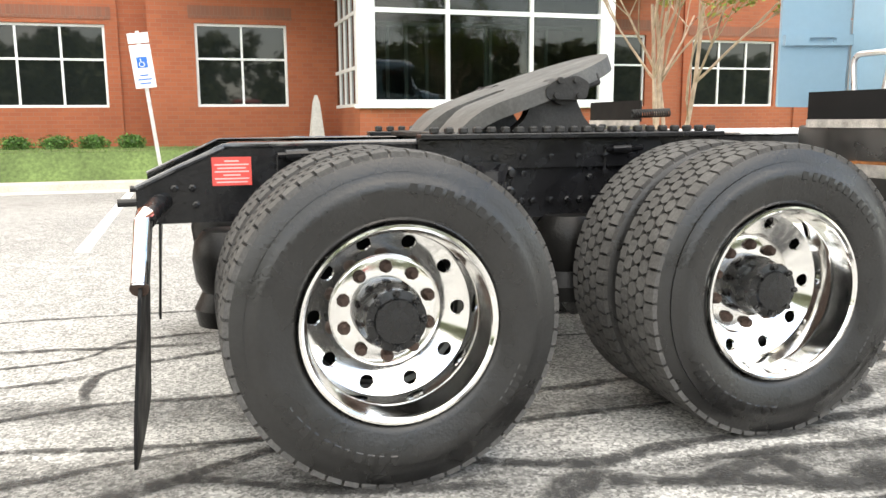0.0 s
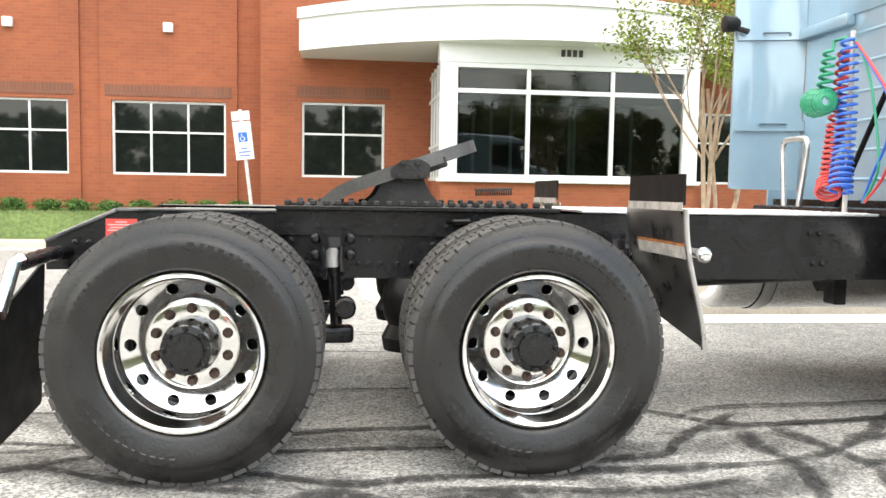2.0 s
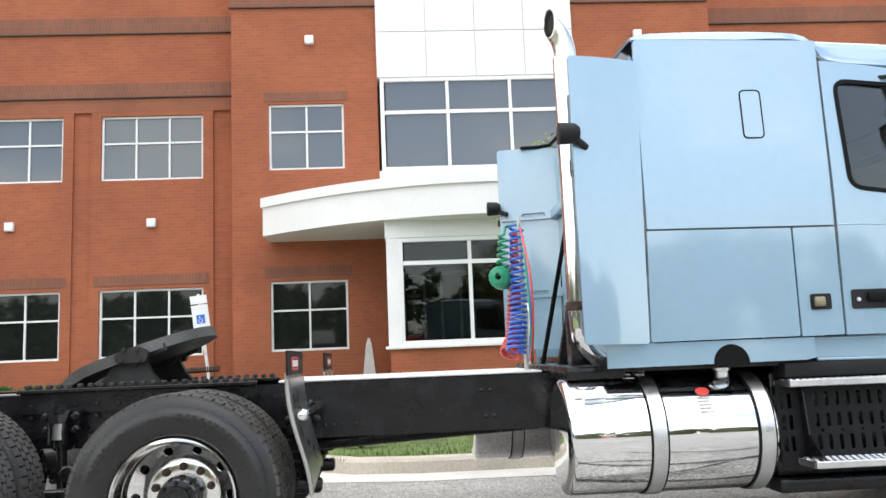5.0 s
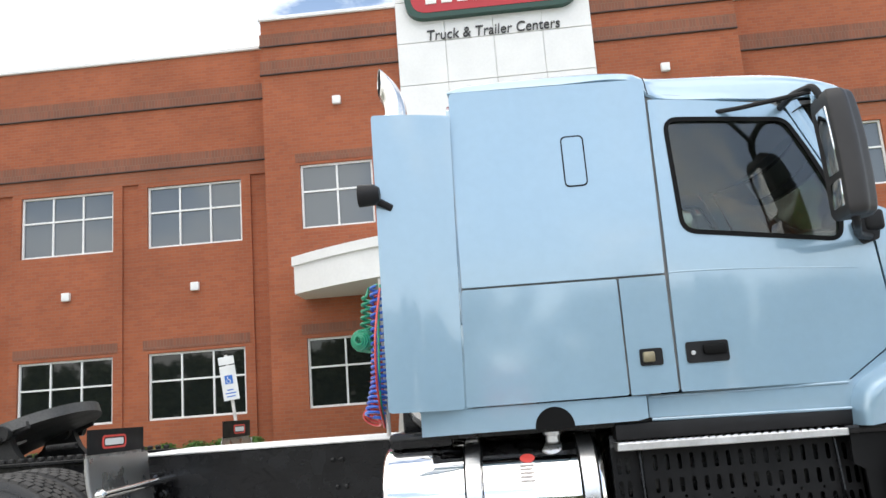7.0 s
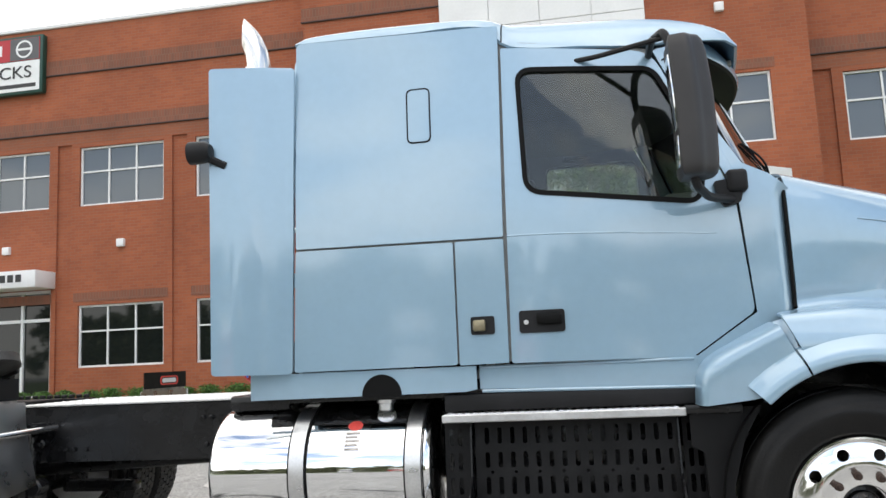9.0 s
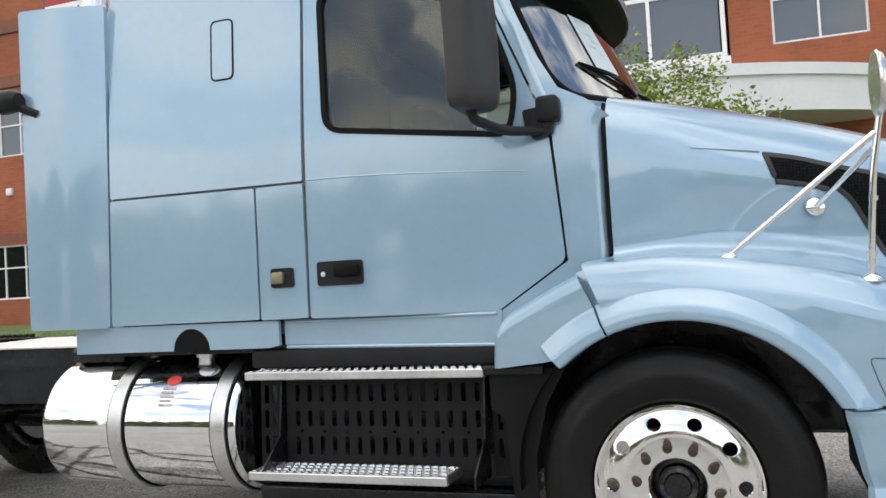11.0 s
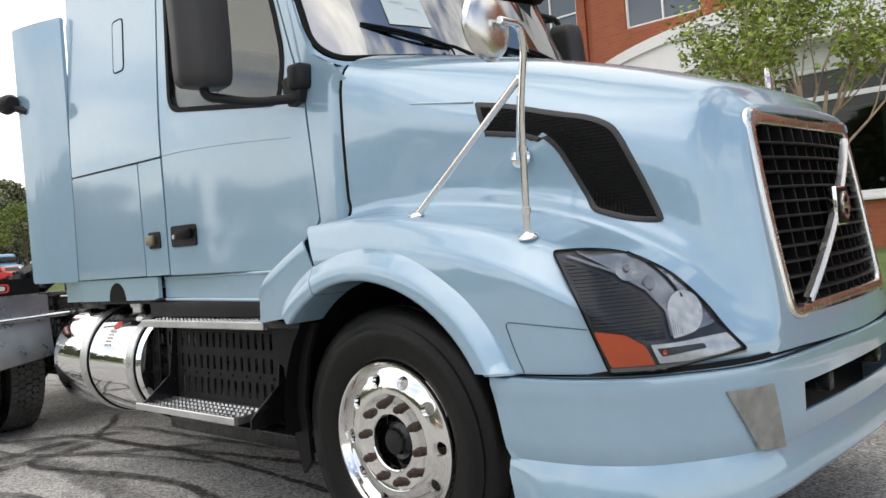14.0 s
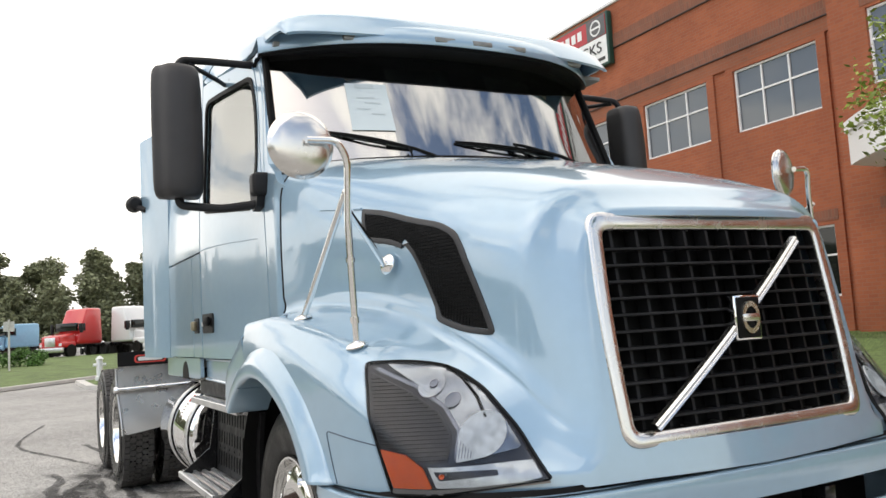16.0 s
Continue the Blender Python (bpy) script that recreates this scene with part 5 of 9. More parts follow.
def section(x, n=5):
    """The hood's half section at x, rounded, from the top centre to the lower edge."""
    v = spline(HOOD, x)
    pts = [(v[2 * i], v[2 * i + 1]) for i in range(len(v) // 2)]
    # a tight crease at the foot of the hood side, a sloping ledge and a firm fender shoulder
    (y6, z6), (y8, z8), (y9, z9) = pts[6], pts[8], pts[9]
    k = smooth((7.36 - x) / 0.3)
    tight = [(y6 - 0.010, z6 + 0.028), (y6 - 0.004, z6 - 0.004), (y6 + 0.022, z6 - 0.022), (y6 + 0.62 * (y8 - y6), z6 - 0.022 + 0.50 * (z8 - z6 + 0.022)), (y8 + 0.004, z8 + 0.004)]
    pts = pts[:6] + [tight[0], tight[1], tight[2], tight[3], tight[4]] + pts[9:] if k > 0 else pts[:6] + [(y6 - 0.004, z6 + 0.02), (y6, z6), (y6 + 0.3 * (pts[7][0] - y6), z6 + 0.3 * (pts[7][1] - z6)), pts[7], pts[8], pts[9]]
    if 0 < k < 1:
        soft = [(y6 - 0.004, z6 + 0.02), (y6, z6), (y6 + 0.3 * (v[14] - y6), z6 + 0.3 * (v[15] - z6)), (v[14], v[15]), (y8, z8)]
        pts[6:11] = [(a[0] + (b[0] - a[0]) * k, a[1] + (b[1] - a[1]) * k) for a, b in zip(soft, tight)]
    ts = [0.0]
    for a, b in zip(pts, pts[1:]):
        ts.append(ts[-1] + math.hypot(b[0] - a[0], b[1] - a[1]))
    st = list(zip(ts, pts))
    out = []
    for i in range(len(ts) - 1):
        out += [tuple(spline(st, ts[i] + (ts[i + 1] - ts[i]) * k / n)) for k in range(n)]
    out.append(pts[-1])
    ye, ze = pts[-1]
    low = max(arch_z(x), 0.803)
    if x < ARCH[0]:
        low = max(low, 0.98)
    low = min(low, ze - 0.005)
    for k in range(1, 8):
        f = k / 7
        out.append((ye + 0.012 * math.sin(f * 3.14) * smooth((7.0 - x) / 0.5), ze + (low - ze) * f))
    return out


GX = 7.445


def front(u, v, d):
    """The raked front plane: u across, v up."""
    return (GX + 0.06 - 0.105 * (v - 0.85) / 0.7 - 0.17 * u * u - d, u, v)


xs_h = [6.0, 6.008] + [6.02 + 0.03 * i for i in range(46)] + [7.40, 7.42, 7.44, 7.455]
def nosed(x, y, z):
    """The hood's front end follows the raked grille plane."""
    slant = -0.09 * max(0.0, z - 1.085) / 0.205 * smooth((6.14 - x) / 0.14) * smooth((y - 1.03) / 0.05) * smooth((1.355 - z) / 0.03)
    return (x + slant + smooth((x - 7.22) / 0.235) * (front(y, z, 0.012)[0] - 7.455), -y, z)


rows = [[nosed(x, y, z) for y, z in section(x)] for x in sorted(set(xs_h))]
# fair the sheet lengthwise, so that it carries no dents between the stations
for _ in range(9):
    prior = [list(r) for r in rows]
    for i in range(9, len(rows) - 4):
        for k in range(len(rows[i]) - 9):
            a, b, c = (prior[j][k] for j in (i - 1, i, i + 1))
            rows[i][k] = (b[0], b[1] * 0.5 + (a[1] + c[1]) * 0.25, b[2] * 0.5 + (a[2] + c[2]) * 0.25)
OUTER = rounded([(-0.515, 0.885), (0.515, 0.885), (0.530, 1.22), (0.512, 1.578), (-0.512, 1.578), (-0.530, 1.22)], [0.06, 0.06, 0.3, 0.05, 0.05, 0.3], 6)
TUCK = [Vector(p) for p in grown(OUTER, -0.012)]


def to_grille(y, z):
    """The nearest point under the edge of the grille surround."""
    best = None
    p = Vector((y, z))
    for a, b in zip(TUCK, TUCK[1:] + TUCK[:1]):
        k = max(0.0, min(1.0, (p - a).dot(b - a) / max((b - a).length_squared, 1e-12)))
        q = a.lerp(b, k)
        if best is None or (q - p).length < (best - p).length:
            best = q
    return best


# the front end rolls inwards to the grille surround
last = rows[-1]
for f in (0.35, 0.7, 1.0):
    row = []
    for x, y, z in last:
        q = Vector((y, z)).lerp(to_grille(y, z), f)
        row.append(front(q.x, q.y, 0.012))
    rows.append(row)
full = [row[::-1] + [(x, -y, z) for x, y, z in row[1:]] for row in rows]
bm = bmesh.new()
sheet(bm, full)
bmesh.ops.recalc_face_normals(bm, faces=bm.faces[:])
from mathutils.bvhtree import BVHTree
HOOD_TREE = BVHTree.FromBMesh(bm)
solid(bm, 0.012, (6.4, 0, 1.0))
hood_edge = [p for p in rows[0] if 1.35 < p[2] < 1.95 and p[1] < -0.9]
part("hood", bm, PAINT, truck, "moulded light blue tilt hood with flared fenders", sharp=60)


# black bar along the hood's rear edge, drawn for the gap's shade
bm = bmesh.new()
tube(bm, [(x - 0.010, y + 0.004, z) for x, y, z in hood_edge], 0.008, 8)
both("hood_gap_shade", bm, SEAL, truck)
# painted corner below the windscreen, running forward to the hood
bm = bmesh.new()
rows = []
for u, v in [(-1.0, 0.5), (-1.0, 0.36)] + arc + [(-0.84, 0.022), (-0.78, 0.022), (-0.72, 0.022)]:
    a = Vector(screen(u, v, -0.010))
    b = Vector(screen(-1.02 if v > 0.2 else -1.02 + 1.2 * (0.2 - v) * (u + 1.02) / 0.25, min(0.0, v - 0.02) if v < 0.2 else v - 0.05, -0.006)) if v > 0.03 else Vector(screen(u, -0.03, -0.008))
    rows.append([a, a.lerp(b, 0.5) + Vector((0.006, -0.003, 0.003)), b])
sheet(bm, rows)
shelf = []
for i in range(13):
    u = -1.02 + 0.30 * i / 12
    a = Vector(screen(u, -0.02, -0.006))
    hit = HOOD_TREE.ray_cast(Vector((6.012, a.y, 2.5)), Vector((0, 0, -1)))[0]
    shelf.append([a, a.lerp(hit, 0.35) + Vector((0, 0, -0.012)), a.lerp(hit, 0.8) + Vector((0, 0, -0.012)), hit + Vector((0, 0, -0.006))])
sheet(bm, shelf)
bmesh.ops.recalc_face_normals(bm, faces=bm.faces[:])
both("cowl_corner", bm, PAINT, truck, sharp=60)


def onto(direction, origin, right, up, lift=0.0, tree=HOOD_TREE):
    """Maps (u, v) of a flat drawing board onto the hood along a direction."""
    d = Vector(direction).normalized()
    o, r, w = Vector(origin), Vector(right), Vector(up)

    def f(u, v, depth):
        p = o + r * u + w * v
        hit, normal, _, _ = tree.ray_cast(p - d * 1.5, d)
        if hit is None:
            hit, normal, _, _ = tree.find_nearest(p)
        if normal.dot(d) > 0:
            normal = -normal
        return tuple(hit + (normal * 0.3 - d * 0.7).normalized() * (lift - depth))
    return f


side_on = onto((0, 1, 0), (0, -1.0, 0), (1, 0, 0), (0, 0, 1), 0.006)
side_in = onto((0, 1, 0), (0, -1.0, 0), (1, 0, 0), (0, 0, 1), 0.003)
# air outlet on the hood side
VENT_FRAME = mat("charcoal_outlet_frame", (0.025, 0.025, 0.026), 0.42, 0.0, vary=0.2, scale=15)
VENT = rounded([(6.546, 1.704), (6.671, 1.680), (6.818, 1.633), (6.948, 1.600), (7.020, 1.560), (7.052, 1.505), (7.102, 1.385), (7.160, 1.225), (7.051, 1.24), (6.945, 1.281), (6.888, 1.396), (6.838, 1.497), (6.793, 1.545), (6.724, 1.572), (6.58, 1.598)], [0.012, 0.05, 0.06, 0.06, 0.05, 0.05, 0.05, 0.03, 0.05, 0.02, 0.05, 0.05, 0.05, 0.05, 0.012], 3)
dense = []
for p, q in zip(VENT, VENT[1:] + VENT[:1]):
    n = max(1, int(math.hypot(q[0] - p[0], q[1] - p[1]) / 0.02))
    dense += [(p[0] + (q[0] - p[0]) * k / n, p[1] + (q[1] - p[1]) * k / n) for k in range(n)]
lip_in = grown(dense, -0.017)
bm = bmesh.new()
rows = []
for p, q in zip(dense + dense[:1], lip_in + lip_in[:1]):
    m_ = ((p[0] * 0.8 + q[0] * 0.2), (p[1] * 0.8 + q[1] * 0.2))
    rows.append([side_on(*p, 0.012), side_on(*p, 0.002), side_on(*m_, 0.0), side_on(*q, 0.001), side_on(*q, 0.010)])
sheet(bm, rows)
bmesh.ops.remove_doubles(bm, verts=bm.verts[:], dist=1e-5)
bmesh.ops.recalc_face_normals(bm, faces=bm.faces[:])
both("hood_vent_frame", bm, VENT_FRAME, truck, "black air outlet frame", sharp=50)
both("hood_vent_mesh", skin(grown(VENT, -0.018), side_in, 0.004, cut=0.03), SEAL, truck)
inner_vent = grown(VENT, -0.02)
bm = bmesh.new()
for ax, lo, hi in ((1, 1.22, 1.69), (0, 6.56, 7.16)):
    for k in range(int((hi - lo) / 0.0115)):
        c = lo + 0.0115 * k
        cuts = sorted(a[1 - ax] + (b[1 - ax] - a[1 - ax]) * (c - a[ax]) / (b[ax] - a[ax]) for a, b in zip(inner_vent, inner_vent[1:] + inner_vent[:1]) if (a[ax] - c) * (b[ax] - c) < 0)
        for p, q in zip(cuts[::2], cuts[1::2]):
            line = [(p + (q - p) * i / 4, c) if ax else (c, p + (q - p) * i / 4) for i in range(5)]
            tube(bm, [side_in(u, v, -0.0005) for u, v in line], 0.0014, 3)
both("hood_vent_ribs", bm, SEAL, truck)
bm = bmesh.new()
tube(bm, [side_on(6.30 + 0.24 * i / 8, 1.735 - 0.03 * i / 8, 0.004) for i in range(9)], 0.0025, 6, r_end=0.005)
both("hood_scallop", bm, PAINT, truck)
bm = bmesh.new()
tube(bm, [side_on(u, v, 0.0055) for u, v in rounded([(7.072, 0.933), (6.95, 0.949), (6.819, 0.962), (6.845, 0.875), (6.872, 0.806)], [0, 0.05, 0.02, 0.05, 0], 4)], 0.0022, 6)
both("fender_panel_gap", bm, PANEL_GAP, truck)
# black sheet for the shade at the foot of the groove between cowl and hood
EDGE = section(6.0)[12:36]
bm = bmesh.new()
sheet(bm, [[(5.97, -(y - 0.09), z - 0.05), (6.0, -(y - 0.06), z - 0.03), (6.03, -(y - 0.05), z - 0.03)] for y, z in EDGE])
both("hood_gap_shade", bm, SEAL, truck)
bm = bmesh.new()
sheet(bm, [[(5.868 + dx, -(1.150 - dy), 1.292 + 0.3 * dx), (5.878 + dx, -(1.172 - dy), 1.262 + 0.2 * dx), (5.935 + dx, -(1.186 - dy), 1.072)] for dx, dy in ((0.0, 0.014), (0.022, 0.012), (0.036, 0.004), (0.05, 0.0))])
both("fender_slit_channel", bm, PAINT, truck)
# fender arch lip and the fairing behind the wheel
FLARE = ((0.118, -0.03), (0.112, -0.004), (0.106, 0.003), (0.088, 0.016), (0.066, 0.032), (0.054, 0.040), (0.044, 0.044), (0.010, 0.047), (0.002, 0.046), (-0.004, 0.041), (-0.006, 0.032), (-0.007, -0.12))
bm = bmesh.new()
rows = []
for i in range(37):
    a = radians(113 - 93 * i / 36)
    x, z = ARCH[0] + ARCH[2] * math.cos(a), ARCH[1] + ARCH[2] * math.sin(a)
    yo = 1.20 - 0.025 * smooth((x - 6.3) / 0.5)
    u = Vector((math.cos(a), 0, math.sin(a)))
    row = []
    slim = 1 - 0.15 * smooth((i - 24) / 12)
    for r, y in FLARE:
        row.append((x + u.x * r * slim, -(yo + y), max(0.806, z + u.z * r * slim)))
    rows.append(row)
sheet(bm, rows)
solid(bm, 0.006, (6.19, -0.6, 0.5))
both("fender_flare", bm, PAINT, truck, sharp=60)
SHOULDER = [(0.0, (5.548, 0.952)), (0.11, (5.552, 1.02)), (0.22, (5.566, 1.09)), (0.33, (5.61, 1.14)), (0.52, (5.70, 1.19)), (0.76, (5.79, 1.235)), (1.0, (5.882, 1.277))]


def lower_edge(s):
    """Foot of the fairing: level behind, then up along the wheel arch."""
    a = radians(132.5 - 19 * smooth((s - 0.25) / 0.75))
    x, z = ARCH[0] + (ARCH[2] + 0.02) * math.cos(a), ARCH[1] + (ARCH[2] + 0.02) * math.sin(a)
    k = smooth((0.4 - s) / 0.4)
    return (x + (5.575 - x) * k, z + (0.952 - z) * k)


bm = bmesh.new()
rows = []
for i in range(33):
    s_ = i / 32
    p, q = spline(SHOULDER, s_), lower_edge(s_)
    p2 = spline(SHOULDER, min(1.0, s_ + 0.02))
    p1 = spline(SHOULDER, max(0.0, s_ - 0.02))
    t = Vector((p2[0] - p1[0], p2[1] - p1[1])).normalized()
    out = Vector((-t.y, t.x))
    row = [(p[0] + out.x * 0.022, -1.04, p[1] + out.y * 0.022), (p[0] + out.x * 0.012, -1.12, p[1] + out.y * 0.012), (p[0] + out.x * 0.005, -1.165, p[1] + out.y * 0.005), (p[0], -1.18, p[1]), (p[0] - out.x * 0.010, -1.192, p[1] - out.y * 0.010), (p[0] - out.x * 0.022, -1.197, p[1] - out.y * 0.022)]
    for k in range(1, 7):
        row.append((p[0] - out.x * 0.022 + (q[0] - p[0] + out.x * 0.022) * k / 6, -1.198, p[1] - out.y * 0.022 + (q[1] - p[1] + out.y * 0.022) * k / 6))
    rows.append(row)
sheet(bm, rows)
solid(bm, 0.006, (5.8, -0.6, 0.9))
both("wheel_fairing", bm, PAINT, truck, sharp=60)
bm = bmesh.new()
rows = []
for i in range(13):
    a = radians(134 - 20.2 * i / 12)
    u = Vector((math.cos(a), 0, math.sin(a)))
    rows.append([(ARCH[0] + u.x * (ARCH[2] + r), -(1.197 + y), max(0.953, ARCH[1] + u.z * (ARCH[2] + r))) for r, y in FLARE])
sheet(bm, rows)
solid(bm, 0.006, (6.19, -0.6, 0.5))
both("fairing_flare", bm, PAINT, truck, sharp=60)
# inner fender liner and the black splash panel behind the wheel
bm = bmesh.new()
rows = []
for i in range(21):
    a = radians(185 - 190 * i / 20)
    x, z = ARCH[0] + (ARCH[2] + 0.02) * math.cos(a), ARCH[1] + (ARCH[2] + 0.02) * math.sin(a)
    rows.append([(x, -1.15, z), (x, -0.5, z)])
sheet(bm, rows)
both("wheel_liner", bm, SEAL, truck)
both("splash_panel", skin([(5.50, 0.935), (5.80, 0.94), (5.72, 0.80), (5.665, 0.60), (5.66, 0.36), (5.60, 0.30), (5.57, 0.42), (5.55, 0.75), (5.50, 0.78)], lambda u, v, d: (u, -1.10 + 0.1 * (0.95 - v) * 0.5 + d, v), 0.02, cut=0.1), FLAP_RUBBER, truck, "black rubber splash panel behind the wheel")
bm = bmesh.new()
box(bm, 5.48, 5.72, -1.12, -0.6, 0.915, 0.955, 0.008)
both("splash_bracket", bm, BLACK_FRAME, truck)

# ---- grille ----
grille = new("grille")
grille.parent = truck
outer = OUTER
inner = rounded([(-0.470, 0.93), (0.470, 0.93), (0.480, 1.22), (0.465, 1.522), (-0.465, 1.522), (-0.480, 1.22)], [0.03, 0.03, 0.2, 0.025, 0.025, 0.2], 6)
bm = bmesh.new()
rows = []
for o, i in zip(outer + outer[:1], inner + inner[:1]):
    rows.append([front(o[0] + (i[0] - o[0]) * k, o[1] + (i[1] - o[1]) * k, d) for k, d in ((0.0, 0.02), (0.02, 0.010), (0.10, 0.006), (0.3, 0.004), (0.6, 0.005), (0.88, 0.008), (0.96, 0.011), (1.0, 0.018), (1.02, 0.05))])
sheet(bm, rows)
bmesh.ops.remove_doubles(bm, verts=bm.verts[:], dist=1e-5)
bmesh.ops.recalc_face_normals(bm, faces=bm.faces[:])
part("grille_surround", bm, SATIN, grille, "polished chrome grille surround", sharp=60)
part("grille_backing", skin(grown(inner, 0.02), lambda u, v, d: front(u, v, d + 0.10), 0.01, cut=0.1), SEAL, grille)
half = lambda z: 0.468 + 0.012 * math.sin(math.pi * (z - 0.92) / 0.6)
for k in range(11):
    z = 0.966 + 0.0497 * k
    h = half(z)
    bm = bmesh.new()
    rows = []
    for i in range(13):
        y = -h + 2 * h * i / 12
        rows.append([front(y, z + a, b) for a, b in ((0.0045, 0.075), (0.0045, 0.024), (0.002, 0.020), (-0.002, 0.020), (-0.0045, 0.024), (-0.0045, 0.075))])
    sheet(bm, rows)
    part("grille_bar", bm, BLACK_PLASTIC, grille)
for k in range(10):
    y = -0.415 + 0.0922 * k
    bm = bmesh.new()
    rows = []
    for i in range(9):
        z = 0.932 + 0.588 * i / 8
        rows.append([front(y + a, z, b) for a, b in ((0.005, 0.095), (0.005, 0.045), (-0.005, 0.045), (-0.005, 0.095))])
    sheet(bm, rows)
    part("grille_upright", bm, BLACK_PLASTIC, grille)
bm = bmesh.new()
a, b = Vector(front(-0.415, 0.94, 0)), Vector(front(0.325, 1.485, 0))
n = (b - a).cross(Vector((1, 0, 0))).normalized()
rows = []
for i in range(15):
    p = Vector(front(-0.415 + 0.74 * i / 14, 0.94 + 0.545 * i / 14, 0.0))
    rows.append([p + n * q + Vector((x, 0, 0)) for q, x in ((0.0145, -0.01), (0.0145, 0.010), (0.009, 0.017), (0.003, 0.014), (0.0, 0.009), (-0.003, 0.014), (-0.009, 0.017), (-0.0145, 0.010), (-0.0145, -0.01))])
sheet(bm, rows)
part("diagonal_bar", bm, SATIN, grille, "chrome diagonal bar")
c = Vector(front(-0.012, 1.235, 0))
bm = bmesh.new()
box(bm, c.x - 0.01, c.x + 0.022, c.y - 0.056, c.y + 0.056, c.z - 0.07, c.z + 0.07, 0.006)
part("badge_plate", bm, CHROME, grille)
bm = bmesh.new()
box(bm, c.x + 0.02, c.x + 0.026, c.y - 0.049, c.y + 0.049, c.z - 0.063, c.z + 0.063, 0.004)
part("badge_field", bm, SEAL, grille)
bm = bmesh.new()
lathe(bm, [(0.025, 0.0), (0.025, 0.012), (0.037, 0.012), (0.037, 0.0)], "x", 28, (c.x + 0.024, c.y, c.z), close=True)
for v in bm.verts:
    v.co.z = c.z + (v.co.z - c.z) * 1.35
box(bm, c.x + 0.028, c.x + 0.038, c.y - 0.036, c.y + 0.036, c.z - 0.012, c.z + 0.012, 0.003)
part("badge_ring", bm, SATIN, grille, "plain chrome ring badge")
# painted nose round the surround
ends = (last[-1][1], last[-1][2]), tuple(to_grille(last[-1][1], last[-1][2]))
foot = [p for p in grown(OUTER, -0.012) if p[1] < ends[1][1] + 1e-6 and abs(p[0]) < abs(ends[1][0])]
foot.sort()
ring = [ends[0], ends[1]] + foot + [(-ends[1][0], ends[1][1]), (-ends[0][0], ends[0][1]), (0.45, 0.805), (0.0, 0.80), (-0.45, 0.805)]
part("nose", skin(ring, lambda u, v, d: front(u, v, d + 0.012), 0.012, cut=0.05), PAINT, truck, "painted strip below the grille")

# ---- headlights ----
LAMP_SILVER = mat("silver_lamp_reflector", (0.33, 0.33, 0.36), 0.35, 0.4, vary=0.25, scale=15)
LAMP_WHITE = mat("bright_lamp_reflector", (0.82, 0.82, 0.80), 0.22, 0.4, vary=0.2, scale=30)
LAMP_BOWL = mat("white_lamp_bowl", (0.80, 0.80, 0.78), 0.3, 0.1, vary=0.2, scale=40)
LAMP_GREY = mat("smoky_lamp_bezel", (0.06, 0.06, 0.068), 0.3, 0.2, vary=0.25, scale=14)
LAMP_RIDGE = mat("grey_lamp_ridge", (0.02, 0.02, 0.023), 0.6, 0.0, vary=0.3, scale=20)
LAMP_SMOKE = mat("smoky_lamp_lobe", (0.46, 0.465, 0.48), 0.20, 0.8, vary=0.3, scale=12)
LAMP_TRIM = mat("dull_lamp_trim", (0.20, 0.18, 0.16), 0.5, vary=0.15, scale=20)
DIAG = Vector((-0.62, 0.78, 0)).normalized()
RT = Vector((0.78, 0.62, 0)).normalized()
HB = Vector((7.15, -1.0, 0))


def lamp_map(lift):
    """Onto the hood's corner, raised straight out of the lamp's opening."""
    ground_map = onto(DIAG, HB, RT, (0, 0, 1), 0.0)
    return lambda u, v, d: tuple(Vector(ground_map(u, v, 0.0)) - DIAG * (lift - d))


HL = rounded([(-0.205, 1.170), (-0.088, 1.169), (0.036, 1.149), (0.15, 1.081), (0.205, 1.026), (0.258, 0.964), (0.300, 0.896), (0.355, 0.830), (0.158, 0.810), (-0.075, 0.804)], [0.02, 0.1, 0.1, 0.1, 0.1, 0.1, 0.08, 0.012, 0.1, 0.015], 4)
KEEL = [(-0.165, 1.148), (-0.03, 1.090), (0.06, 1.030), (0.108, 0.968), (0.112, 0.896)]
RIBBED = [(-0.182, 1.142), (-0.045, 1.080), (0.045, 1.022), (0.092, 0.962), (0.096, 0.893), (0.030, 0.893), (-0.030, 0.914), (-0.108, 0.934)]


def clipped(poly, v):
    """The u range of a polygon at height v."""
    us = sorted(a[0] + (b[0] - a[0]) * (v - a[1]) / (b[1] - a[1]) for a, b in zip(poly, poly[1:] + poly[:1]) if (a[1] - v) * (b[1] - v) < 0)
    return (us[0], us[-1]) if len(us) > 1 else None


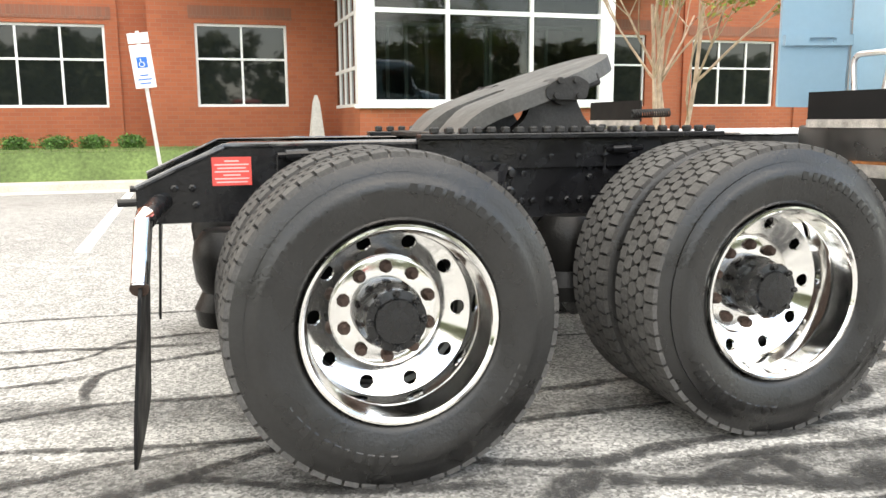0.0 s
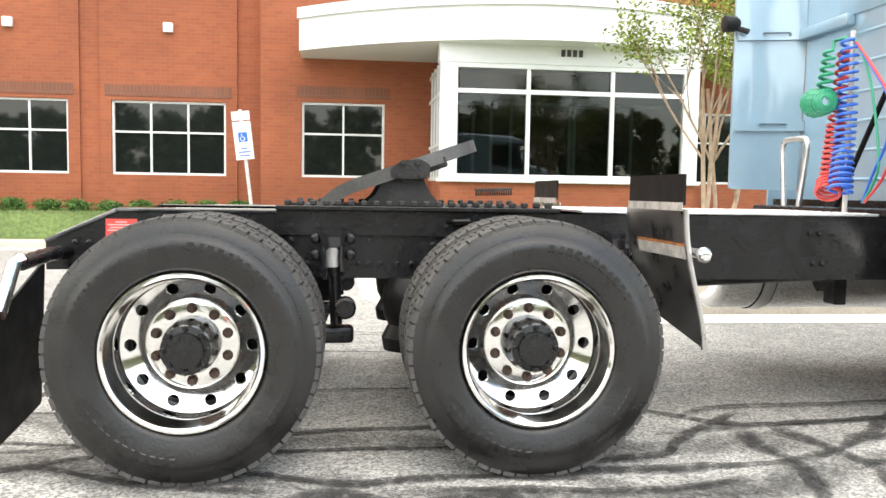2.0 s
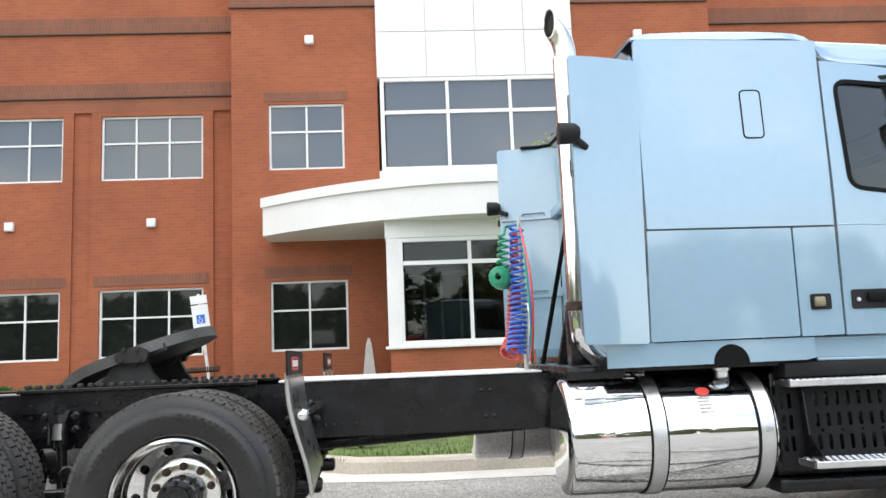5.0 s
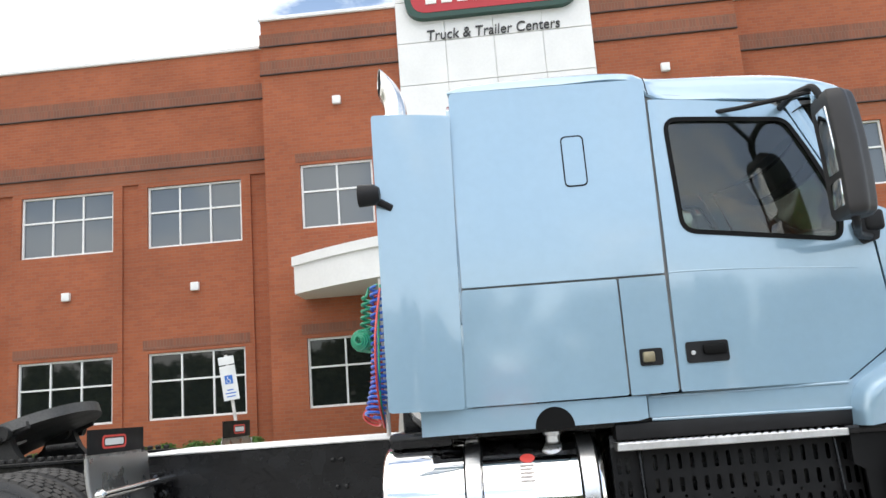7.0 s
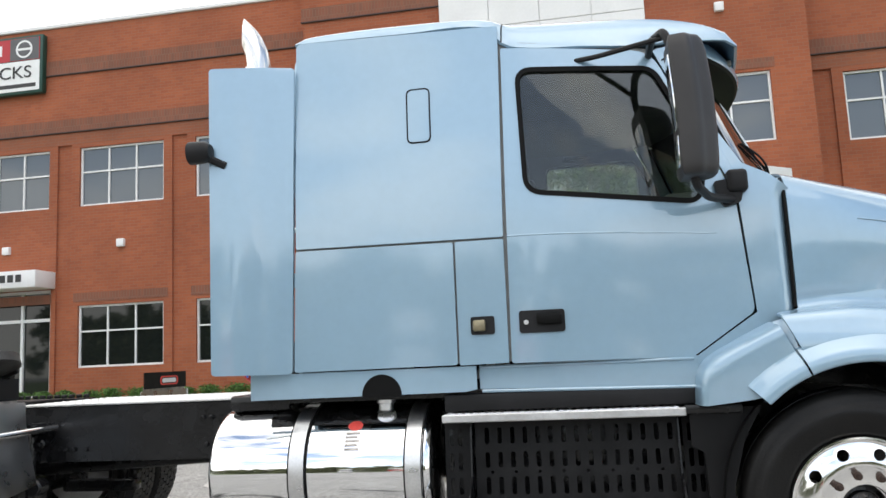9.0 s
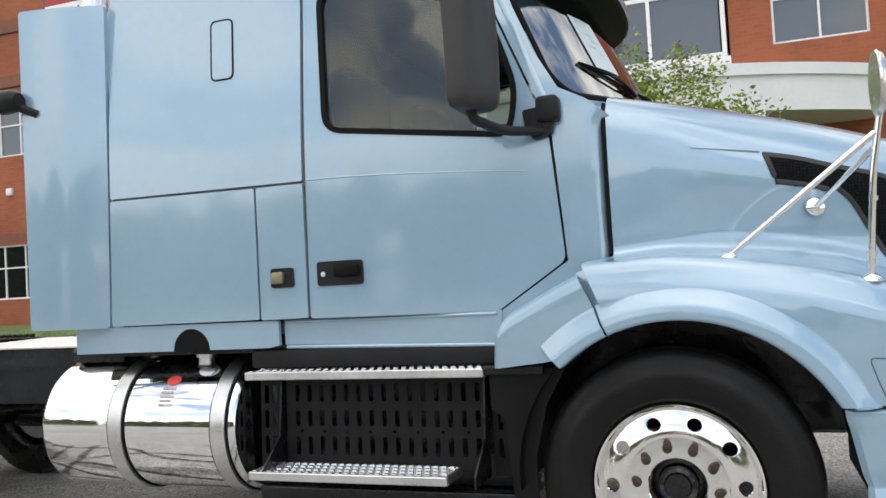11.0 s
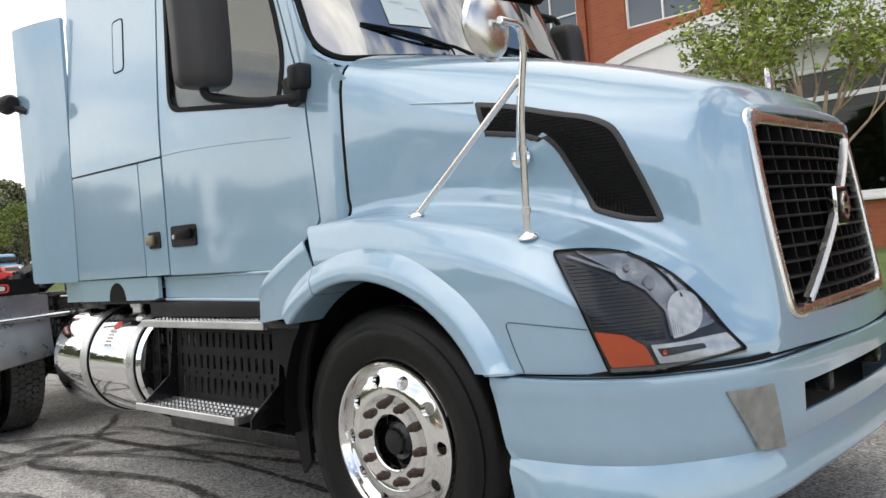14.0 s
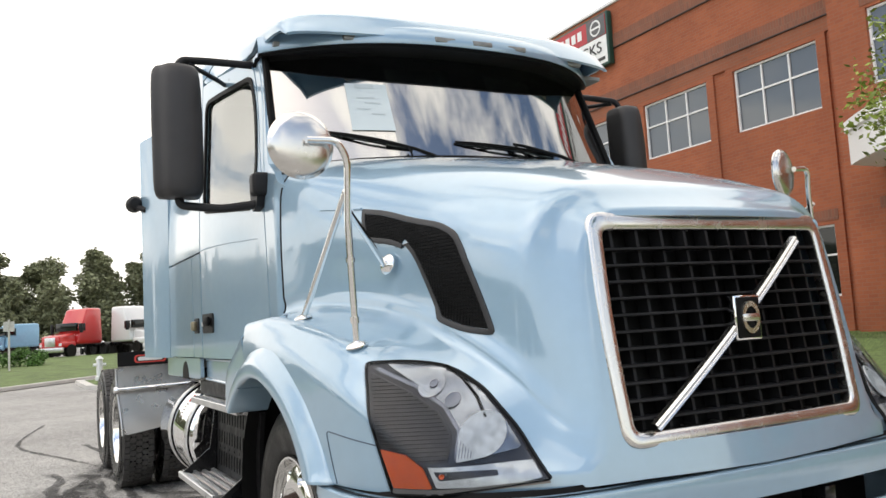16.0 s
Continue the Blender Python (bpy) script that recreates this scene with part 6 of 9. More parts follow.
for s in (1, -1):
    hl = new("headlight")
    hl.parent = truck
    def side(bm):
        return bm if s == 1 else mirrored(bm)

    def dish(u0, v0, r, lift, deep, tall=1.0):
        ring = [(u0 + r * math.cos(2 * math.pi * i / 28), v0 + r * tall * math.sin(2 * math.pi * i / 28)) for i in range(28)]
        return side(skin(ring, lambda u, v, d: tuple(Vector(lamp_map(lift)(u, v, d)) + DIAG * deep * (1 - min(1.0, math.hypot(u - u0, (v - v0) / tall) / r) ** 2)), 0.004, cut=0.012))

    def plate(name, poly, r, lift, material, label=""):
        return part(name, side(skin(rounded(poly, r), lamp_map(lift), 0.005, cut=0.02)), material, hl, label, sharp=60)
    part("bezel", side(skin(HL, lamp_map(0.004), 0.012, cut=0.02)), LAMP_GREY, hl, sharp=60)
    plate("ribbed_panel", RIBBED, 0.008, 0.009, LAMP_BLACK, "dark panel with fine level ribs")
    bm = bmesh.new()
    for k in range(22):
        v = 0.900 + 0.0105 * k
        span = clipped(RIBBED, v)
        if span and span[1] - span[0] > 0.02:
            tube(bm, [lamp_map(0.0105)(span[0] + 0.005 + (span[1] - span[0] - 0.01) * i / 14, v, 0) for i in range(15)], 0.0022, 5)
    part("panel_ribs", side(bm), LAMP_RIDGE, hl)
    plate("lamp_lobe", [(-0.14, 1.163), (0.028, 1.146), (0.145, 1.075), (0.215, 1.0), (0.27, 0.915), (0.19, 0.90), (0.118, 0.96), (0.066, 1.034), (-0.025, 1.096)], 0.015, 0.011, LAMP_SMOKE, "smoky grey lamp lobe")
    part("keel_ridge", side(skin(rounded(KEEL + [(u + 0.006, v + 0.006) for u, v in KEEL[::-1]], 0.003), lamp_map(0.0155), 0.008, cut=0.015)), LAMP_SILVER, hl, "bright curved ridge", sharp=60)
    bm = bmesh.new()
    tube(bm, [lamp_map(0.015)(u, v, 0) for u, v in ((0.03, 1.146), (0.09, 1.108), (0.138, 1.058), (0.172, 1.0))], 0.005, 6)
    part("lobe_shadow_line", side(bm), SEAL, hl)
    part("high_beam", dish(0.012, 1.096, 0.034, 0.019, 0.006), LAMP_SMOKE, hl)
    part("high_beam_bulb", dish(0.016, 1.100, 0.010, 0.0205, 0.003), LAMP_SILVER, hl)
    part("high_beam_reflector", dish(0.078, 1.052, 0.020, 0.0195, 0.006), LAMP_SILVER, hl)
    part("low_beam", dish(0.172, 0.958, 0.058, 0.021, 0.008, 1.05), LAMP_BOWL, hl, "bright chrome low beam bowl")
    plate("low_beam_foot", [(0.116, 0.965), (0.150, 0.912), (0.172, 0.896), (0.118, 0.890)], 0.006, 0.0195, LAMP_BOWL)
    bm = bmesh.new()
    for k in range(5):
        tube(bm, [lamp_map(0.0205)(0.123 + 0.007 * k, 0.944 - 0.007 * k - (0.044 - 0.007 * k) * q, 0) for q in (0, 1)], 0.0012, 4)
    part("foot_flutes", side(bm), LAMP_SILVER, hl)
    plate("turn_signal", [(-0.110, 0.927), (-0.022, 0.914), (0.031, 0.878), (0.056, 0.824), (-0.068, 0.822)], 0.006, 0.014, AMBER, "amber turn signal")
    plate("lower_reflector", [(0.046, 0.881), (0.17, 0.878), (0.300, 0.882), (0.332, 0.838), (0.233, 0.820), (0.068, 0.826)], 0.006, 0.0125, LAMP_WHITE, "bright lower reflector")
    plate("lower_pocket", [(0.062, 0.870), (0.215, 0.864), (0.222, 0.850), (0.078, 0.845)], 0.005, 0.0145, LAMP_GREY)
    part("side_bulb", dish(0.085, 0.857, 0.007, 0.018, 0.003), AMBER, hl)
    plate("lower_trim", [(-0.070, 0.820), (0.15, 0.822), (0.345, 0.831), (0.352, 0.822), (0.158, 0.809), (-0.072, 0.806)], 0.003, 0.0145, LAMP_TRIM, "dull grey-brown lower trim")
    part("lens", side(skin(grown(HL, -0.003), lamp_map(0.030), 0.003, cut=0.02)), LENS, hl, sharp=60)
    part("rim", side(skin(grown(HL, 0.0015), lamp_map(0.015), 0.017, [grown(HL, -0.0035)], cut=0.03)), SEAL, hl)

# ---- bumper ----
PLAN = [(6.735, -1.165), (6.76, -1.188), (6.95, -1.185), (7.10, -1.155), (7.235, -1.085), (7.325, -0.99), (7.395, -0.90), (7.447, -0.80), (7.476, -0.68), (7.492, -0.5), (7.505, -0.25), (7.51, 0.0)]


def bumper_line(n=64):
    pts = [Vector(p) for p in PLAN] + [Vector((x, -y)) for x, y in PLAN[-2::-1]]
    ts = [0.0]
    for a, b in zip(pts, pts[1:]):
        ts.append(ts[-1] + (b - a).length)
    st = [(t, tuple(p)) for t, p in zip(ts, pts)]
    return [tuple(spline(st, ts[-1] * i / n)) for i in range(n + 1)]


LINE = bumper_line(120)
PROFILE = [(0.0, 0.795, -0.06), (0.0, 0.795, -0.012), (0, 0.79, 0.0), (0, 0.765, 0.004), (0, 0.735, 0.0), (0, 0.704, -0.002), (0, 0.615, -0.004), (0, 0.575, -0.006), (0, 0.545, -0.016), (0, 0.535, -0.012), (0, 0.50, 0.0), (0, 0.44, 0.012), (0, 0.41, 0.016), (0, 0.395, 0.006), (0, 0.395, -0.06)]


def bumper_off(d):
    out = []
    for i, p in enumerate(LINE):
        a, b = Vector(LINE[max(i - 1, 0)]), Vector(LINE[min(i + 1, len(LINE) - 1)])
        t = (b - a).normalized()
        out.append(Vector((p[0] + t.y * d, p[1] - t.x * d)))
    return out


bm = bmesh.new()
grid = []
for _, z, d in PROFILE:
    row = []
    for (x, y), p, flat in zip(LINE, bumper_off(d), bumper_off(min(d, 0.0))):
        zz = z
        p = flat.lerp(p, smooth((x - 6.78 - (0.55 - z) * 0.2) / 0.07)) if z < 0.55 else p
        spoil = smooth((0.53 - z) / 0.05)
        k = smooth((abs(p.y) - 0.5) / 0.5)
        zz = z + 0.03 * spoil * (1 - k) * 1
        lean = 0.17 * (0.795 - z) * smooth((6.98 - x) / 0.22)
        row.append(bm.verts.new((p.x + lean, p.y, zz)))
    grid.append(row)
for j in range(len(grid) - 1):
    for i in range(len(LINE) - 1):
        ym = (grid[j][i].co.y + grid[j][i + 1].co.y) / 2
        if abs(ym) < 0.575 and PROFILE[j][1] <= 0.7041 and PROFILE[j + 1][1] >= 0.6149:
            continue
        bm.faces.new((grid[j][i], grid[j][i + 1], grid[j + 1][i + 1], grid[j + 1][i]))
solid(bm, 0.01, (6.6, 0, 0.6))
part("bumper", bm, PAINT, truck, "light blue painted front bumper", sharp=40)
bm = bmesh.new()
box(bm, 7.27, 7.29, -0.70, 0.70, 0.38, 0.78)
part("bumper_opening_backing", bm, SEAL, truck)
for y in (-0.28, 0.28):
    bm = bmesh.new()
    box(bm, 7.38, 7.475, y - 0.025, y + 0.025, 0.625, 0.685, 0.006)
    part("tow_eye", bm, BLACK_FRAME, truck)
bm = bmesh.new()
rows = [[(x, y, 0.80) for x, y in bumper_off(-0.012)], [(x, y, 0.792) for x, y in bumper_off(-0.05)], [(x, y, 0.81) for x, y in bumper_off(-0.06)]]
sheet(bm, rows)
part("bumper_gap_seal", bm, SEAL, truck)
# corner marker lamps
for s in (1, -1):
    bm = bmesh.new()
    off = [p for p in bumper_off(0.008) if p.y < 0 and p.x > 7.15]

    def at_y(y):
        k = min(range(len(off) - 1), key=lambda i: abs((off[i].y + off[i + 1].y) / 2 - y))
        a, b = off[k], off[k + 1]
        return a.x + (b.x - a.x) * (y - a.y) / (b.y - a.y)
    rows = []
    for i in range(7):
        row = []
        for z, ya, yb in ((0.735, -0.915, -0.757), (0.65, -0.875, -0.74), (0.555, -0.828, -0.722)):
            y = ya + (yb - ya) * i / 6
            row.append((at_y(y), y, z - 0.012 * i / 6 * (z < 0.6)))
        rows.append(row)
    sheet(bm, rows)
    solid(bm, 0.012, (6.9, -0.4, 0.65))
    part("marker_lamp", bm if s == 1 else mirrored(bm), LENS_GREY, truck, "smoked grey corner marker lamp")

# ---- visor over the windscreen, marker lamps ----
lip, under = [], []
for i in range(25):
    u = -1 + i / 12
    t = Vector(screen(u * (1.04 - 0.02 * smooth(u)), 1.0, 0))
    f = 0.150 - 0.075 * u * u * u * u
    h = 1 - 0.62 * u ** 6
    lip.append([t + Vector((-0.20, 0, 0.150 * h)), t + Vector((-0.03, 0, 0.148 * h)), t + Vector((f * 0.5, 0, 0.125 * (0.4 + 0.6 * h))), t + Vector((f * 0.85, 0, 0.088)), t + Vector((f, 0, 0.055)), t + Vector((f + 0.008, 0, 0.03)), t + Vector((f + 0.002, 0, 0.008))])
    under.append([t + Vector((f + 0.002, 0, 0.006)), t + Vector((f - 0.012, 0, -0.006)), t + Vector((0.02, 0, 0.0)), t + Vector((-0.03, 0, -0.03))])
bm = bmesh.new()
sheet(bm, lip)
solid(bm, 0.006, (5.2, 0, 2.4))
visor = part("sun_visor", bm, PAINT, truck, "painted windscreen visor lip")
bm = bmesh.new()
sheet(bm, under)
part("visor_underside", bm, SEAL, visor)
bm = bmesh.new()
head = rounded([(-0.965, 0.93), (-0.90, 0.80), (-0.70, 0.715), (-0.30, 0.675), (0.56, 0.665), (0.86, 0.99), (-0.975, 0.99)], [0.02, 0.10, 0.10, 0.1, 0.10, 0.02, 0.01], 5)
part("overhead_console", skin(head, lambda u, v, d: screen(u, v, 0.06 + d), 0.03, [rounded([(-0.45, 0.76), (-0.10, 0.76), (-0.10, 0.92), (-0.45, 0.92)], 0.02), rounded([(0.10, 0.76), (0.45, 0.76), (0.45, 0.92), (0.10, 0.92)], 0.02)], cut=0.12), BLACK_PLASTIC, truck, "black overhead console behind the glass")
part("console_pocket", skin(rounded([(-0.5, 0.74), (0.5, 0.74), (0.5, 0.94), (-0.5, 0.94)], 0.02), lambda u, v, d: screen(u, v, 0.10 + d), 0.01, cut=0.2), TRIM_INT, truck)
for y in (-0.62, -0.2, 0.0, 0.2, 0.62):
    bm = bmesh.new()
    t = Vector(screen(y / 0.9, 1.0, 0))
    box(bm, t.x + 0.128, t.x + 0.159, y - 0.055, y + 0.055, t.z + 0.022, t.z + 0.048, 0.006)
    part("roof_marker_lamp", bm, LENS_GREY, truck, "small amber-grey roof marker lamp")
# wipers
for pivot, elbow, heel, tip, foot in (((-0.30, -0.04), (-0.47, 0.12), (-0.44, 0.12), (-0.80, 0.30), (-0.46, -0.03)), ((0.60, -0.01), (0.06, 0.17), (0.32, 0.10), (-0.235, 0.175), (0.15, 0.0))):
    bm = bmesh.new()
    at = lambda p, lift: Vector(screen(p[0], p[1], -lift))
    between = lambda p, q, f: (p[0] + (q[0] - p[0]) * f, p[1] + (q[1] - p[1]) * f)
    # arm from its pivot to the blade's carrier, with the thin feed line beside it
    tube(bm, [at(pivot, 0.01), at(between(pivot, elbow, 0.12), 0.035), at(between(pivot, elbow, 0.5), 0.048), at(between(pivot, elbow, 0.9), 0.040), at(elbow, 0.030)], 0.0125, 6, r_end=0.006)
    tube(bm, [at(foot, 0.012), at(between(foot, elbow, 0.6), 0.034), at(elbow, 0.032)], 0.0045, 5)
    # rubber edge and the bowed carriers above it
    tube(bm, [at(between(heel, tip, f / 8), 0.008) for f in range(9)], 0.0065, 5)
    tube(bm, [at(between(heel, tip, f / 8), 0.010 + 0.022 * math.sin(math.pi * f / 8)) for f in range(9)], 0.006, 5)
    for a, b in ((0.02, 0.35), (0.65, 0.98)):
        tube(bm, [at(between(heel, tip, a + (b - a) * f / 4), 0.010 + 0.013 * math.sin(math.pi * f / 4)) for f in range(5)], 0.005, 5)
    part("wiper", bm, SEAL, truck, "black windscreen wiper")
# notice on the glass
bm = bmesh.new()
sheet(bm, [[Vector(screen(-0.680 + 0.185 * u + 0.005 * v, 0.297 + 0.425 * v - 0.02 * u, -0.006)) for u in (0, 0.5, 1)] for v in (0, 0.5, 1)])
solid(bm, 0.001, (4.5, 0, 2.0))
note = part("window_notice", bm, PAPER, truck, "pale blue-white paper notice on the windscreen")
for u0, u1, v0, tall in ((0.02, 0.105, 0.675, 0.035), (0.02, 0.10, 0.58, 0.010), (0.05, 0.12, 0.53, 0.010), (0.01, 0.07, 0.48, 0.010), (0.07, 0.13, 0.43, 0.010)):
    bm = bmesh.new()
    sheet(bm, [[Vector(screen(-0.655 + u0 + (u1 - u0) * w, v0 + q - 0.01 * w, -0.0085)) for w in (0, 1)] for q in (0, tall)])
    part("print_bar", bm, PAPER_INK, note)

# ---- mirrors ----
for s in (1, -1):
    mir = new("door_mirror")
    mir.parent = truck
    def side(bm):
        return bm if s == 1 else mirrored(bm)
    bm = bmesh.new()
    outline = rounded([(5.445, -1.245), (5.445, -1.490), (5.535, -1.508), (5.565, -1.470), (5.615, -1.440), (5.632, -1.375), (5.620, -1.305), (5.588, -1.262)], [0.012, 0.012, 0.03, 0.012, 0.02, 0.04, 0.03, 0.04], 4)
    mx, my = 5.52, -1.375
    outline = [(mx + (x - mx) * 0.9, my + 0.006 + (y - my) * 0.87) for x, y in outline]
    rows = []
    for z, f in ((1.893, 0.0), (1.893, 0.55), (1.897, 0.78), (1.908, 0.90), (1.93, 0.965), (1.97, 0.99), (2.08, 1.0), (2.25, 1.01), (2.38, 0.99), (2.44, 0.965), (2.475, 0.91), (2.492, 0.80), (2.50, 0.60), (2.50, 0.0)):
        rows.append([(mx + (x - mx) * f + 0.052 - 0.03 * (z - 2.1) + 0.012 * math.sin(math.pi * (z - 1.89) / 0.61), my + (y - my) * f, z) for x, y in outline + outline[:1]])
    sheet(bm, rows)
    bmesh.ops.remove_doubles(bm, verts=bm.verts[:], dist=1e-5)
    bmesh.ops.recalc_face_normals(bm, faces=bm.faces[:])
    tuck = 0.0 if s == 1 else 0.02
    bmesh.ops.translate(bm, vec=(0, tuck, 0), verts=bm.verts[:])
    part("housing", side(bm), MIRROR_SHELL, mir, "tall charcoal mirror housing")
    bm = bmesh.new()
    for z0, z1 in ((2.10, 2.42), (1.94, 2.07)):
        box(bm, 5.500, 5.52, -1.43, -1.315, z0, z1, 0.008)
    for v in bm.verts:
        v.co.x += 0.012 * math.sin(math.pi * (v.co.z - 1.89) / 0.61) - 0.03 * (v.co.z - 2.1)
    bmesh.ops.translate(bm, vec=(0, tuck, 0), verts=bm.verts[:])
    part("mirror_glass", side(bm), CHROME, mir)
    bm = bmesh.new()
    tube(bm, bend([(5.57, -1.375, 1.92), (5.58, -1.37, 1.862), (5.65, -1.20, 1.838), (5.77, -1.065, 1.845), (5.79, -1.05, 1.89)], 0.05), 0.019, 10)
    part("lower_arm", side(bm), BLACK_PLASTIC, mir)
    bm = bmesh.new()
    tube(bm, bend([(5.52, -1.36, 2.48), (5.50, -1.34, 2.555), (5.46, -1.18, 2.575), (5.46, -0.98, 2.575)], 0.04), 0.018, 10)
    tube(bm, bend([(5.50, -1.30, 2.54), (5.22, -1.10, 2.56), (5.08, -1.02, 2.575)], 0.03), 0.012, 8)
    part("upper_arm", side(bm), BLACK_PLASTIC, mir)
    bm = bmesh.new()
    box(bm, 5.745, 5.835, -1.105, -1.00, 1.875, 1.978, 0.02, seg=3)
    g_ = skin(rounded([(5.69, 1.93), (5.77, 1.94), (5.815, 1.90), (5.80, 1.83), (5.73, 1.812), (5.70, 1.86)], 0.012), plane_y(-1.085, 1), 0.05, cut=0)
    me = bpy.data.meshes.new("tmp")
    g_.to_mesh(me)
    g_.free()
    bm.from_mesh(me)
    bpy.data.meshes.remove(me)
    part("arm_mount", side(bm), BLACK_PLASTIC, mir)
    bm = bmesh.new()
    box(bm, 4.98, 5.20, -1.04, -0.99, 2.56, 2.595, 0.01)
    part("upper_mount", side(bm), BLACK_PLASTIC, mir)
    hm = new("hood_mirror")
    hm.parent = truck
    bm = bmesh.new()
    dome = [(0.103 * math.sin(a), -0.030 * math.cos(a)) for a in (math.pi / 2 * i / 8 for i in range(9))]
    lathe(bm, [(0.0, -0.030)] + dome[1:] + [(0.107, 0.004), (0.103, 0.012), (0.0, 0.014)], "y", 36)
    bmesh.ops.transform(bm, matrix=pose(6.895, -1.235, 1.845) @ pose(0, 0, 0, 0, 0, 91) if s == 1 else pose(6.90, -0.915, 1.83, 0, 12, 70), verts=bm.verts[:])
    part("mirror_head", side(bm), SATIN, hm, "round polished convex hood mirror")
    bm = bmesh.new()
    reach = [(6.92, -1.095, 1.80), (6.935, -1.13, 1.855), (6.945, -1.235, 1.85)] if s == 1 else [(6.91, -1.05, 1.76), (6.935, -1.03, 1.85), (6.945, -0.93, 1.84)]
    tube(bm, bend([(6.857, -1.068, 1.225), (6.885, -1.09, 1.60)] + reach, 0.06), 0.0115, 12)
    tube(bm, [(6.40, -1.093, 1.315), (6.895, -1.095, 1.705)], 0.0115, 12)
    tube(bm, [(6.72, -0.90, 1.485), (6.89, -1.092, 1.655)], 0.0105, 12)
    tube(bm, [(6.862, -1.072, 1.29), (6.864, -1.074, 1.31)], 0.016, 12)
    tube(bm, [(6.878, -1.084, 1.48), (6.879, -1.085, 1.495)], 0.015, 12)
    part("bracket_tube", side(bm), POLISHED, hm, "polished tube bracket")
    def on_hood(x, y):
        return HOOD_TREE.ray_cast(Vector((x, y, 2.5)), Vector((0, 0, -1)))[0].z - 0.004

    for c, n in (((6.40, -1.093, on_hood(6.40, -1.093)), (-0.1, -0.25, 1)), ((6.857, -1.068, on_hood(6.857, -1.068)), (0.05, -0.25, 1)), ((6.718, -0.885, 1.485), (0.25, -1, 0.2))):
        q = Vector(n).to_track_quat("Y", "Z").to_matrix().to_4x4()
        t = bmesh.new()
        lathe(t, [(0.036, 0.0), (0.036, 0.005), (0.030, 0.012), (0.016, 0.019), (0.0, 0.021)], "y", 20)
        bmesh.ops.transform(t, matrix=Matrix.Translation(c) @ q, verts=t.verts[:])
        part("bracket_foot", side(t), POLISHED, hm)

# ---- cab side fittings ----
BRASS_KNOB = mat("worn_brass", (0.30, 0.26, 0.17), 0.42, 0.7, vary=0.2, scale=30)
def cab_on(lift):
    return cab_side(-1, lift)


for s in (1, -1):
    def side(bm):
        return bm if s == 1 else mirrored(bm)
    part("vent_cover_line", side(skin(rounded(rect(4.30, 4.418, 2.225, 2.50), 0.03, 5), cab_on(0.003), 0.006, [rounded(rect(4.306, 4.412, 2.231, 2.494), 0.026, 5)], cut=0)), SEAL, truck)
    part("vent_cover", side(skin(rounded(rect(4.308, 4.410, 2.233, 2.492), 0.025, 5), cab_on(0.003), 0.006, cut=0)), PAINT, truck)
    dh = part("door_handle", side(skin(rounded(rect(4.79, 4.995, 1.297, 1.398), 0.016, 4), cab_on(0.008), 0.015, cut=0)), BLACK_PLASTIC, truck, "black recessed door handle")
    bm = bmesh.new()
    box(bm, 4.87, 4.985, -1.150, -1.128, 1.332, 1.382, 0.012)
    part("pull", side(bm), SEAL, dh)
    bm = bmesh.new()
    lathe(bm, [(0.011, 0), (0.011, -0.008), (0.0, -0.009)], "y", 12, (4.822, -1.132, 1.345))
    part("lock", side(bm), BRUSHED, dh)
    la = part("luggage_latch", side(skin(rounded(rect(4.568, 4.678, 1.30, 1.382), 0.012, 3), cab_on(0.007), 0.014, cut=0)), BLACK_PLASTIC, truck, "luggage door latch in a black cup")
    bm = bmesh.new()
    box(bm, 4.580, 4.638, -1.158, -1.128, 1.315, 1.367, 0.010)
    part("paddle", side(bm), BRASS_KNOB, la, "worn brass-coloured knob")
    crease = bmesh.new()
    tube(crease, [(x, -(side_y(x, z) - 0.0022), z) for x, z in ((4.755 + 0.93 * i / 16, 1.744 + 0.012 * i / 16 - 0.056 * (i / 16) ** 1.6) for i in range(17))], 0.0048, 8, r_end=0.0036)
    part("door_crease", side(crease), PAINT, truck)

# cab interior
for y in (-0.5, 0.5):
    seat = new("seat")
    seat.parent = truck
    bm = bmesh.new()
    box(bm, 4.75, 5.25, y - 0.26, y + 0.26, 1.55, 1.70, 0.05)
    part("cushion", bm, SEAT_CLOTH, seat)
    bm = bmesh.new()
    box(bm, 4.68, 4.82, y - 0.25, y + 0.25, 1.68, 2.32, 0.06, pose(0, 0, 0))
    part("backrest", bm, SEAT_CLOTH, seat)
    bm = bmesh.new()
    box(bm, 4.85, 5.15, y - 0.15, y + 0.15, 1.14, 1.55, 0.02)
    part("pedestal", bm, BLACK_PLASTIC, seat)
bm = bmesh.new()
box(bm, 5.45, 5.85, -0.98, 0.98, 1.55, 1.92, 0.06)
part("dashboard", bm, TRIM_INT, truck)
bm = bmesh.new()
lathe(bm, [(0.20, -0.012), (0.212, 0), (0.20, 0.012), (0.19, 0)], "x", 28, close=True)
bmesh.ops.transform(bm, matrix=pose(5.36, 0.5, 1.92, 0, -35, 0), verts=bm.verts[:])
part("steering_wheel", bm, BLACK_PLASTIC, truck)
bm = bmesh.new()
box(bm, 4.62, 4.66, -1.06, 1.06, 1.14, 2.72)
part("sleeper_curtain", bm, TRIM_INT, truck)
bm = bmesh.new()
box(bm, 4.66, 5.7, -0.95, 0.95, 2.60, 2.62)
part("headliner", bm, TRIM_INT, truck)

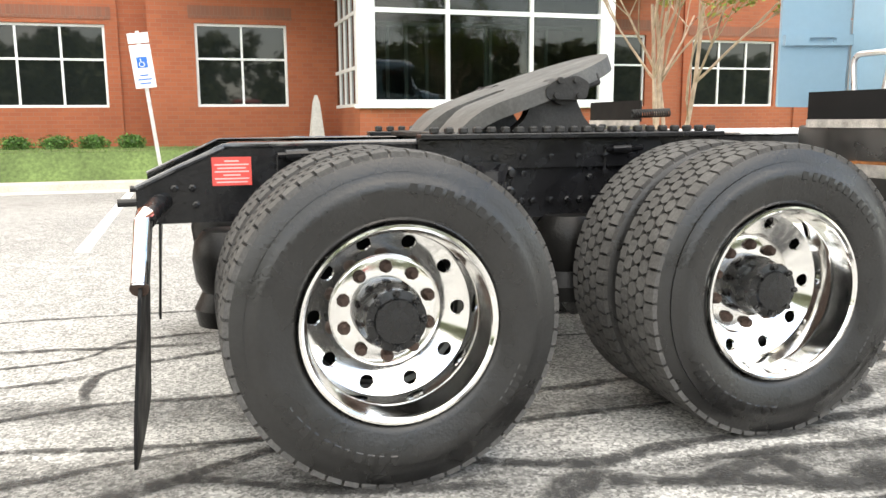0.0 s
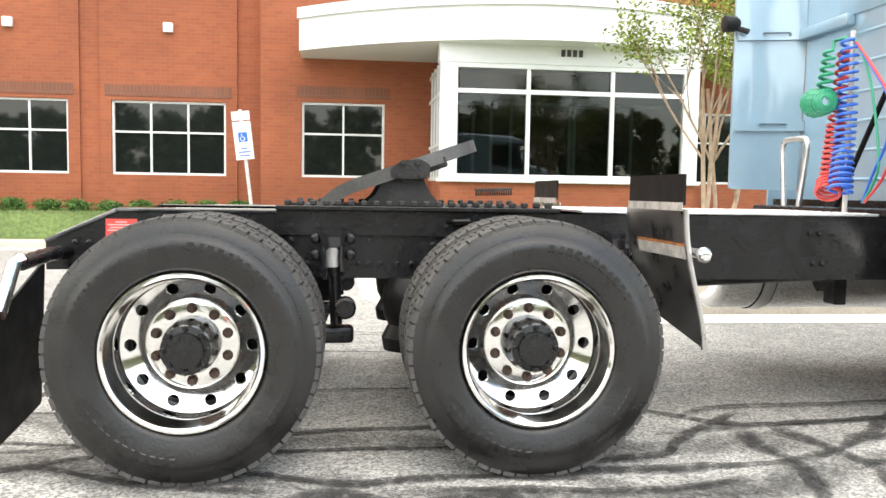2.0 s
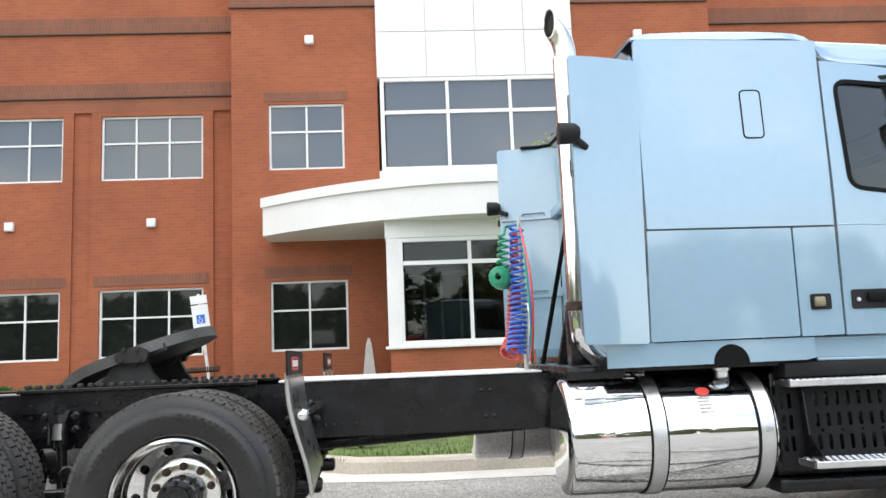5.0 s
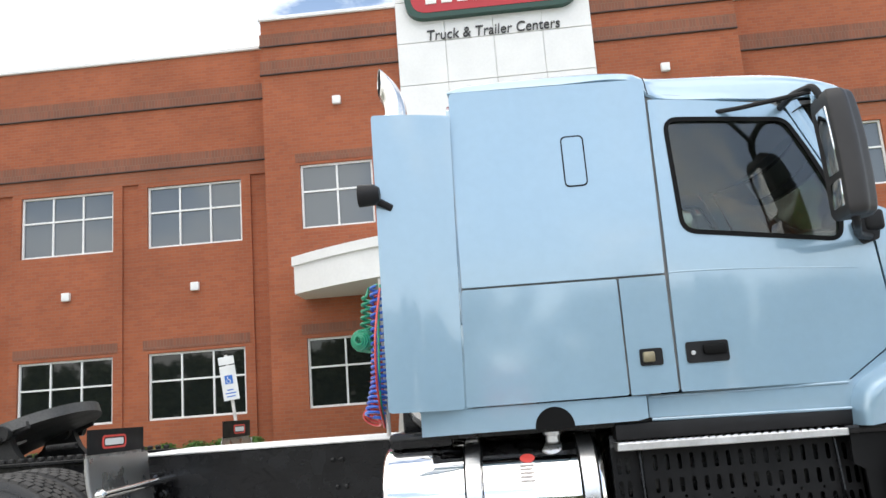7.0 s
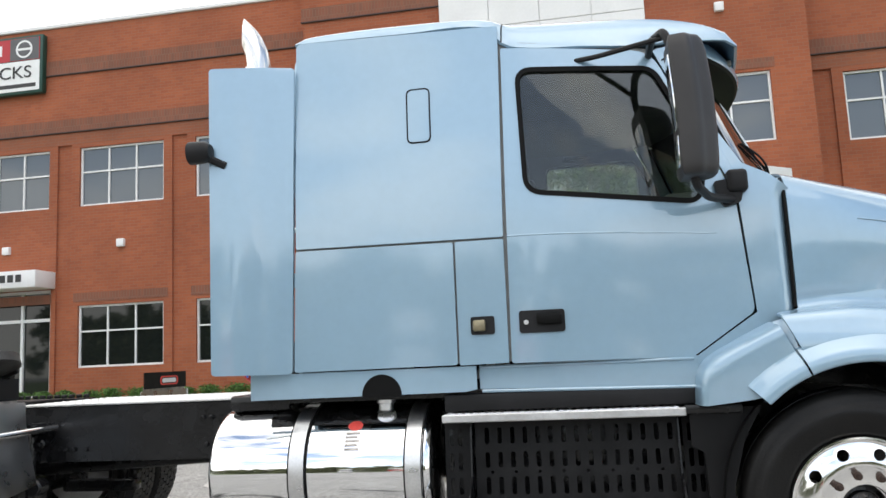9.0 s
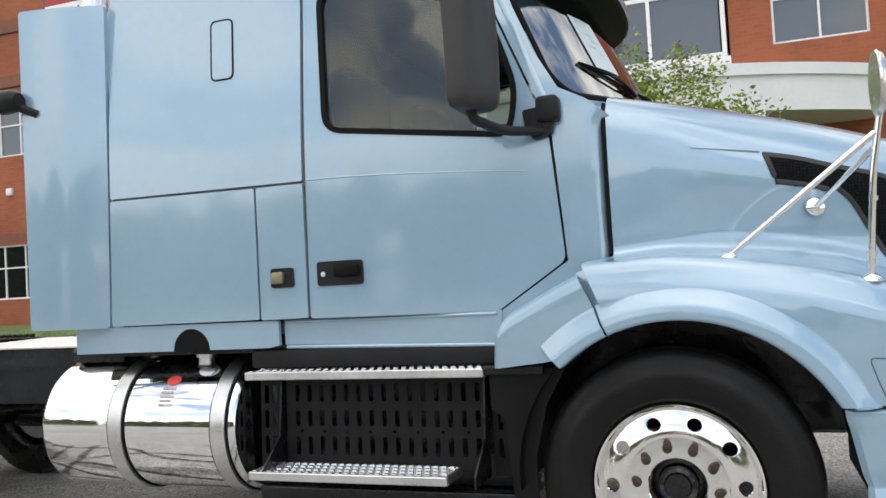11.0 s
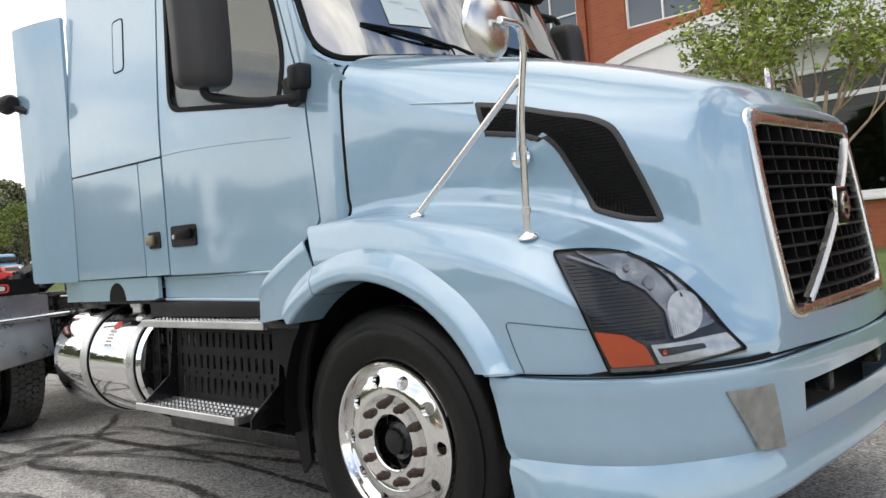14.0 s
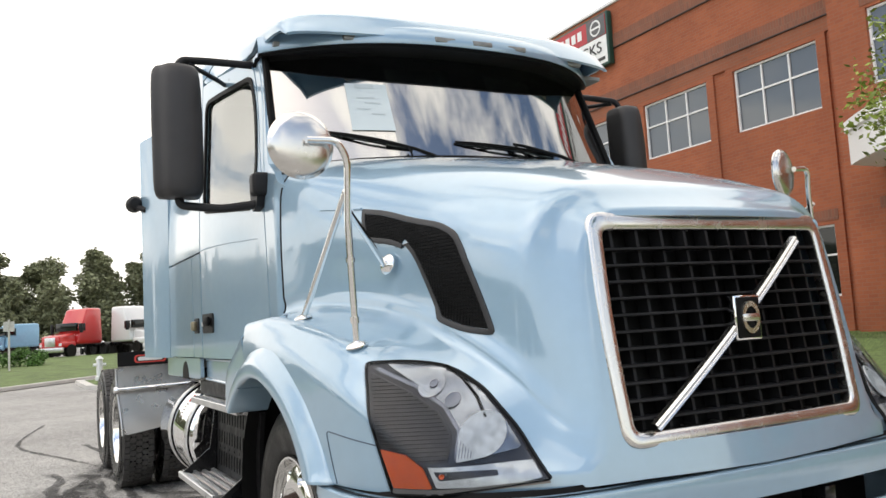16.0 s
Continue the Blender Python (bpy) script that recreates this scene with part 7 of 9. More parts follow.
# ---- fuel tanks ----
for s in (1, -1):
    tank = new("fuel_tank")
    tank.parent = truck
    ty, tz, tr = -0.835 * s, 0.685, 0.305
    x0 = 3.262 if s == 1 else 2.93
    bm = bmesh.new()
    lathe(bm, [(0.0, x0), (0.24, x0), (0.285, x0 + 0.010), (0.300, x0 + 0.023), (tr, x0 + 0.038), (tr, 4.315), (0.30, 4.33), (0.285, 4.345), (0.24, 4.352), (0.0, 4.352)], "x", 72, (0, ty, tz))
    part("tank_body", bm, CHROME, tank, "polished aluminium cylinder")
    for x in (3.68 if s == 1 else 3.20, 4.235):
        bm = bmesh.new()
        lathe(bm, [(tr + 0.001, x), (tr + 0.012, x + 0.003), (tr + 0.012, x + 0.075), (tr + 0.001, x + 0.078)], "x", 72, (0, ty, tz))
        for f in [f for f in bm.faces if len(f.verts) > 20]:
            bm.faces.remove(f)
        part("strap", bm, BRUSHED, tank)
        for e in (x - 0.006, x + 0.08):
            bm = bmesh.new()
            lathe(bm, [(tr, e), (tr + 0.006, e), (tr + 0.006, e + 0.006), (tr, e + 0.006)], "x", 72, (0, ty, tz), close=True)
            part("strap_pad", bm, SEAL, tank)
    bm = bmesh.new()
    lathe(bm, [(0.0, 1.035), (0.042, 1.035), (0.046, 1.03), (0.046, 1.005), (0.036, 1.0), (0.036, 0.97), (0.045, 0.96)], "z", 24, (4.12, ty - 0.15 * s, 0))
    part("filler_cap", bm, BRUSHED, tank)
    if s == 1:
        def tank_on(a0, x0):
            return lambda u, v, d: (x0 + u, ty - (tr + 0.0025 - d) * math.cos(a0 + v / tr), tz + (tr + 0.0025 - d) * math.sin(a0 + v / tr))
        part("warning_sticker", skin([(0.036 * math.cos(2 * math.pi * i / 20), 0.028 * math.sin(2 * math.pi * i / 20)) for i in range(20)], tank_on(0.80, 3.985), 0.002, cut=0.02), RED_LABEL, tank, "red oval sticker")
        for k in range(5):
            a = tank_on(0.38, 3.945)
            w = 0.07 - 0.01 * (k % 2)
            bm = bmesh.new()
            bm.faces.new([bm.verts.new(a(u, 0.02 * k + v, 0)) for u, v in ((0.0, 0.0), (w, 0.0), (w, 0.011), (0.0, 0.011))])
            part("sticker_bar", bm, STRIP, tank)
    for x in (3.60, 4.30):
        bm = bmesh.new()
        box(bm, x, x + 0.08, min(-0.435 * s, -0.56 * s), max(-0.435 * s, -0.56 * s), 0.45, 0.98, 0.006, seg=1)
        part("tank_bracket", bm, BLACK_FRAME, tank)
# black dome behind the skirt over the filler
bm = bmesh.new()
lathe(bm, [(0.0, -1.1105), (0.093, -1.1105), (0.097, -1.106), (0.097, -1.05)], "y", 32, (4.133, 0, 1.045))
bmesh.ops.bisect_plane(bm, geom=bm.verts[:] + bm.edges[:] + bm.faces[:], plane_co=(0, 0, 1.036), plane_no=(0, 0, -1), clear_outer=True)
part("filler_recess", bm, SEAL, truck, "black round filler recess in the skirt")

# ---- steps and perforated box side ----
def step(z, x0, x1, y0, y1):
    st = new("cab_step")
    st.parent = truck
    bm = bmesh.new()
    box(bm, x0, x1, y0, y0 + 0.02, z - 0.035, z, 0.004, seg=1)
    box(bm, x0, x1, y1 - 0.015, y1, z - 0.03, z - 0.004, 0.003, seg=1)
    for x in (x0, x1 - 0.012):
        box(bm, x, x + 0.012, y0 + 0.02, y1 - 0.015, z - 0.035, z - 0.003)
    part("frame", bm, BRUSHED, st, "bright aluminium step frame")
    n, rows_ = int((x1 - x0) / 0.036), max(3, int((y1 - y0) / 0.042))
    verts, faces = [], []
    for i in range(n):
        for j in range(rows_):
            cx, cy = x0 + 0.018 + (x1 - x0 - 0.036) * (i + 0.5 * (j % 2)) / n, y0 + 0.03 + (y1 - y0 - 0.05) * j / (rows_ - 1)
            b0 = len(verts)
            for zz, r in ((z - 0.016, 0.015), (z + 0.002, 0.009)):
                verts += [(cx - r, cy - r * 0.8, zz), (cx + r, cy - r * 0.8, zz), (cx + r, cy + r * 0.8, zz), (cx - r, cy + r * 0.8, zz)]
            faces += [(b0 + 4, b0 + 5, b0 + 6, b0 + 7)] + [(b0 + k, b0 + (k + 1) % 4, b0 + 4 + (k + 1) % 4, b0 + 4 + k) for k in range(4)]
    me = bpy.data.meshes.new("grip_teeth")
    me.from_pydata(verts, [], faces)
    me.materials.append(BRUSHED)
    o = new("grip_teeth", me)
    o.parent = st
    tagged(o, "punched grip teeth", kind="stuff")
    bm = bmesh.new()
    box(bm, x0 + 0.005, x1 - 0.005, y0 + 0.02, y1 - 0.012, z - 0.03, z - 0.014)
    part("tread_plate", bm, STRIP, st)


step(0.945, 4.415, 5.485, -1.135, -0.94)
step(0.545, 4.47, 5.345, -1.225, -1.03)
slots = []
for r, (z0, z1) in enumerate(((0.80, 0.875), (0.695, 0.765), (0.575, 0.655))):
    for k in range(15):
        x = 4.60 + 0.0585 * k
        slots.append(rounded(rect(x - 0.011, x + 0.011, z0, z1), 0.01, 2))
for k in range(8):
    slots.append([(4.62 + 0.108 * k + 0.008 * math.cos(a), 0.675 + 0.008 * math.sin(a)) for a in (2 * math.pi * i / 8 for i in range(8))])
part("perforated_cover", skin(rounded(rect(4.545, 5.46, 0.53, 0.91), 0.01), lambda u, v, d: (u, -1.01 - 0.05 * (0.9 - v) + d, v), 0.006, slots, cut=0), COVER, truck, "black perforated battery box cover")
for x0, x1 in ((4.40, 4.53), (5.475, 5.565)):
    sl = [rounded(rect(x0 + dx - 0.011, x0 + dx + 0.011, z0, z1), 0.01, 2) for dx in (0.03, 0.07) for z0, z1 in ((0.79, 0.87), (0.68, 0.76), (0.57, 0.65))]
    part("perforated_end", skin(rect(x0, x1, 0.50, 0.92), lambda u, v, d: (u, -0.985 - 0.05 * (0.9 - v) + d, v), 0.006, sl, cut=0), COVER, truck)
bm = bmesh.new()
box(bm, 4.40, 5.57, -0.93, -0.47, 0.44, 0.98, 0.01)
part("battery_box", bm, BLACK_FRAME, truck)
for x in (4.525, 5.45):
    part("step_bracket", skin([(-1.21, 0.50), (-1.0, 0.50), (-0.98, 0.93), (-1.02, 0.93), (-1.06, 0.66), (-1.21, 0.545)], lambda u, v, d, x=x: (x + d, u, v), 0.008, cut=0), BLACK_FRAME, truck)
bm = bmesh.new()
box(bm, 4.38, 5.58, -1.0, -0.5, 0.36, 0.43, 0.01)
part("lower_sill", bm, BLACK_FRAME, truck)
bm = bmesh.new()
box(bm, 4.42, 5.60, -1.08, -0.9, 0.955, 1.035, 0.01)
part("step_riser", bm, BLACK_PLASTIC, truck)
# mirror side gets a plain box
bm = bmesh.new()
box(bm, 4.42, 5.5, 0.47, 1.08, 0.45, 0.95, 0.02)
part("tool_box", bm, BLACK_FRAME, truck)

# ---- exhaust stack, work lamps, cab-back fittings ----
SOOT = mat("soot", (0.02, 0.018, 0.016), 0.9, vary=0.3, scale=20)
stack = new("exhaust_stack")
stack.parent = truck
bm = bmesh.new()
tube(bm, [(3.42, -0.82, 1.40), (3.42, -0.82, 2.80)], 0.064, 28)
part("pipe", bm, CHROME, stack, "tall chrome exhaust pipe")
bm = bmesh.new()
tip = bend([(3.43, -0.82, 2.66), (3.43, -0.82, 2.92), (3.17, -0.82, 3.20)], 0.24, 10)
tube(bm, tip, 0.062, 28, caps=False)
cut_at, cut_n, along = Vector((3.345, -0.82, 3.01)), Vector((-0.95, -0.30, 0.05)).normalized(), (tip[-1] - tip[-2]).normalized()
mouth = []
for v in bm.verts:
    over = (v.co - cut_at).dot(cut_n)
    if over > 0:
        v.co -= along * over / along.dot(cut_n)
for e in bm.edges:
    if len(e.link_faces) == 1 and e.verts[0].co.z > 2.8:
        mouth.append(e.verts[0].co.copy())
part("curved_tip", bm, SATIN, stack, "curved slash-cut exhaust tip")
bm = bmesh.new()
mid = sum(mouth, Vector()) / len(mouth)
side_a = cut_n.cross(Vector((0, 0, 1))).normalized()
side_b = cut_n.cross(side_a)
mouth.sort(key=lambda q: math.atan2((q - mid).dot(side_b), (q - mid).dot(side_a)))
rim = [bm.verts.new(mid + (q - mid) * 0.93 - along * 0.004) for q in mouth]
deep = [bm.verts.new(mid + (q - mid) * 0.90 - along * 0.03) for q in mouth]
for i in range(len(rim)):
    bm.faces.new((rim[i - 1], rim[i], deep[i], deep[i - 1]))
bm.faces.new(deep)
part("pipe_mouth", bm, SOOT, stack, "sooty pipe mouth")
bm = bmesh.new()
tube(bm, bend([(3.42, -0.82, 1.37), (3.425, -0.82, 1.18), (3.55, -0.79, 1.06), (3.75, -0.80, 1.03)], 0.14, 8), 0.062, 24)
part("elbow", bm, CHROME, stack)
bm = bmesh.new()
lathe(bm, [(0.067, 1.355), (0.071, 1.36), (0.071, 1.40), (0.067, 1.405)], "z", 28, (3.42, -0.82, 0))
part("clamp", bm, RUST, stack, "rusty pipe clamp")
for z in (1.9, 2.3):
    bm = bmesh.new()
    tube(bm, [(3.45, -0.82, z), (3.72, -0.82, z)], 0.014, 8)
    part("stay", bm, BRUSHED, stack)
for s, c in ((1, (3.318, -1.275, 2.232)), (-1, (3.22, 1.19, 2.30))):
    lamp = new("work_lamp")
    lamp.parent = truck
    bm = bmesh.new()
    lathe(bm, [(0.0, 0.06), (0.035, 0.055), (0.052, 0.03), (0.056, -0.03), (0.056, -0.05), (0.05, -0.052)], "x", 24, c)
    part("lamp_shell", bm, BLACK_PLASTIC, lamp, "round black work lamp")
    bm = bmesh.new()
    lathe(bm, [(0.0, -0.048), (0.05, -0.05)], "x", 24, c)
    part("lamp_lens", bm, SIGN_WHITE, lamp)
    bm = bmesh.new()
    tube(bm, [(c[0] + 0.02, c[1], c[2] - 0.02), (c[0] + 0.10, c[1] + 0.06 * s, c[2] - 0.06)], 0.02, 8)
    part("lamp_arm", bm, BLACK_PLASTIC, lamp)
for z in (1.57, 2.195):
    part("extender_stay", skin(rect(3.36, 3.72, z, z + 0.07), lambda u, v, d: ext_y(u, v, 0.022 + d), 0.02, cut=0.06), PAINT, truck)
    part("extender_stay", mirrored(skin(rect(3.285, 3.72, z, z + 0.07), lambda u, v, d: ext_y(u, v, 0.022 + d), 0.03, [rounded(rect(3.44, 3.62, z + 0.018, z + 0.052), 0.015)], cut=0.06)), PAINT, truck)
bm = bmesh.new()
box(bm, 3.66, 3.72, 0.55, 1.08, 2.19, 2.26, 0.006)
part("corner_stay", bm, PAINT, truck)
bm = bmesh.new()
tube(bm, [(3.70, -0.75, 2.06), (3.66, -0.72, 2.06), (3.66, -0.25, 2.06), (3.70, -0.22, 2.06)], 0.014, 10)
part("grab_rail", bm, BRUSHED, truck, "bright grab rail on the cab back")
bm = bmesh.new()
box(bm, 3.69, 3.715, 0.16, 0.20, 2.1, 2.62, 0.006)
part("wiring_channel", bm, BRUSHED, truck)
bm = bmesh.new()
lathe(bm, [(0.0, 3.69), (0.05, 3.692), (0.055, 3.71)], "x", 20, (0, -0.25, 1.72))
part("load_lamp", bm, SIGN_WHITE, truck)
bm = bmesh.new()
tube(bm, [(3.36, 0.10, 1.05), (3.53, -0.33, 2.12)], 0.015, 10)
part("diagonal_strut", bm, SEAL, truck, "thin black diagonal strut")
bm = bmesh.new()
box(bm, 3.36, 3.46, -0.82, -0.70, 1.02, 1.40, 0.015, pose(0, 0, 0))
box(bm, 3.3, 3.62, -0.95, 0.95, 0.98, 1.06, 0.02)
part("cab_crossmember", bm, BLACK_FRAME, truck)
part("cab_stay", skin([(3.36, 1.0), (3.49, 1.0), (3.535, 1.66), (3.505, 1.66)], plane_y(-0.38, 1), 0.05, cut=0), BLACK_FRAME, truck, "black tapered stay behind the cab")
bm = bmesh.new()
tube(bm, bend([(3.34, 0.61, 1.04), (3.34, 0.66, 1.47), (3.34, 0.36, 1.47), (3.34, 0.45, 1.04)], 0.07), 0.018, 12)
part("grab_handle", bm, BRUSHED, truck, "bent bright tube grab handle on the deck")
GLOSS_BLACK = mat("glossy_black_paint", (0.012, 0.012, 0.014), 0.15, 0.0, vary=0.2, scale=10, coat=0.5)
# hose post and coiled lines
bm = bmesh.new()
tube(bm, [(3.20, -0.24, 1.03), (3.20, -0.24, 1.98)], 0.013, 8)
part("hose_post", bm, GALV, truck)


def coil(c0, c1, r0, r1, turns, thick, n=14):
    a, b = Vector(c0), Vector(c1)
    d = (b - a).normalized()
    e1 = d.cross(Vector((1, 0, 0)))
    if e1.length < 0.1:
        e1 = d.cross(Vector((0, 1, 0)))
    e1.normalize()
    e2 = d.cross(e1)
    pts = []
    total = int(turns * n)
    for i in range(total + 1):
        k = i / total
        r = r0 + (r1 - r0) * k
        w = 2 * math.pi * i / n
        pts.append(a + (b - a) * k + e1 * r * math.cos(w) + e2 * r * math.sin(w))
    return pts


hoses = new("air_hoses")
hoses.parent = truck
bm = bmesh.new()
tube(bm, coil((3.18, -0.245, 1.93), (3.175, -0.255, 1.55), 0.040, 0.046, 9, 0.01) + coil((3.175, -0.255, 1.55), (3.165, -0.26, 1.35), 0.046, 0.047, 6, 0.01)[1:] + coil((3.165, -0.26, 1.35), (3.13, -0.30, 1.14), 0.047, 0.058, 7, 0.01)[1:], 0.0088, 7)
part("blue_coil", bm, HOSE_BLUE, hoses, "blue coiled air line")
bm = bmesh.new()
tube(bm, coil((3.19, -0.20, 1.88), (3.16, -0.19, 1.50), 0.035, 0.04, 8, 0.01) + coil((3.16, -0.19, 1.50), (3.13, -0.19, 1.22), 0.04, 0.04, 10, 0.01)[1:] + coil((3.13, -0.19, 1.20), (3.10, -0.24, 1.13), 0.05, 0.06, 4, 0.01), 0.0085, 7)
part("red_coil", bm, HOSE_RED, hoses, "red coiled air line")
bm = bmesh.new()
tube(bm, [(3.18, -0.22, 1.95), (3.12, -0.2, 1.93)] + coil((3.105, -0.19, 1.88), (3.09, -0.18, 1.68), 0.026, 0.034, 5, 0.01) + coil((3.10, -0.08, 1.62), (3.06, -0.24, 1.61), 0.072, 0.060, 5, 0.01) + coil((3.06, -0.24, 1.61), (3.055, -0.262, 1.61), 0.058, 0.020, 3, 0.01)[1:], 0.0095, 7)
part("green_coil", bm, HOSE_GREEN, hoses, "green coiled electric cable")
for m_, line in ((HOSE_GREEN, ((-0.25, 1.94), (-0.344, 1.818), (-0.416, 1.66), (-0.479, 1.42), (-0.497, 1.247), (-0.394, 1.09))), (HOSE_RED, ((-0.25, 1.935), (-0.44, 1.745), (-0.567, 1.585), (-0.60, 1.384), (-0.54, 1.217), (-0.40, 1.09))), (HOSE_BLUE, ((-0.25, 1.93), (-0.42, 1.755), (-0.545, 1.60), (-0.555, 1.40), (-0.46, 1.235), (-0.385, 1.09)))):
    bm = bmesh.new()
    key = [(float(i), p) for i, p in enumerate(line)]
    tube(bm, [(3.2, *spline(key, i / 5)) for i in range(26)], 0.007, 7)
    part("hanging_line", bm, m_, hoses)

# ---- deck plate, fifth wheel and rear frame details ----
bm = bmesh.new()
box(bm, 1.72, 3.26, -0.44, 0.44, 1.02, 1.034, 0.003, seg=1)
deck = part("deck_plate", bm, DECK, truck, "bright ribbed aluminium deck plate between the rails")
verts, faces = [], []
for i in range(56):
    for j in range(22):
        cx, cy = 1.745 + 0.027 * i, -0.42 + 0.04 * j + 0.02 * (i % 2)
        b0 = len(verts)
        a = 0.6 if (i + j) % 2 else -0.6
        for u, v, z in ((0.012, 0, 0), (0, 0.004, 0), (-0.012, 0, 0), (0, -0.004, 0), (0.006, 0, 0.003), (-0.006, 0, 0.003)):
            verts.append((cx + u * math.cos(a) - v * math.sin(a), cy + u * math.sin(a) + v * math.cos(a), 1.034 + z))
        faces += [(b0, b0 + 1, b0 + 4), (b0 + 1, b0 + 2, b0 + 5, b0 + 4), (b0 + 2, b0 + 3, b0 + 5), (b0 + 3, b0, b0 + 4, b0 + 5)]
me = bpy.data.meshes.new("deck_pattern")
me.from_pydata(verts, [], faces)
me.materials.append(DECK)
o = new("deck_pattern", me)
o.parent = deck
tagged(o, kind="stuff")
# sliding fifth wheel rack: toothed side plates
for s in (-1, 1):
    rack = new("fifth_wheel_rail")
    rack.parent = truck
    bm = bmesh.new()
    box(bm, 0.27, 1.60, s * 0.46 - 0.04, s * 0.46 + 0.04, 1.018, 1.04, 0.004, seg=1)
    box(bm, 0.27, 1.60, s * 0.432, s * 0.452, 0.90, 1.018, 0.003, seg=1)
    part("mounting_angle", bm, BLACK_FRAME, rack)
    for k in range(22):
        x = 0.31 + 0.058 * k
        bm = bmesh.new()
        box(bm, x, x + 0.032, s * 0.475 - 0.018, s * 0.475 + 0.018, 1.04, 1.066, 0.006, seg=1)
        part("rack_tooth", bm, GREASE, rack)
    for k in range(11):
        for z in (0.945,) if k % 3 else (0.945, 0.88):
            bm = bmesh.new()
            lathe(bm, [(0.013, 0), (0.013, s * 0.012), (0.0, s * 0.014)], "y", 6, (0.34 + 0.12 * k, s * 0.452, z))
            part("rail_bolt", bm, BLACK_FRAME, rack)
fw = new("fifth_wheel")
fw.parent = truck
TILT_M = pose(0.82, 0, 1.235, 0, -19.5, 0)
plate = []
for i in range(17):
    a = radians(-78 + 156 * i / 16)
    plate.append((-0.02 + 0.47 * math.cos(a), 0.46 * math.sin(a)))
plate = plate + [(-0.15, 0.455), (-0.47, 0.36), (-0.52, 0.26), (-0.50, 0.15), (-0.25, 0.06), (-0.05, 0.05), (-0.02, 0.0), (-0.05, -0.05), (-0.25, -0.06), (-0.50, -0.15), (-0.52, -0.26), (-0.47, -0.36), (-0.15, -0.455)]
def fw_map(u, v, d):
    dz = -0.10 * smooth((-0.20 - u) / 0.34) ** 1.5
    return tuple(TILT_M @ Vector((u, v, dz - d)))
part("coupling_plate", skin(plate, fw_map, 0.062, cut=0.06), GREASE_TOP, fw, "greasy tilted coupling plate with rear ramps")
for s in (-1, 1):
    part("pivot_bracket", skin(rounded([(0.665, 1.042), (1.045, 1.042), (0.99, 1.10), (0.955, 1.17), (0.94, 1.225), (0.80, 1.205), (0.765, 1.17), (0.73, 1.095)], 0.02), plane_y(s * 0.40, -s), 0.06, cut=0), GREASE, fw)
    bm = bmesh.new()
    tube(bm, [(0.885, s * 0.30, 1.205), (0.885, s * 0.425, 1.205)], 0.055, 20)
    part("pivot_boss", bm, GREASE, fw)
    bm = bmesh.new()
    tube(bm, [(0.885, s * 0.42, 1.205), (0.885, s * 0.445, 1.205)], 0.024, 14)
    part("pivot_pin", bm, GREASE, fw)
    for dx, dz in ((-0.05, -0.02), (0.05, -0.02), (-0.035, 0.04), (0.035, 0.04)):
        bm = bmesh.new()
        lathe(bm, [(0.013, 0), (0.013, s * 0.014), (0.0, s * 0.016)], "y", 6, (0.885 + dx, s * 0.46, 1.205 + dz))
        part("boss_bolt", bm, GREASE, fw)
    part("boss_ear", skin(rounded([(0.80, 1.17), (0.97, 1.17), (0.985, 1.235), (0.93, 1.265), (0.83, 1.245), (0.79, 1.21)], 0.02, 3), plane_y(s * 0.46, -s), 0.05, cut=0), GREASE, fw)
    bm = bmesh.new()
    m_ = TILT_M
    for x0, x1 in ((-0.1, 0.24),):
        box(bm, x0 + 0.1, x1, s * 0.38 - 0.012, s * 0.38 + 0.012, -0.085, -0.03, 0.008, m=m_, seg=1)
    part("plate_rib", bm, GREASE, fw)
bm = bmesh.new()
box(bm, 0.36, 1.45, -0.36, 0.36, 1.02, 1.045, 0.005, seg=1)
part("slide_base", bm, GREASE, fw)
bm = bmesh.new()
tube(bm, coil((1.20, -0.42, 1.112), (1.38, -0.42, 1.118), 0.015, 0.015, 16, 0.004), 0.004, 5)
part("release_spring", bm, GREASE, fw)
# cross members and rear end
for x, top in ((-0.55, 0.86), (0.66, 0.98), (1.75, 0.98), (2.9, 0.98)):
    bm = bmesh.new()
    box(bm, x - 0.06, x + 0.06, -0.415, 0.415, 0.76, top, 0.01, seg=1)
    part("cross_member", bm, BLACK_FRAME, truck)
for s in (-1, 1):
    bm = bmesh.new()
    tube(bm, [(-0.75, s * 0.33, 0.805), (-0.82, s * 0.33, 0.805)], 0.015, 10)
    part("rear_stub", bm, BLACK_FRAME, truck)
warning_label = part("warning_label", skin(rect(-0.49, -0.352, 0.865, 0.967), lambda u, v, d: (u, -0.4325 + d, v), 0.001, cut=0), RED_LABEL, truck, "red warning label on the frame rail")
for k in range(7):
    z = 0.955 - 0.0125 * k
    w = (0.05, 0.12, 0.10, 0.12, 0.06, 0.12, 0.11)[k]
    bm = bmesh.new()
    bm.faces.new([bm.verts.new(p) for p in ((-0.421 - w / 2, -0.4338, z), (-0.421 + w / 2, -0.4338, z), (-0.421 + w / 2, -0.4338, z - 0.005), (-0.421 - w / 2, -0.4338, z - 0.005))])
    part("label_bar", bm, LABEL_PRINT, warning_label)
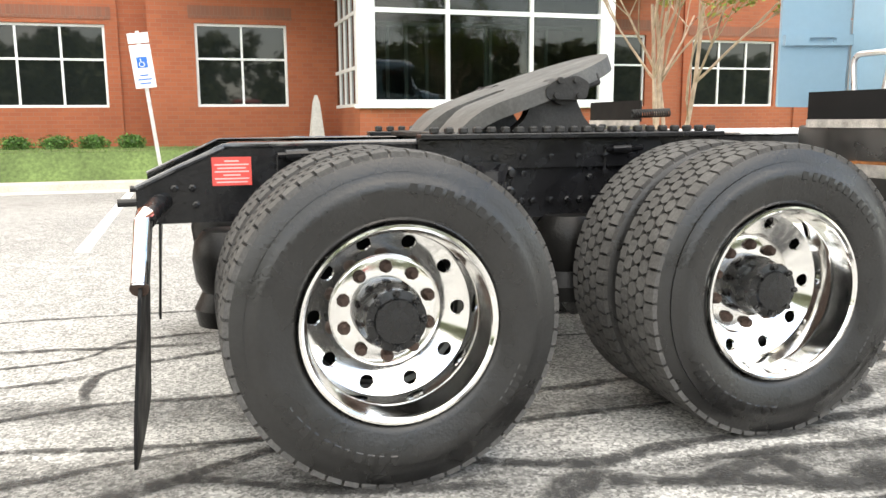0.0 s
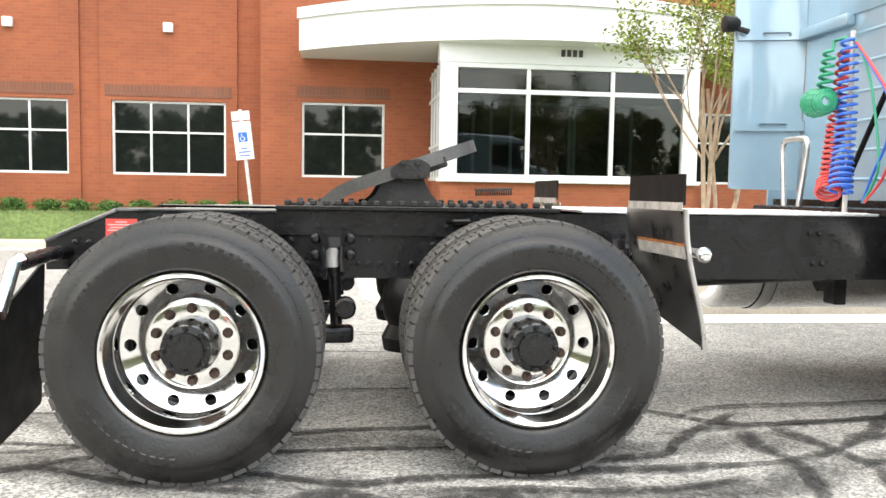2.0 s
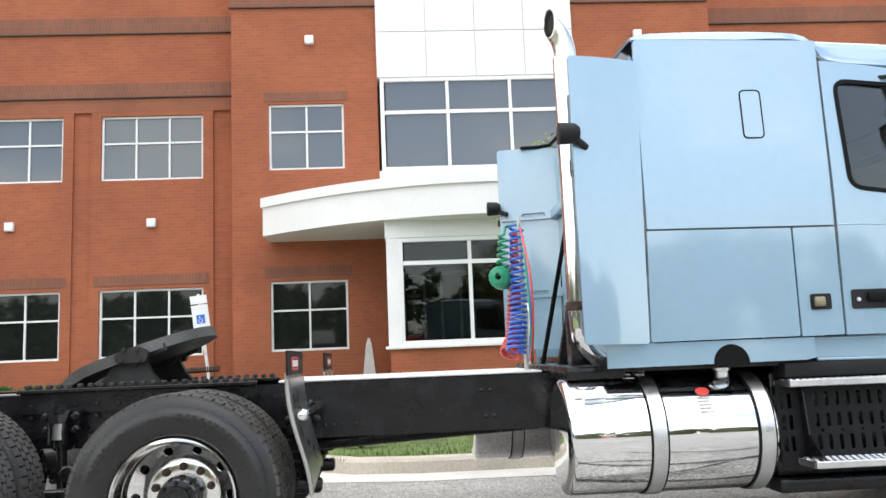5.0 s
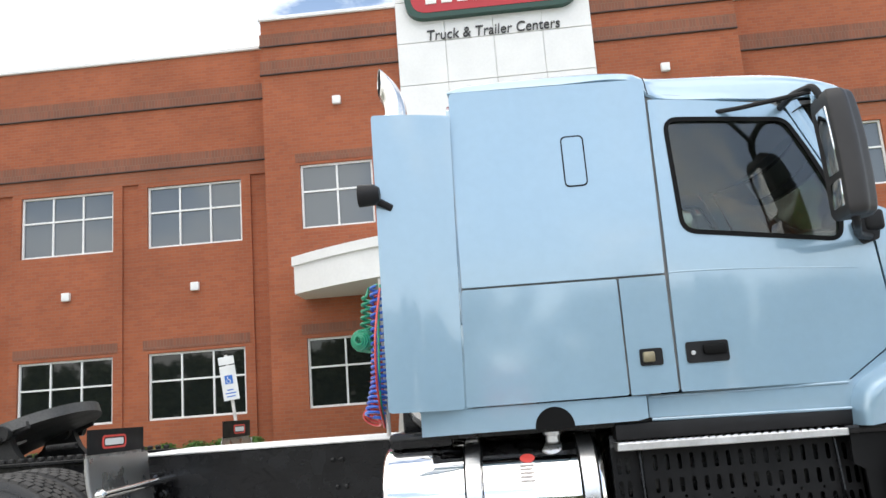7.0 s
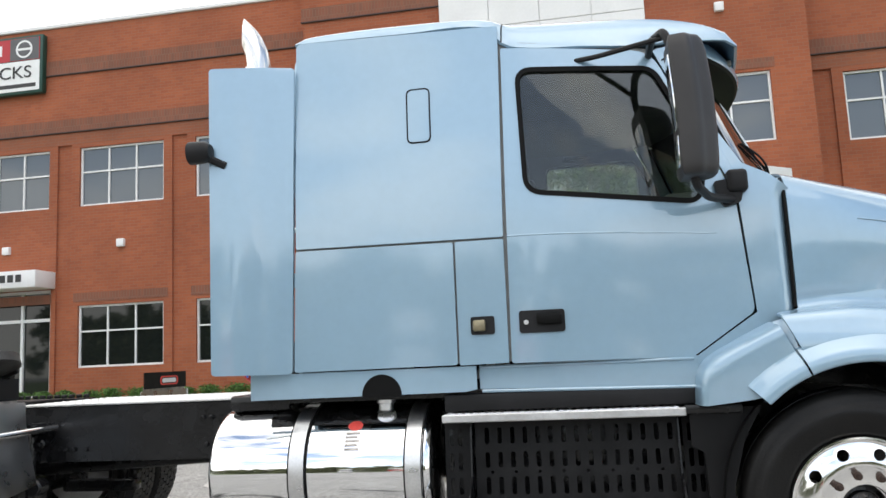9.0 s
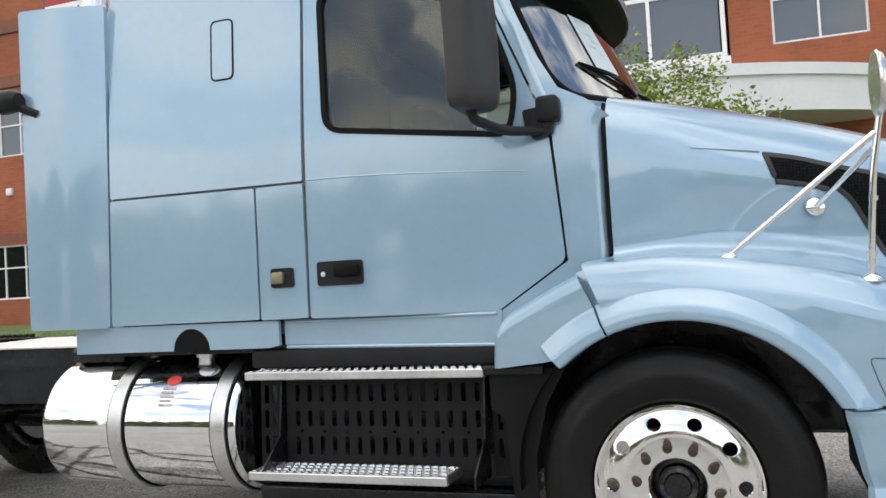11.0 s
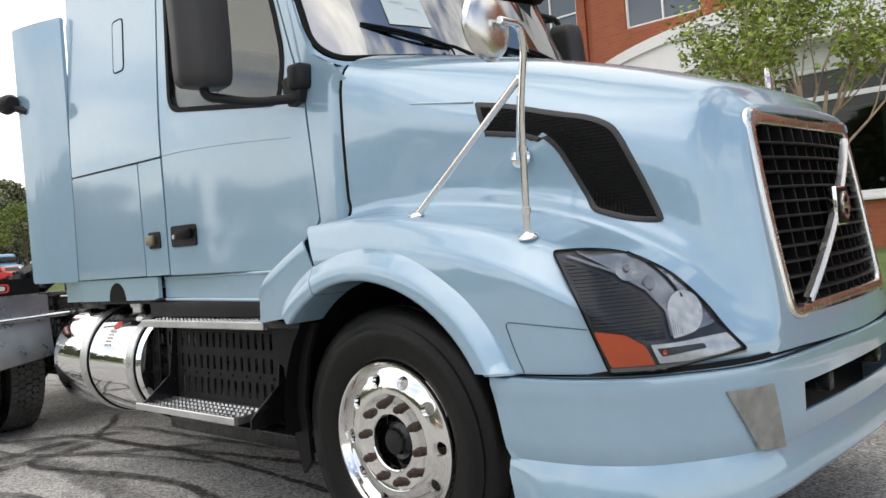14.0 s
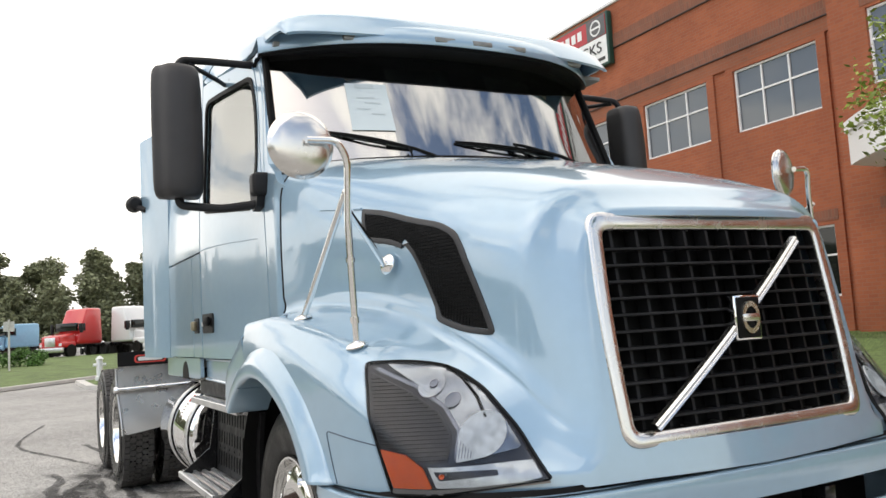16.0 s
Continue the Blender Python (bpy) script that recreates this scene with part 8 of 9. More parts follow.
for x, z in ((-0.62, 0.86), (-0.56, 0.86), (-0.55, 0.80), (0.30, 0.96), (0.42, 0.955), (0.55, 0.86), (1.0, 0.86), (1.0, 0.90), (0.9, 0.77), (0.96, 0.77), (1.02, 0.77), (1.08, 0.77), (0.75, 0.77), (1.9, 0.8), (1.9, 0.9), (2.9, 0.93), (2.95, 0.93), (2.92, 0.78), (2.97, 0.78)):
    bm = bmesh.new()
    lathe(bm, [(0.014, 0.0), (0.014, -0.012), (0.008, -0.016), (0.0, -0.016)], "y", 6, (x, -0.432, z))
    both("rail_bolt", bm, BLACK_FRAME, truck)
# rear hangers, shocks and air line fittings
for s in (1, -1):
    for x in (0.53, 1.865):
        sus = new("suspension")
        sus.parent = truck
        def side(bm):
            return bm if s == 1 else mirrored(bm)
        bm = skin(rounded([(x - 0.085, 0.93), (x - 0.095, 0.86), (x - 0.05, 0.80), (x - 0.055, 0.70), (x + 0.055, 0.70), (x + 0.06, 0.80), (x + 0.10, 0.86), (x + 0.09, 0.93)], 0.02, 3), plane_y(-0.50, 1), 0.068, cut=0)
        part("hanger", side(bm), BLACK_FRAME, sus)
        bm = bmesh.new()
        tube(bm, [(x, -0.52, 0.90), (x + 0.01, -0.53, 0.72)], 0.042, 14)
        tube(bm, [(x + 0.01, -0.53, 0.74), (x + 0.02, -0.54, 0.50)], 0.028, 12)
        part("shock_absorber", side(bm), BLACK_FRAME, sus)
        bm = bmesh.new()
        lathe(bm, [(0.0, 0.70), (0.09, 0.70), (0.12, 0.66), (0.13, 0.60), (0.12, 0.52), (0.10, 0.48), (0.13, 0.42), (0.12, 0.36), (0.0, 0.35)], "z", 24, (x - 0.975, -0.46, 0.01))
        part("air_bag", side(bm), RUBBER, sus)
        bm = bmesh.new()
        box(bm, x - 0.45, x + 0.10, -0.50, -0.40, 0.40, 0.48, 0.02)
        part("trailing_arm", side(bm), BLACK_FRAME, sus)
        bm = bmesh.new()
        lathe(bm, [(0.0, -0.58), (0.04, -0.58), (0.05, -0.57), (0.05, -0.50)], "y", 16, (x + 0.06, 0, 0.575))
        part("bushing", side(bm), BLACK_FRAME, sus)
        for dx, dz in ((-0.12, 0.77), (0.12, 0.77), (0.17, 0.77), (0.22, 0.77), (-0.17, 0.77), (0.30, 0.77)):
            bm = bmesh.new()
            lathe(bm, [(0.014, 0), (0.014, -0.014), (0.0, -0.018)], "y", 6, (x + dx, -0.432, dz))
            part("hanger_bolt", side(bm), BLACK_FRAME, sus)
        part("polished_shock_sleeve", side(skin(rounded([(x - 0.034, 0.852), (x - 0.027, 0.81), (x - 0.034, 0.764), (x + 0.030, 0.764), (x + 0.025, 0.81), (x + 0.034, 0.852)], 0.012, 3), lambda u, v, d, x=x: (u, -0.575 + 6.0 * (u - x) ** 2 + d, v), 0.03, cut=0.02)), STAINLESS, sus)
        part("sleeve_clamp", side(skin(rounded([(x - 0.064, 0.925), (x - 0.045, 0.925), (x - 0.035, 0.90), (x + 0.035, 0.90), (x + 0.048, 0.925), (x + 0.066, 0.925), (x + 0.042, 0.856), (x - 0.042, 0.856)], 0.008), lambda u, v, d, x=x: (u, -0.585 + 4.0 * (u - x) ** 2 + d, v), 0.05, cut=0.02)), GLOSS_BLACK, sus)
        for dx in (-0.05, 0.05):
            bm = bmesh.new()
            tube(bm, [(x + dx * 0.84, -0.583, 0.86), (x + dx * 0.75, -0.585, 0.80), (x + dx * 0.84, -0.58, 0.745)], 0.010, 8)
            part("sleeve_rod", side(bm), GLOSS_BLACK, sus)
        for dx in (-0.075, 0.08):
            for z in (0.815, 0.89):
                bm = bmesh.new()
                lathe(bm, [(0.024, -0.50), (0.024, -0.535), (0.014, -0.54), (0.014, -0.565), (0.0, -0.567)], "y", 12, (x + dx, 0, z))
                part("clamp_nut", side(bm), BLACK_FRAME, sus)
    for x in (-0.26, 1.06):
        bm = bmesh.new()
        tube(bm, [(x, -0.46, 0.97), (x + 0.17, -0.46, 0.975)], 0.012, 8)
        tube(bm, [(x + 0.03, -0.46, 0.97), (x + 0.11, -0.46, 0.973)], 0.02, 10)
        tube(bm, [(x, -0.46, 0.97), (x, -0.45, 0.86)], 0.006, 6)
        part("valve_linkage", bm if s == 1 else mirrored(bm), BLACK_FRAME, truck)
    # brake chamber and air tank seen between the wheels
    bm = bmesh.new()
    lathe(bm, [(0.0, 0.98), (0.10, 0.98), (0.13, 1.0), (0.13, 1.16), (0.10, 1.18), (0.0, 1.18)], "x", 24, (-0.08, -0.45 * s, 0.42))
    part("air_tank", bm, BLACK_FRAME, truck)
# rear mud flap hangers
for s in (1, -1):
    def side(bm):
        return bm if s == 1 else mirrored(bm)
    flap = new("rear_mudflap")
    flap.parent = truck
    bm = bmesh.new()
    tube(bm, [(-0.66, -0.43, 0.815), (-0.68, -0.60, 0.815), (-0.70, -0.84, 0.80)], 0.032, 14)
    part("hanger_socket", side(bm), BLACK_FRAME, flap)
    bm = bmesh.new()
    tube(bm, [(-0.702, -0.85, 0.815), (-0.705, -0.90, 0.80), (-0.72, -1.005, 0.622)], 0.027, 18)
    part("hanger_tube", side(bm), CHROME, flap, "polished mudflap hanger tube")
    bm = bmesh.new()
    tube(bm, [(-0.72, -1.004, 0.6225), (-0.721, -1.013, 0.618)], 0.0275, 18)
    part("tube_cap", side(bm), RUST, flap)
    def flap_map(u, v, d):
        k = (0.72 - v) / 0.6
        return (-0.705 - 0.05 * k + 0.02 * math.sin(3 * u) * k - 0.06 * smooth(k) * 0 - d, -u, v)
    part("flap_sheet", side(skin(rounded([(0.56, 0.16), (1.03, 0.075), (1.07, 0.24), (1.045, 0.61), (0.58, 0.79)], 0.02), flap_map, 0.010, cut=0.08)), FLAP_RUBBER, flap, "black rubber mudflap")
# front quarter fenders: stainless sheets with a black top flap
for s in (1, -1):
    def side(bm):
        return bm if s == 1 else mirrored(bm)
    qf = new("quarter_fender")
    qf.parent = truck
    def qx(z):
        return 1.885 + 0.02 * (1.05 - z) + 0.095 * smooth((1.05 - z) / 0.55) ** 1.2
    def q_map(u, v, d):
        return (qx(v) + d, -u, v)
    part("fender_sheet", side(skin(rounded([(0.62, 0.60), (1.245, 0.51), (1.275, 1.06), (0.60, 1.06)], [0.02, 0.04, 0.02, 0.02]), q_map, 0.004, cut=0.06)), STAINLESS, qf, "curved stainless quarter fender sheet")
    bm = bmesh.new()
    tube(bm, [(qx(z), -1.245 - 0.03 * smooth((z - 0.5) / 0.5), z) for z in (0.51 + 0.055 * i for i in range(11))], 0.012, 8)
    part("rolled_edge", side(bm), STAINLESS, qf)
    part("top_flap", side(skin(rect(0.657, 1.262, 1.075, 1.195), lambda u, v, d: (1.878 + d, -u, v), 0.010, cut=0)), FLAP_RUBBER, qf, "black rubber top flap")
    part("flap_strip", side(skin(rect(0.657, 1.262, 1.052, 1.085), lambda u, v, d: (1.873 + d, -u, v), 0.003, cut=0)), STRIP, qf)
    part("rear_strip", side(skin(rect(0.74, 1.255, 0.865, 0.915), lambda u, v, d: (qx(v) - 0.006 + d, -u, v), 0.003, cut=0)), STRIP, qf)
    part("rust_streak", side(skin(rect(0.74, 1.255, 0.915, 0.925), lambda u, v, d: (qx(v) - 0.007 + d, -u, v), 0.003, cut=0)), RUST_ORANGE, qf)
    bm = bmesh.new()
    tube(bm, [(1.97, -0.44, 0.90), (1.96, -1.28, 0.885)], 0.019, 12)
    part("support_tube", side(bm), CHROME, qf, "polished support tube")
    bm = bmesh.new()
    lathe(bm, [(0.0, -1.312), (0.02, -1.305), (0.03, -1.29), (0.03, -1.275)], "y", 16, (1.96, 0, 0.885))
    part("acorn_cap", side(bm), CHROME, qf)
    part("logo_plate", side(skin(rounded(rect(0.87, 1.13, 1.098, 1.165), 0.03, 4), lambda u, v, d: (1.8915 + (-d), -u, v), 0.003, [rounded(rect(0.885, 1.115, 1.108, 1.155), 0.022, 4)], cut=0)), RED_LABEL, qf, "red-edged chrome mudflap plate")
    part("logo_shape", side(skin(rounded(rect(0.90, 1.10, 1.115, 1.148), 0.015, 3), lambda u, v, d: (1.8915 - d, -u, v), 0.003, cut=0)), WHITE_PRINT, qf)
# engine and transmission bulk under the cab, drive shaft
bm = bmesh.new()
box(bm, 4.1, 7.2, -0.40, 0.40, 0.55, 1.35, 0.08)
part("engine_block", bm, BLACK_FRAME, truck)
bm = bmesh.new()
tube(bm, [(1.5, 0, 0.62), (4.1, 0, 0.75)], 0.055, 12)
part("drive_shaft", bm, BLACK_FRAME, truck)
# ---- tyre marks on the road ----
rng = random.Random(11)


LAID = iter(range(200))


def mark(width, *points, faint=False):
    """A strip of rubber along a line on the road, wandering in width and thin at its ends."""
    z = 0.003 + 0.0005 * next(LAID)
    pts = [Vector((*p, 0)) for p in points]
    ts = [0.0]
    for a, b in zip(pts, pts[1:]):
        ts.append(ts[-1] + (b - a).length)
    st = [(t, (p.x, p.y)) for t, p in zip(ts, pts)]
    n = max(8, int(ts[-1] / 0.05))
    rows, cover = [], []
    for i in range(n + 1):
        p = spline(st, ts[-1] * i / n)
        q = spline(st, min(ts[-1], ts[-1] * i / n + 0.02)) - spline(st, max(0, ts[-1] * i / n - 0.02))
        q = q / max(np.hypot(*q), 1e-6)
        w = width * (0.8 + 0.7 * noise.noise((p[0] * 4, p[1] * 4, 1.7)))
        sway = 0.25 * width * noise.noise((p[0] * 7, p[1] * 7, 4.1))
        end = min(1.0, 8 * min(i, n - i) / n + 0.15)
        rows.append([(p[0] - q[1] * (w * f + sway), p[1] + q[0] * (w * f + sway), z) for f in (-0.66, -0.5, -0.3, 0.3, 0.5, 0.66)])
        cover += [c * end for c in (0.0, 0.75, 1.0, 1.0, 0.75, 0.0)]
    bm = bmesh.new()
    sheet(bm, rows)
    bmesh.ops.recalc_face_normals(bm, faces=bm.faces[:])
    ob = single("tyre_mark", bm, SCUFF if faint else SKID, "dark rubber tyre mark on the asphalt", "tyre mark", group="tyre marks", kind="structure")
    at = ob.data.attributes.new("cover", "FLOAT", "POINT")
    at.data.foreach_set("value", cover)


# behind the drive wheels
mark(0.03, (-4.0, 1.3), (-1.6, 1.44), (-0.9, 1.42), (-0.3, 1.38), (1.2, 1.3))
mark(0.035, (-3.5, 0.55), (-1.4, 0.5), (-1.1, 0.55), (-0.9, 0.8), (-0.4, 0.86), (0.4, 0.8))
mark(0.05, (-4.0, -0.5), (-2.0, -0.35), (-1.3, -0.24), (-1.0, -0.16), (-0.4, -0.2), (0.4, -0.16))
mark(0.045, (-1.0, -0.15), (-1.02, 0.07), (-0.95, 0.3), (-0.5, 0.47), (0.2, 0.6))
mark(0.04, (-3.0, 0.3), (-1.4, 0.19), (-1.0, 0.25))
mark(0.04, (-3.0, 0.95), (-1.5, 0.78), (-0.5, 0.62))
mark(0.05, (-3.2, -0.4), (-1.2, -0.56), (-0.85, -0.64), (-0.45, -0.7), (0.2, -0.72))
mark(0.07, (-2.4, -1.25), (-1.2, -1.1), (-0.7, -0.98), (-0.5, -0.88), (-0.2, -0.78), (0.3, -0.78))
mark(0.05, (-2.6, -0.95), (-1.15, -0.84), (-0.8, -0.77), (-0.3, -0.68))
mark(0.06, (-0.7, -0.93), (-0.45, -1.05), (-0.2, -1.18), (0.3, -1.3))
mark(0.05, (-6.0, -1.6), (-3.0, -2.0), (-1.0, -1.5), (-0.3, -1.3))
# between and beside the wheels
mark(0.05, (0.1, -0.85), (0.55, -0.83), (1.0, -0.83), (1.5, -0.86))
mark(0.06, (0.1, -1.06), (0.3, -1.13), (0.55, -1.23), (1.1, -1.2), (1.6, -1.25))
mark(0.045, (0.2, -0.62), (0.6, -0.54), (0.95, -0.53), (1.4, -0.5))
mark(0.03, (0.2, 0.2), (0.8, 0.23), (1.6, 0.15))
mark(0.09, (0.3, -1.5), (0.55, -1.36), (0.8, -1.46), (1.0, -1.48), (1.25, -1.62), (1.8, -1.6))
mark(0.10, (0.85, -1.48), (1.05, -1.41), (1.18, -1.38), (1.2, -1.58), (1.32, -1.6), (1.55, -1.52))
mark(0.07, (0.9, -1.32), (1.3, -1.36), (1.7, -1.4), (2.2, -1.3))
mark(0.09, (0.0, -1.75), (0.5, -1.65), (1.1, -1.75), (1.8, -1.72))
# loops ahead of the drive wheels
mark(0.06, (1.7, -0.05), (2.03, -0.24), (2.25, -0.41), (2.45, -0.55), (2.7, -0.57), (3.15, -0.52), (3.7, -0.44), (5.0, -0.2))
mark(0.07, (1.3, -1.05), (1.6, -1.03), (1.93, -1.0), (2.1, -0.8), (2.35, -0.56), (2.6, -0.35))
mark(0.075, (1.2, -1.2), (1.52, -1.17), (2.05, -1.16), (2.55, -1.08), (2.95, -0.83), (3.27, -0.55), (3.6, -0.25))
mark(0.08, (2.45, -0.66), (2.42, -0.92), (2.46, -1.08), (2.4, -1.4), (2.2, -1.8))
mark(0.08, (2.62, -0.6), (2.73, -0.98), (2.78, -1.23), (2.72, -1.4), (2.5, -1.9))
mark(0.06, (2.6, -1.0), (2.86, -1.17), (3.25, -1.1), (4.2, -0.9), (5.4, -1.1))
mark(0.05, (2.0, -0.72), (2.6, -0.6), (3.7, -0.5), (5.5, -0.6))
mark(0.07, (1.3, -1.95), (2.2, -1.65), (3.0, -1.8), (3.5, -1.5), (4.4, -1.45), (6.0, -1.9))
mark(0.05, (2.8, -1.3), (3.3, -1.65), (4.0, -1.6))
mark(0.05, (2.2, -0.47), (2.5, -0.28), (3.15, -0.24), (4.2, -0.16))
mark(0.04, (2.9, -0.9), (3.3, -0.72), (4.1, -0.55))
mark(0.04, (4.0, -1.2), (4.8, -1.5), (5.6, -1.3), (6.6, -1.6))
mark(0.05, (3.6, -2.2), (4.6, -1.9), (5.4, -2.1))
mark(0.04, (-0.2, 2.2), (0.8, 2.0), (1.6, 2.1))
# broad faint scuffs under the rest
mark(0.30, (-3.0, -0.9), (-1.0, -0.9), (0.2, -1.3), (1.4, -1.5), (2.6, -1.3), faint=True)
mark(0.24, (-2.4, 0.1), (-0.8, -0.3), (0.6, -0.7), (1.8, -0.9), (3.0, -0.8), faint=True)
mark(0.22, (1.0, -1.9), (2.0, -1.5), (3.0, -1.1), (4.4, -1.2), faint=True)
# faint white stall line
bm = bmesh.new()
box(bm, -1.55, -1.43, 4.0, 10.2, 0.0, 0.004)
single("stall_line", bm, SIGN_WHITE, "faded white parking stall line", "road marking", kind="structure")

# ---- plants ----
def leaf_cloud(bm, centres, count, size, rng, squash=0.8):
    for _ in range(count):
        c, r = rng.choice(centres)
        while True:
            p = Vector((rng.uniform(-1, 1), rng.uniform(-1, 1), rng.uniform(-1, 1)))
            if 0.2 < p.length < 1:
                break
        p = Vector(c) + Vector((p.x * r, p.y * r, p.z * r * squash))
        a = Vector((rng.uniform(-1, 1), rng.uniform(-1, 1), rng.uniform(-0.6, 0.6))).normalized()
        b = a.cross(Vector((rng.uniform(-1, 1), rng.uniform(-1, 1), rng.uniform(-1, 1)))).normalized()
        s = size * rng.uniform(0.6, 1.3)
        bm.faces.new([bm.verts.new(p + q) for q in (-a * s, b * s * 0.45, a * s, -b * s * 0.45)])


rng = random.Random(3)
for i in range(12):
    x = -8.25 + 0.605 * i + rng.uniform(-0.04, 0.04)
    y, r = 12.35 + rng.uniform(-0.05, 0.05), rng.uniform(0.28, 0.33)
    sh = thing("shrub", "small round clipped green shrub before the brick wall", "shrub", (x, y, 0.58), group="shrubs along the wall")
    bm = bmesh.new()
    cs = [((rng.uniform(-0.10, 0.10), rng.uniform(-0.1, 0.1), 0.15 + rng.uniform(-0.03, 0.03)), r * 0.75) for _ in range(7)]
    leaf_cloud(bm, cs, 1300, 0.028, rng, 0.6)
    part("foliage", bm, SHRUB, sh)
    bm = bmesh.new()
    for k in range(4):
        tube(bm, [(0, 0, -0.03), (rng.uniform(-0.1, 0.1), rng.uniform(-0.1, 0.1), 0.22)], 0.008, 5)
    part("stems", bm, BARK, sh)


def crape_myrtle(at, height, rng, leaves=5200, lean=0.0):
    tr = thing("young_tree", "slender multi-stemmed tree with pale bark and thin yellow-green leaves", "tree", at, group="trees on the lawn")
    wood = bmesh.new()
    tips = []

    def grow(p, d, length, r, level):
        n = 5
        pts = [p]
        for _ in range(n):
            d = (d + Vector((rng.uniform(-0.14, 0.14), rng.uniform(-0.14, 0.14), 0.03))).normalized()
            p = p + d * length / n
            pts.append(p)
        tube(wood, pts, r, 6 if level else 8, caps=False, r_end=r * 0.6)
        if level >= 3:
            tips.append(p)
            tips.append(pts[3])
            return
        for _ in range(3 if level < 2 else 3):
            k = rng.uniform(0.5, 1.0)
            q = pts[max(2, int(k * n))]
            nd = (d + Vector((rng.uniform(-0.75, 0.75), rng.uniform(-0.75, 0.75), rng.uniform(-0.05, 0.45)))).normalized()
            grow(q, nd, length * rng.uniform(0.5, 0.7), r * 0.52, level + 1)

    for k in range(4):
        a = 2 * math.pi * k / 4 + 0.4
        grow(Vector((0.07 * math.cos(a), 0.07 * math.sin(a), -0.05)), Vector((0.20 * math.cos(a) + lean, 0.20 * math.sin(a), 1)).normalized(), height * 0.46, 0.035, 0)
    part("trunk", wood, BARK_PALE, tr)
    bm = bmesh.new()
    leaf_cloud(bm, [(tuple(p), rng.uniform(0.14, 0.28)) for p in tips], leaves, 0.034, rng, 0.9)
    part("crown", bm, MYRTLE, tr)


crape_myrtle((5.25, 5.85, 0.2), 5.2, random.Random(8), 9000, lean=0.10)


def small_tree(at, height, spread, rng, leaves):
    tr = thing("lawn_tree", "small round yellow-green tree on the far lawn", "tree", at, group="small trees on the far lawn")
    bm = bmesh.new()
    top = Vector((0, 0, height * 0.45))
    tube(bm, [(0, 0, -0.1), (0.05, 0.02, height * 0.25), tuple(top)], 0.11, 8, r_end=0.07)
    tips = []
    for k in range(9):
        a = 2.4 * k
        tip = top + Vector((spread * 0.6 * math.cos(a), spread * 0.6 * math.sin(a), height * rng.uniform(0.05, 0.45)))
        tube(bm, [top - Vector((0, 0, 0.3)), (top + tip) / 2 + Vector((0, 0, 0.15)), tip], 0.05, 6, r_end=0.015)
        tips.append((tuple(tip), spread * rng.uniform(0.3, 0.5)))
    part("trunk", bm, BARK, tr)
    bm = bmesh.new()
    leaf_cloud(bm, tips, leaves, 0.13, rng)
    part("crown", bm, MAPLE, tr)


small_tree((-55, 13.5, 0.45), 5.0, 2.0, random.Random(21), 2600)
small_tree((-60, 22.0, 0.45), 6.5, 2.6, random.Random(22), 3200)


# far woods and single trees round the lot
def woods(name, line, depth, height, count, leaf, seed, label):
    rng = random.Random(seed)
    cs = []
    for (xa, ya), (xb, yb) in zip(line, line[1:]):
        n = int(math.hypot(xb - xa, yb - ya) / 1.3)
        for i in range(n):
            k = i / n
            h = height * (0.92 + 0.16 * math.sin(i * 0.9) * math.sin(i * 0.37 + 1) + rng.uniform(-0.06, 0.08))
            x, y = xa + (xb - xa) * k + rng.uniform(-depth, depth), ya + (yb - ya) * k + rng.uniform(-depth, depth)
            z0 = rise(x, y)
            for _ in range(16):
                k = rng.uniform(0.04, 0.9)
                cs.append(((x + rng.uniform(-2.6, 2.6) * (1 - 0.65 * k), y + rng.uniform(-2.6, 2.6) * (1 - 0.65 * k), z0 + h * k), rng.uniform(0.7, 2.9 - 1.6 * k)))
            cs.append(((x, y, z0 + h * 0.88), rng.uniform(1.0, 1.7)))
    # small leaf sprays, most of them near the outside of their clumps
    dice = np.random.default_rng(seed)
    where = np.array([c for c, _ in cs])
    wide = np.array([r for _, r in cs])
    pick = dice.integers(0, len(cs), count)
    out = dice.normal(size=(count, 3))
    out /= np.linalg.norm(out, axis=1)[:, None]
    p = where[pick] + out * (wide[pick] * dice.uniform(0.0, 1.0, count) ** 0.6)[:, None] * (1, 1, 0.85)
    a = dice.uniform(-1, 1, (count, 3)) * (1, 1, 0.6)
    a /= np.linalg.norm(a, axis=1)[:, None]
    b = np.cross(a, dice.uniform(-1, 1, (count, 3)))
    b /= np.linalg.norm(b, axis=1)[:, None]
    s = (leaf * dice.uniform(0.6, 1.3, count))[:, None]
    verts = np.stack([p - a * s, p + b * s * 0.5, p + a * s, p - b * s * 0.5], axis=1).reshape(-1, 3)
    me = bpy.data.meshes.new(name)
    me.vertices.add(4 * count)
    me.vertices.foreach_set("co", verts.astype(np.float32).ravel())
    me.loops.add(4 * count)
    me.loops.foreach_set("vertex_index", np.arange(4 * count, dtype=np.int32))
    me.polygons.add(count)
    me.polygons.foreach_set("loop_start", np.arange(0, 4 * count, 4, dtype=np.int32))
    me.update(calc_edges=True)
    me.materials.append(WOODS)
    tagged(new(name, me), label, "woods", kind="stuff")


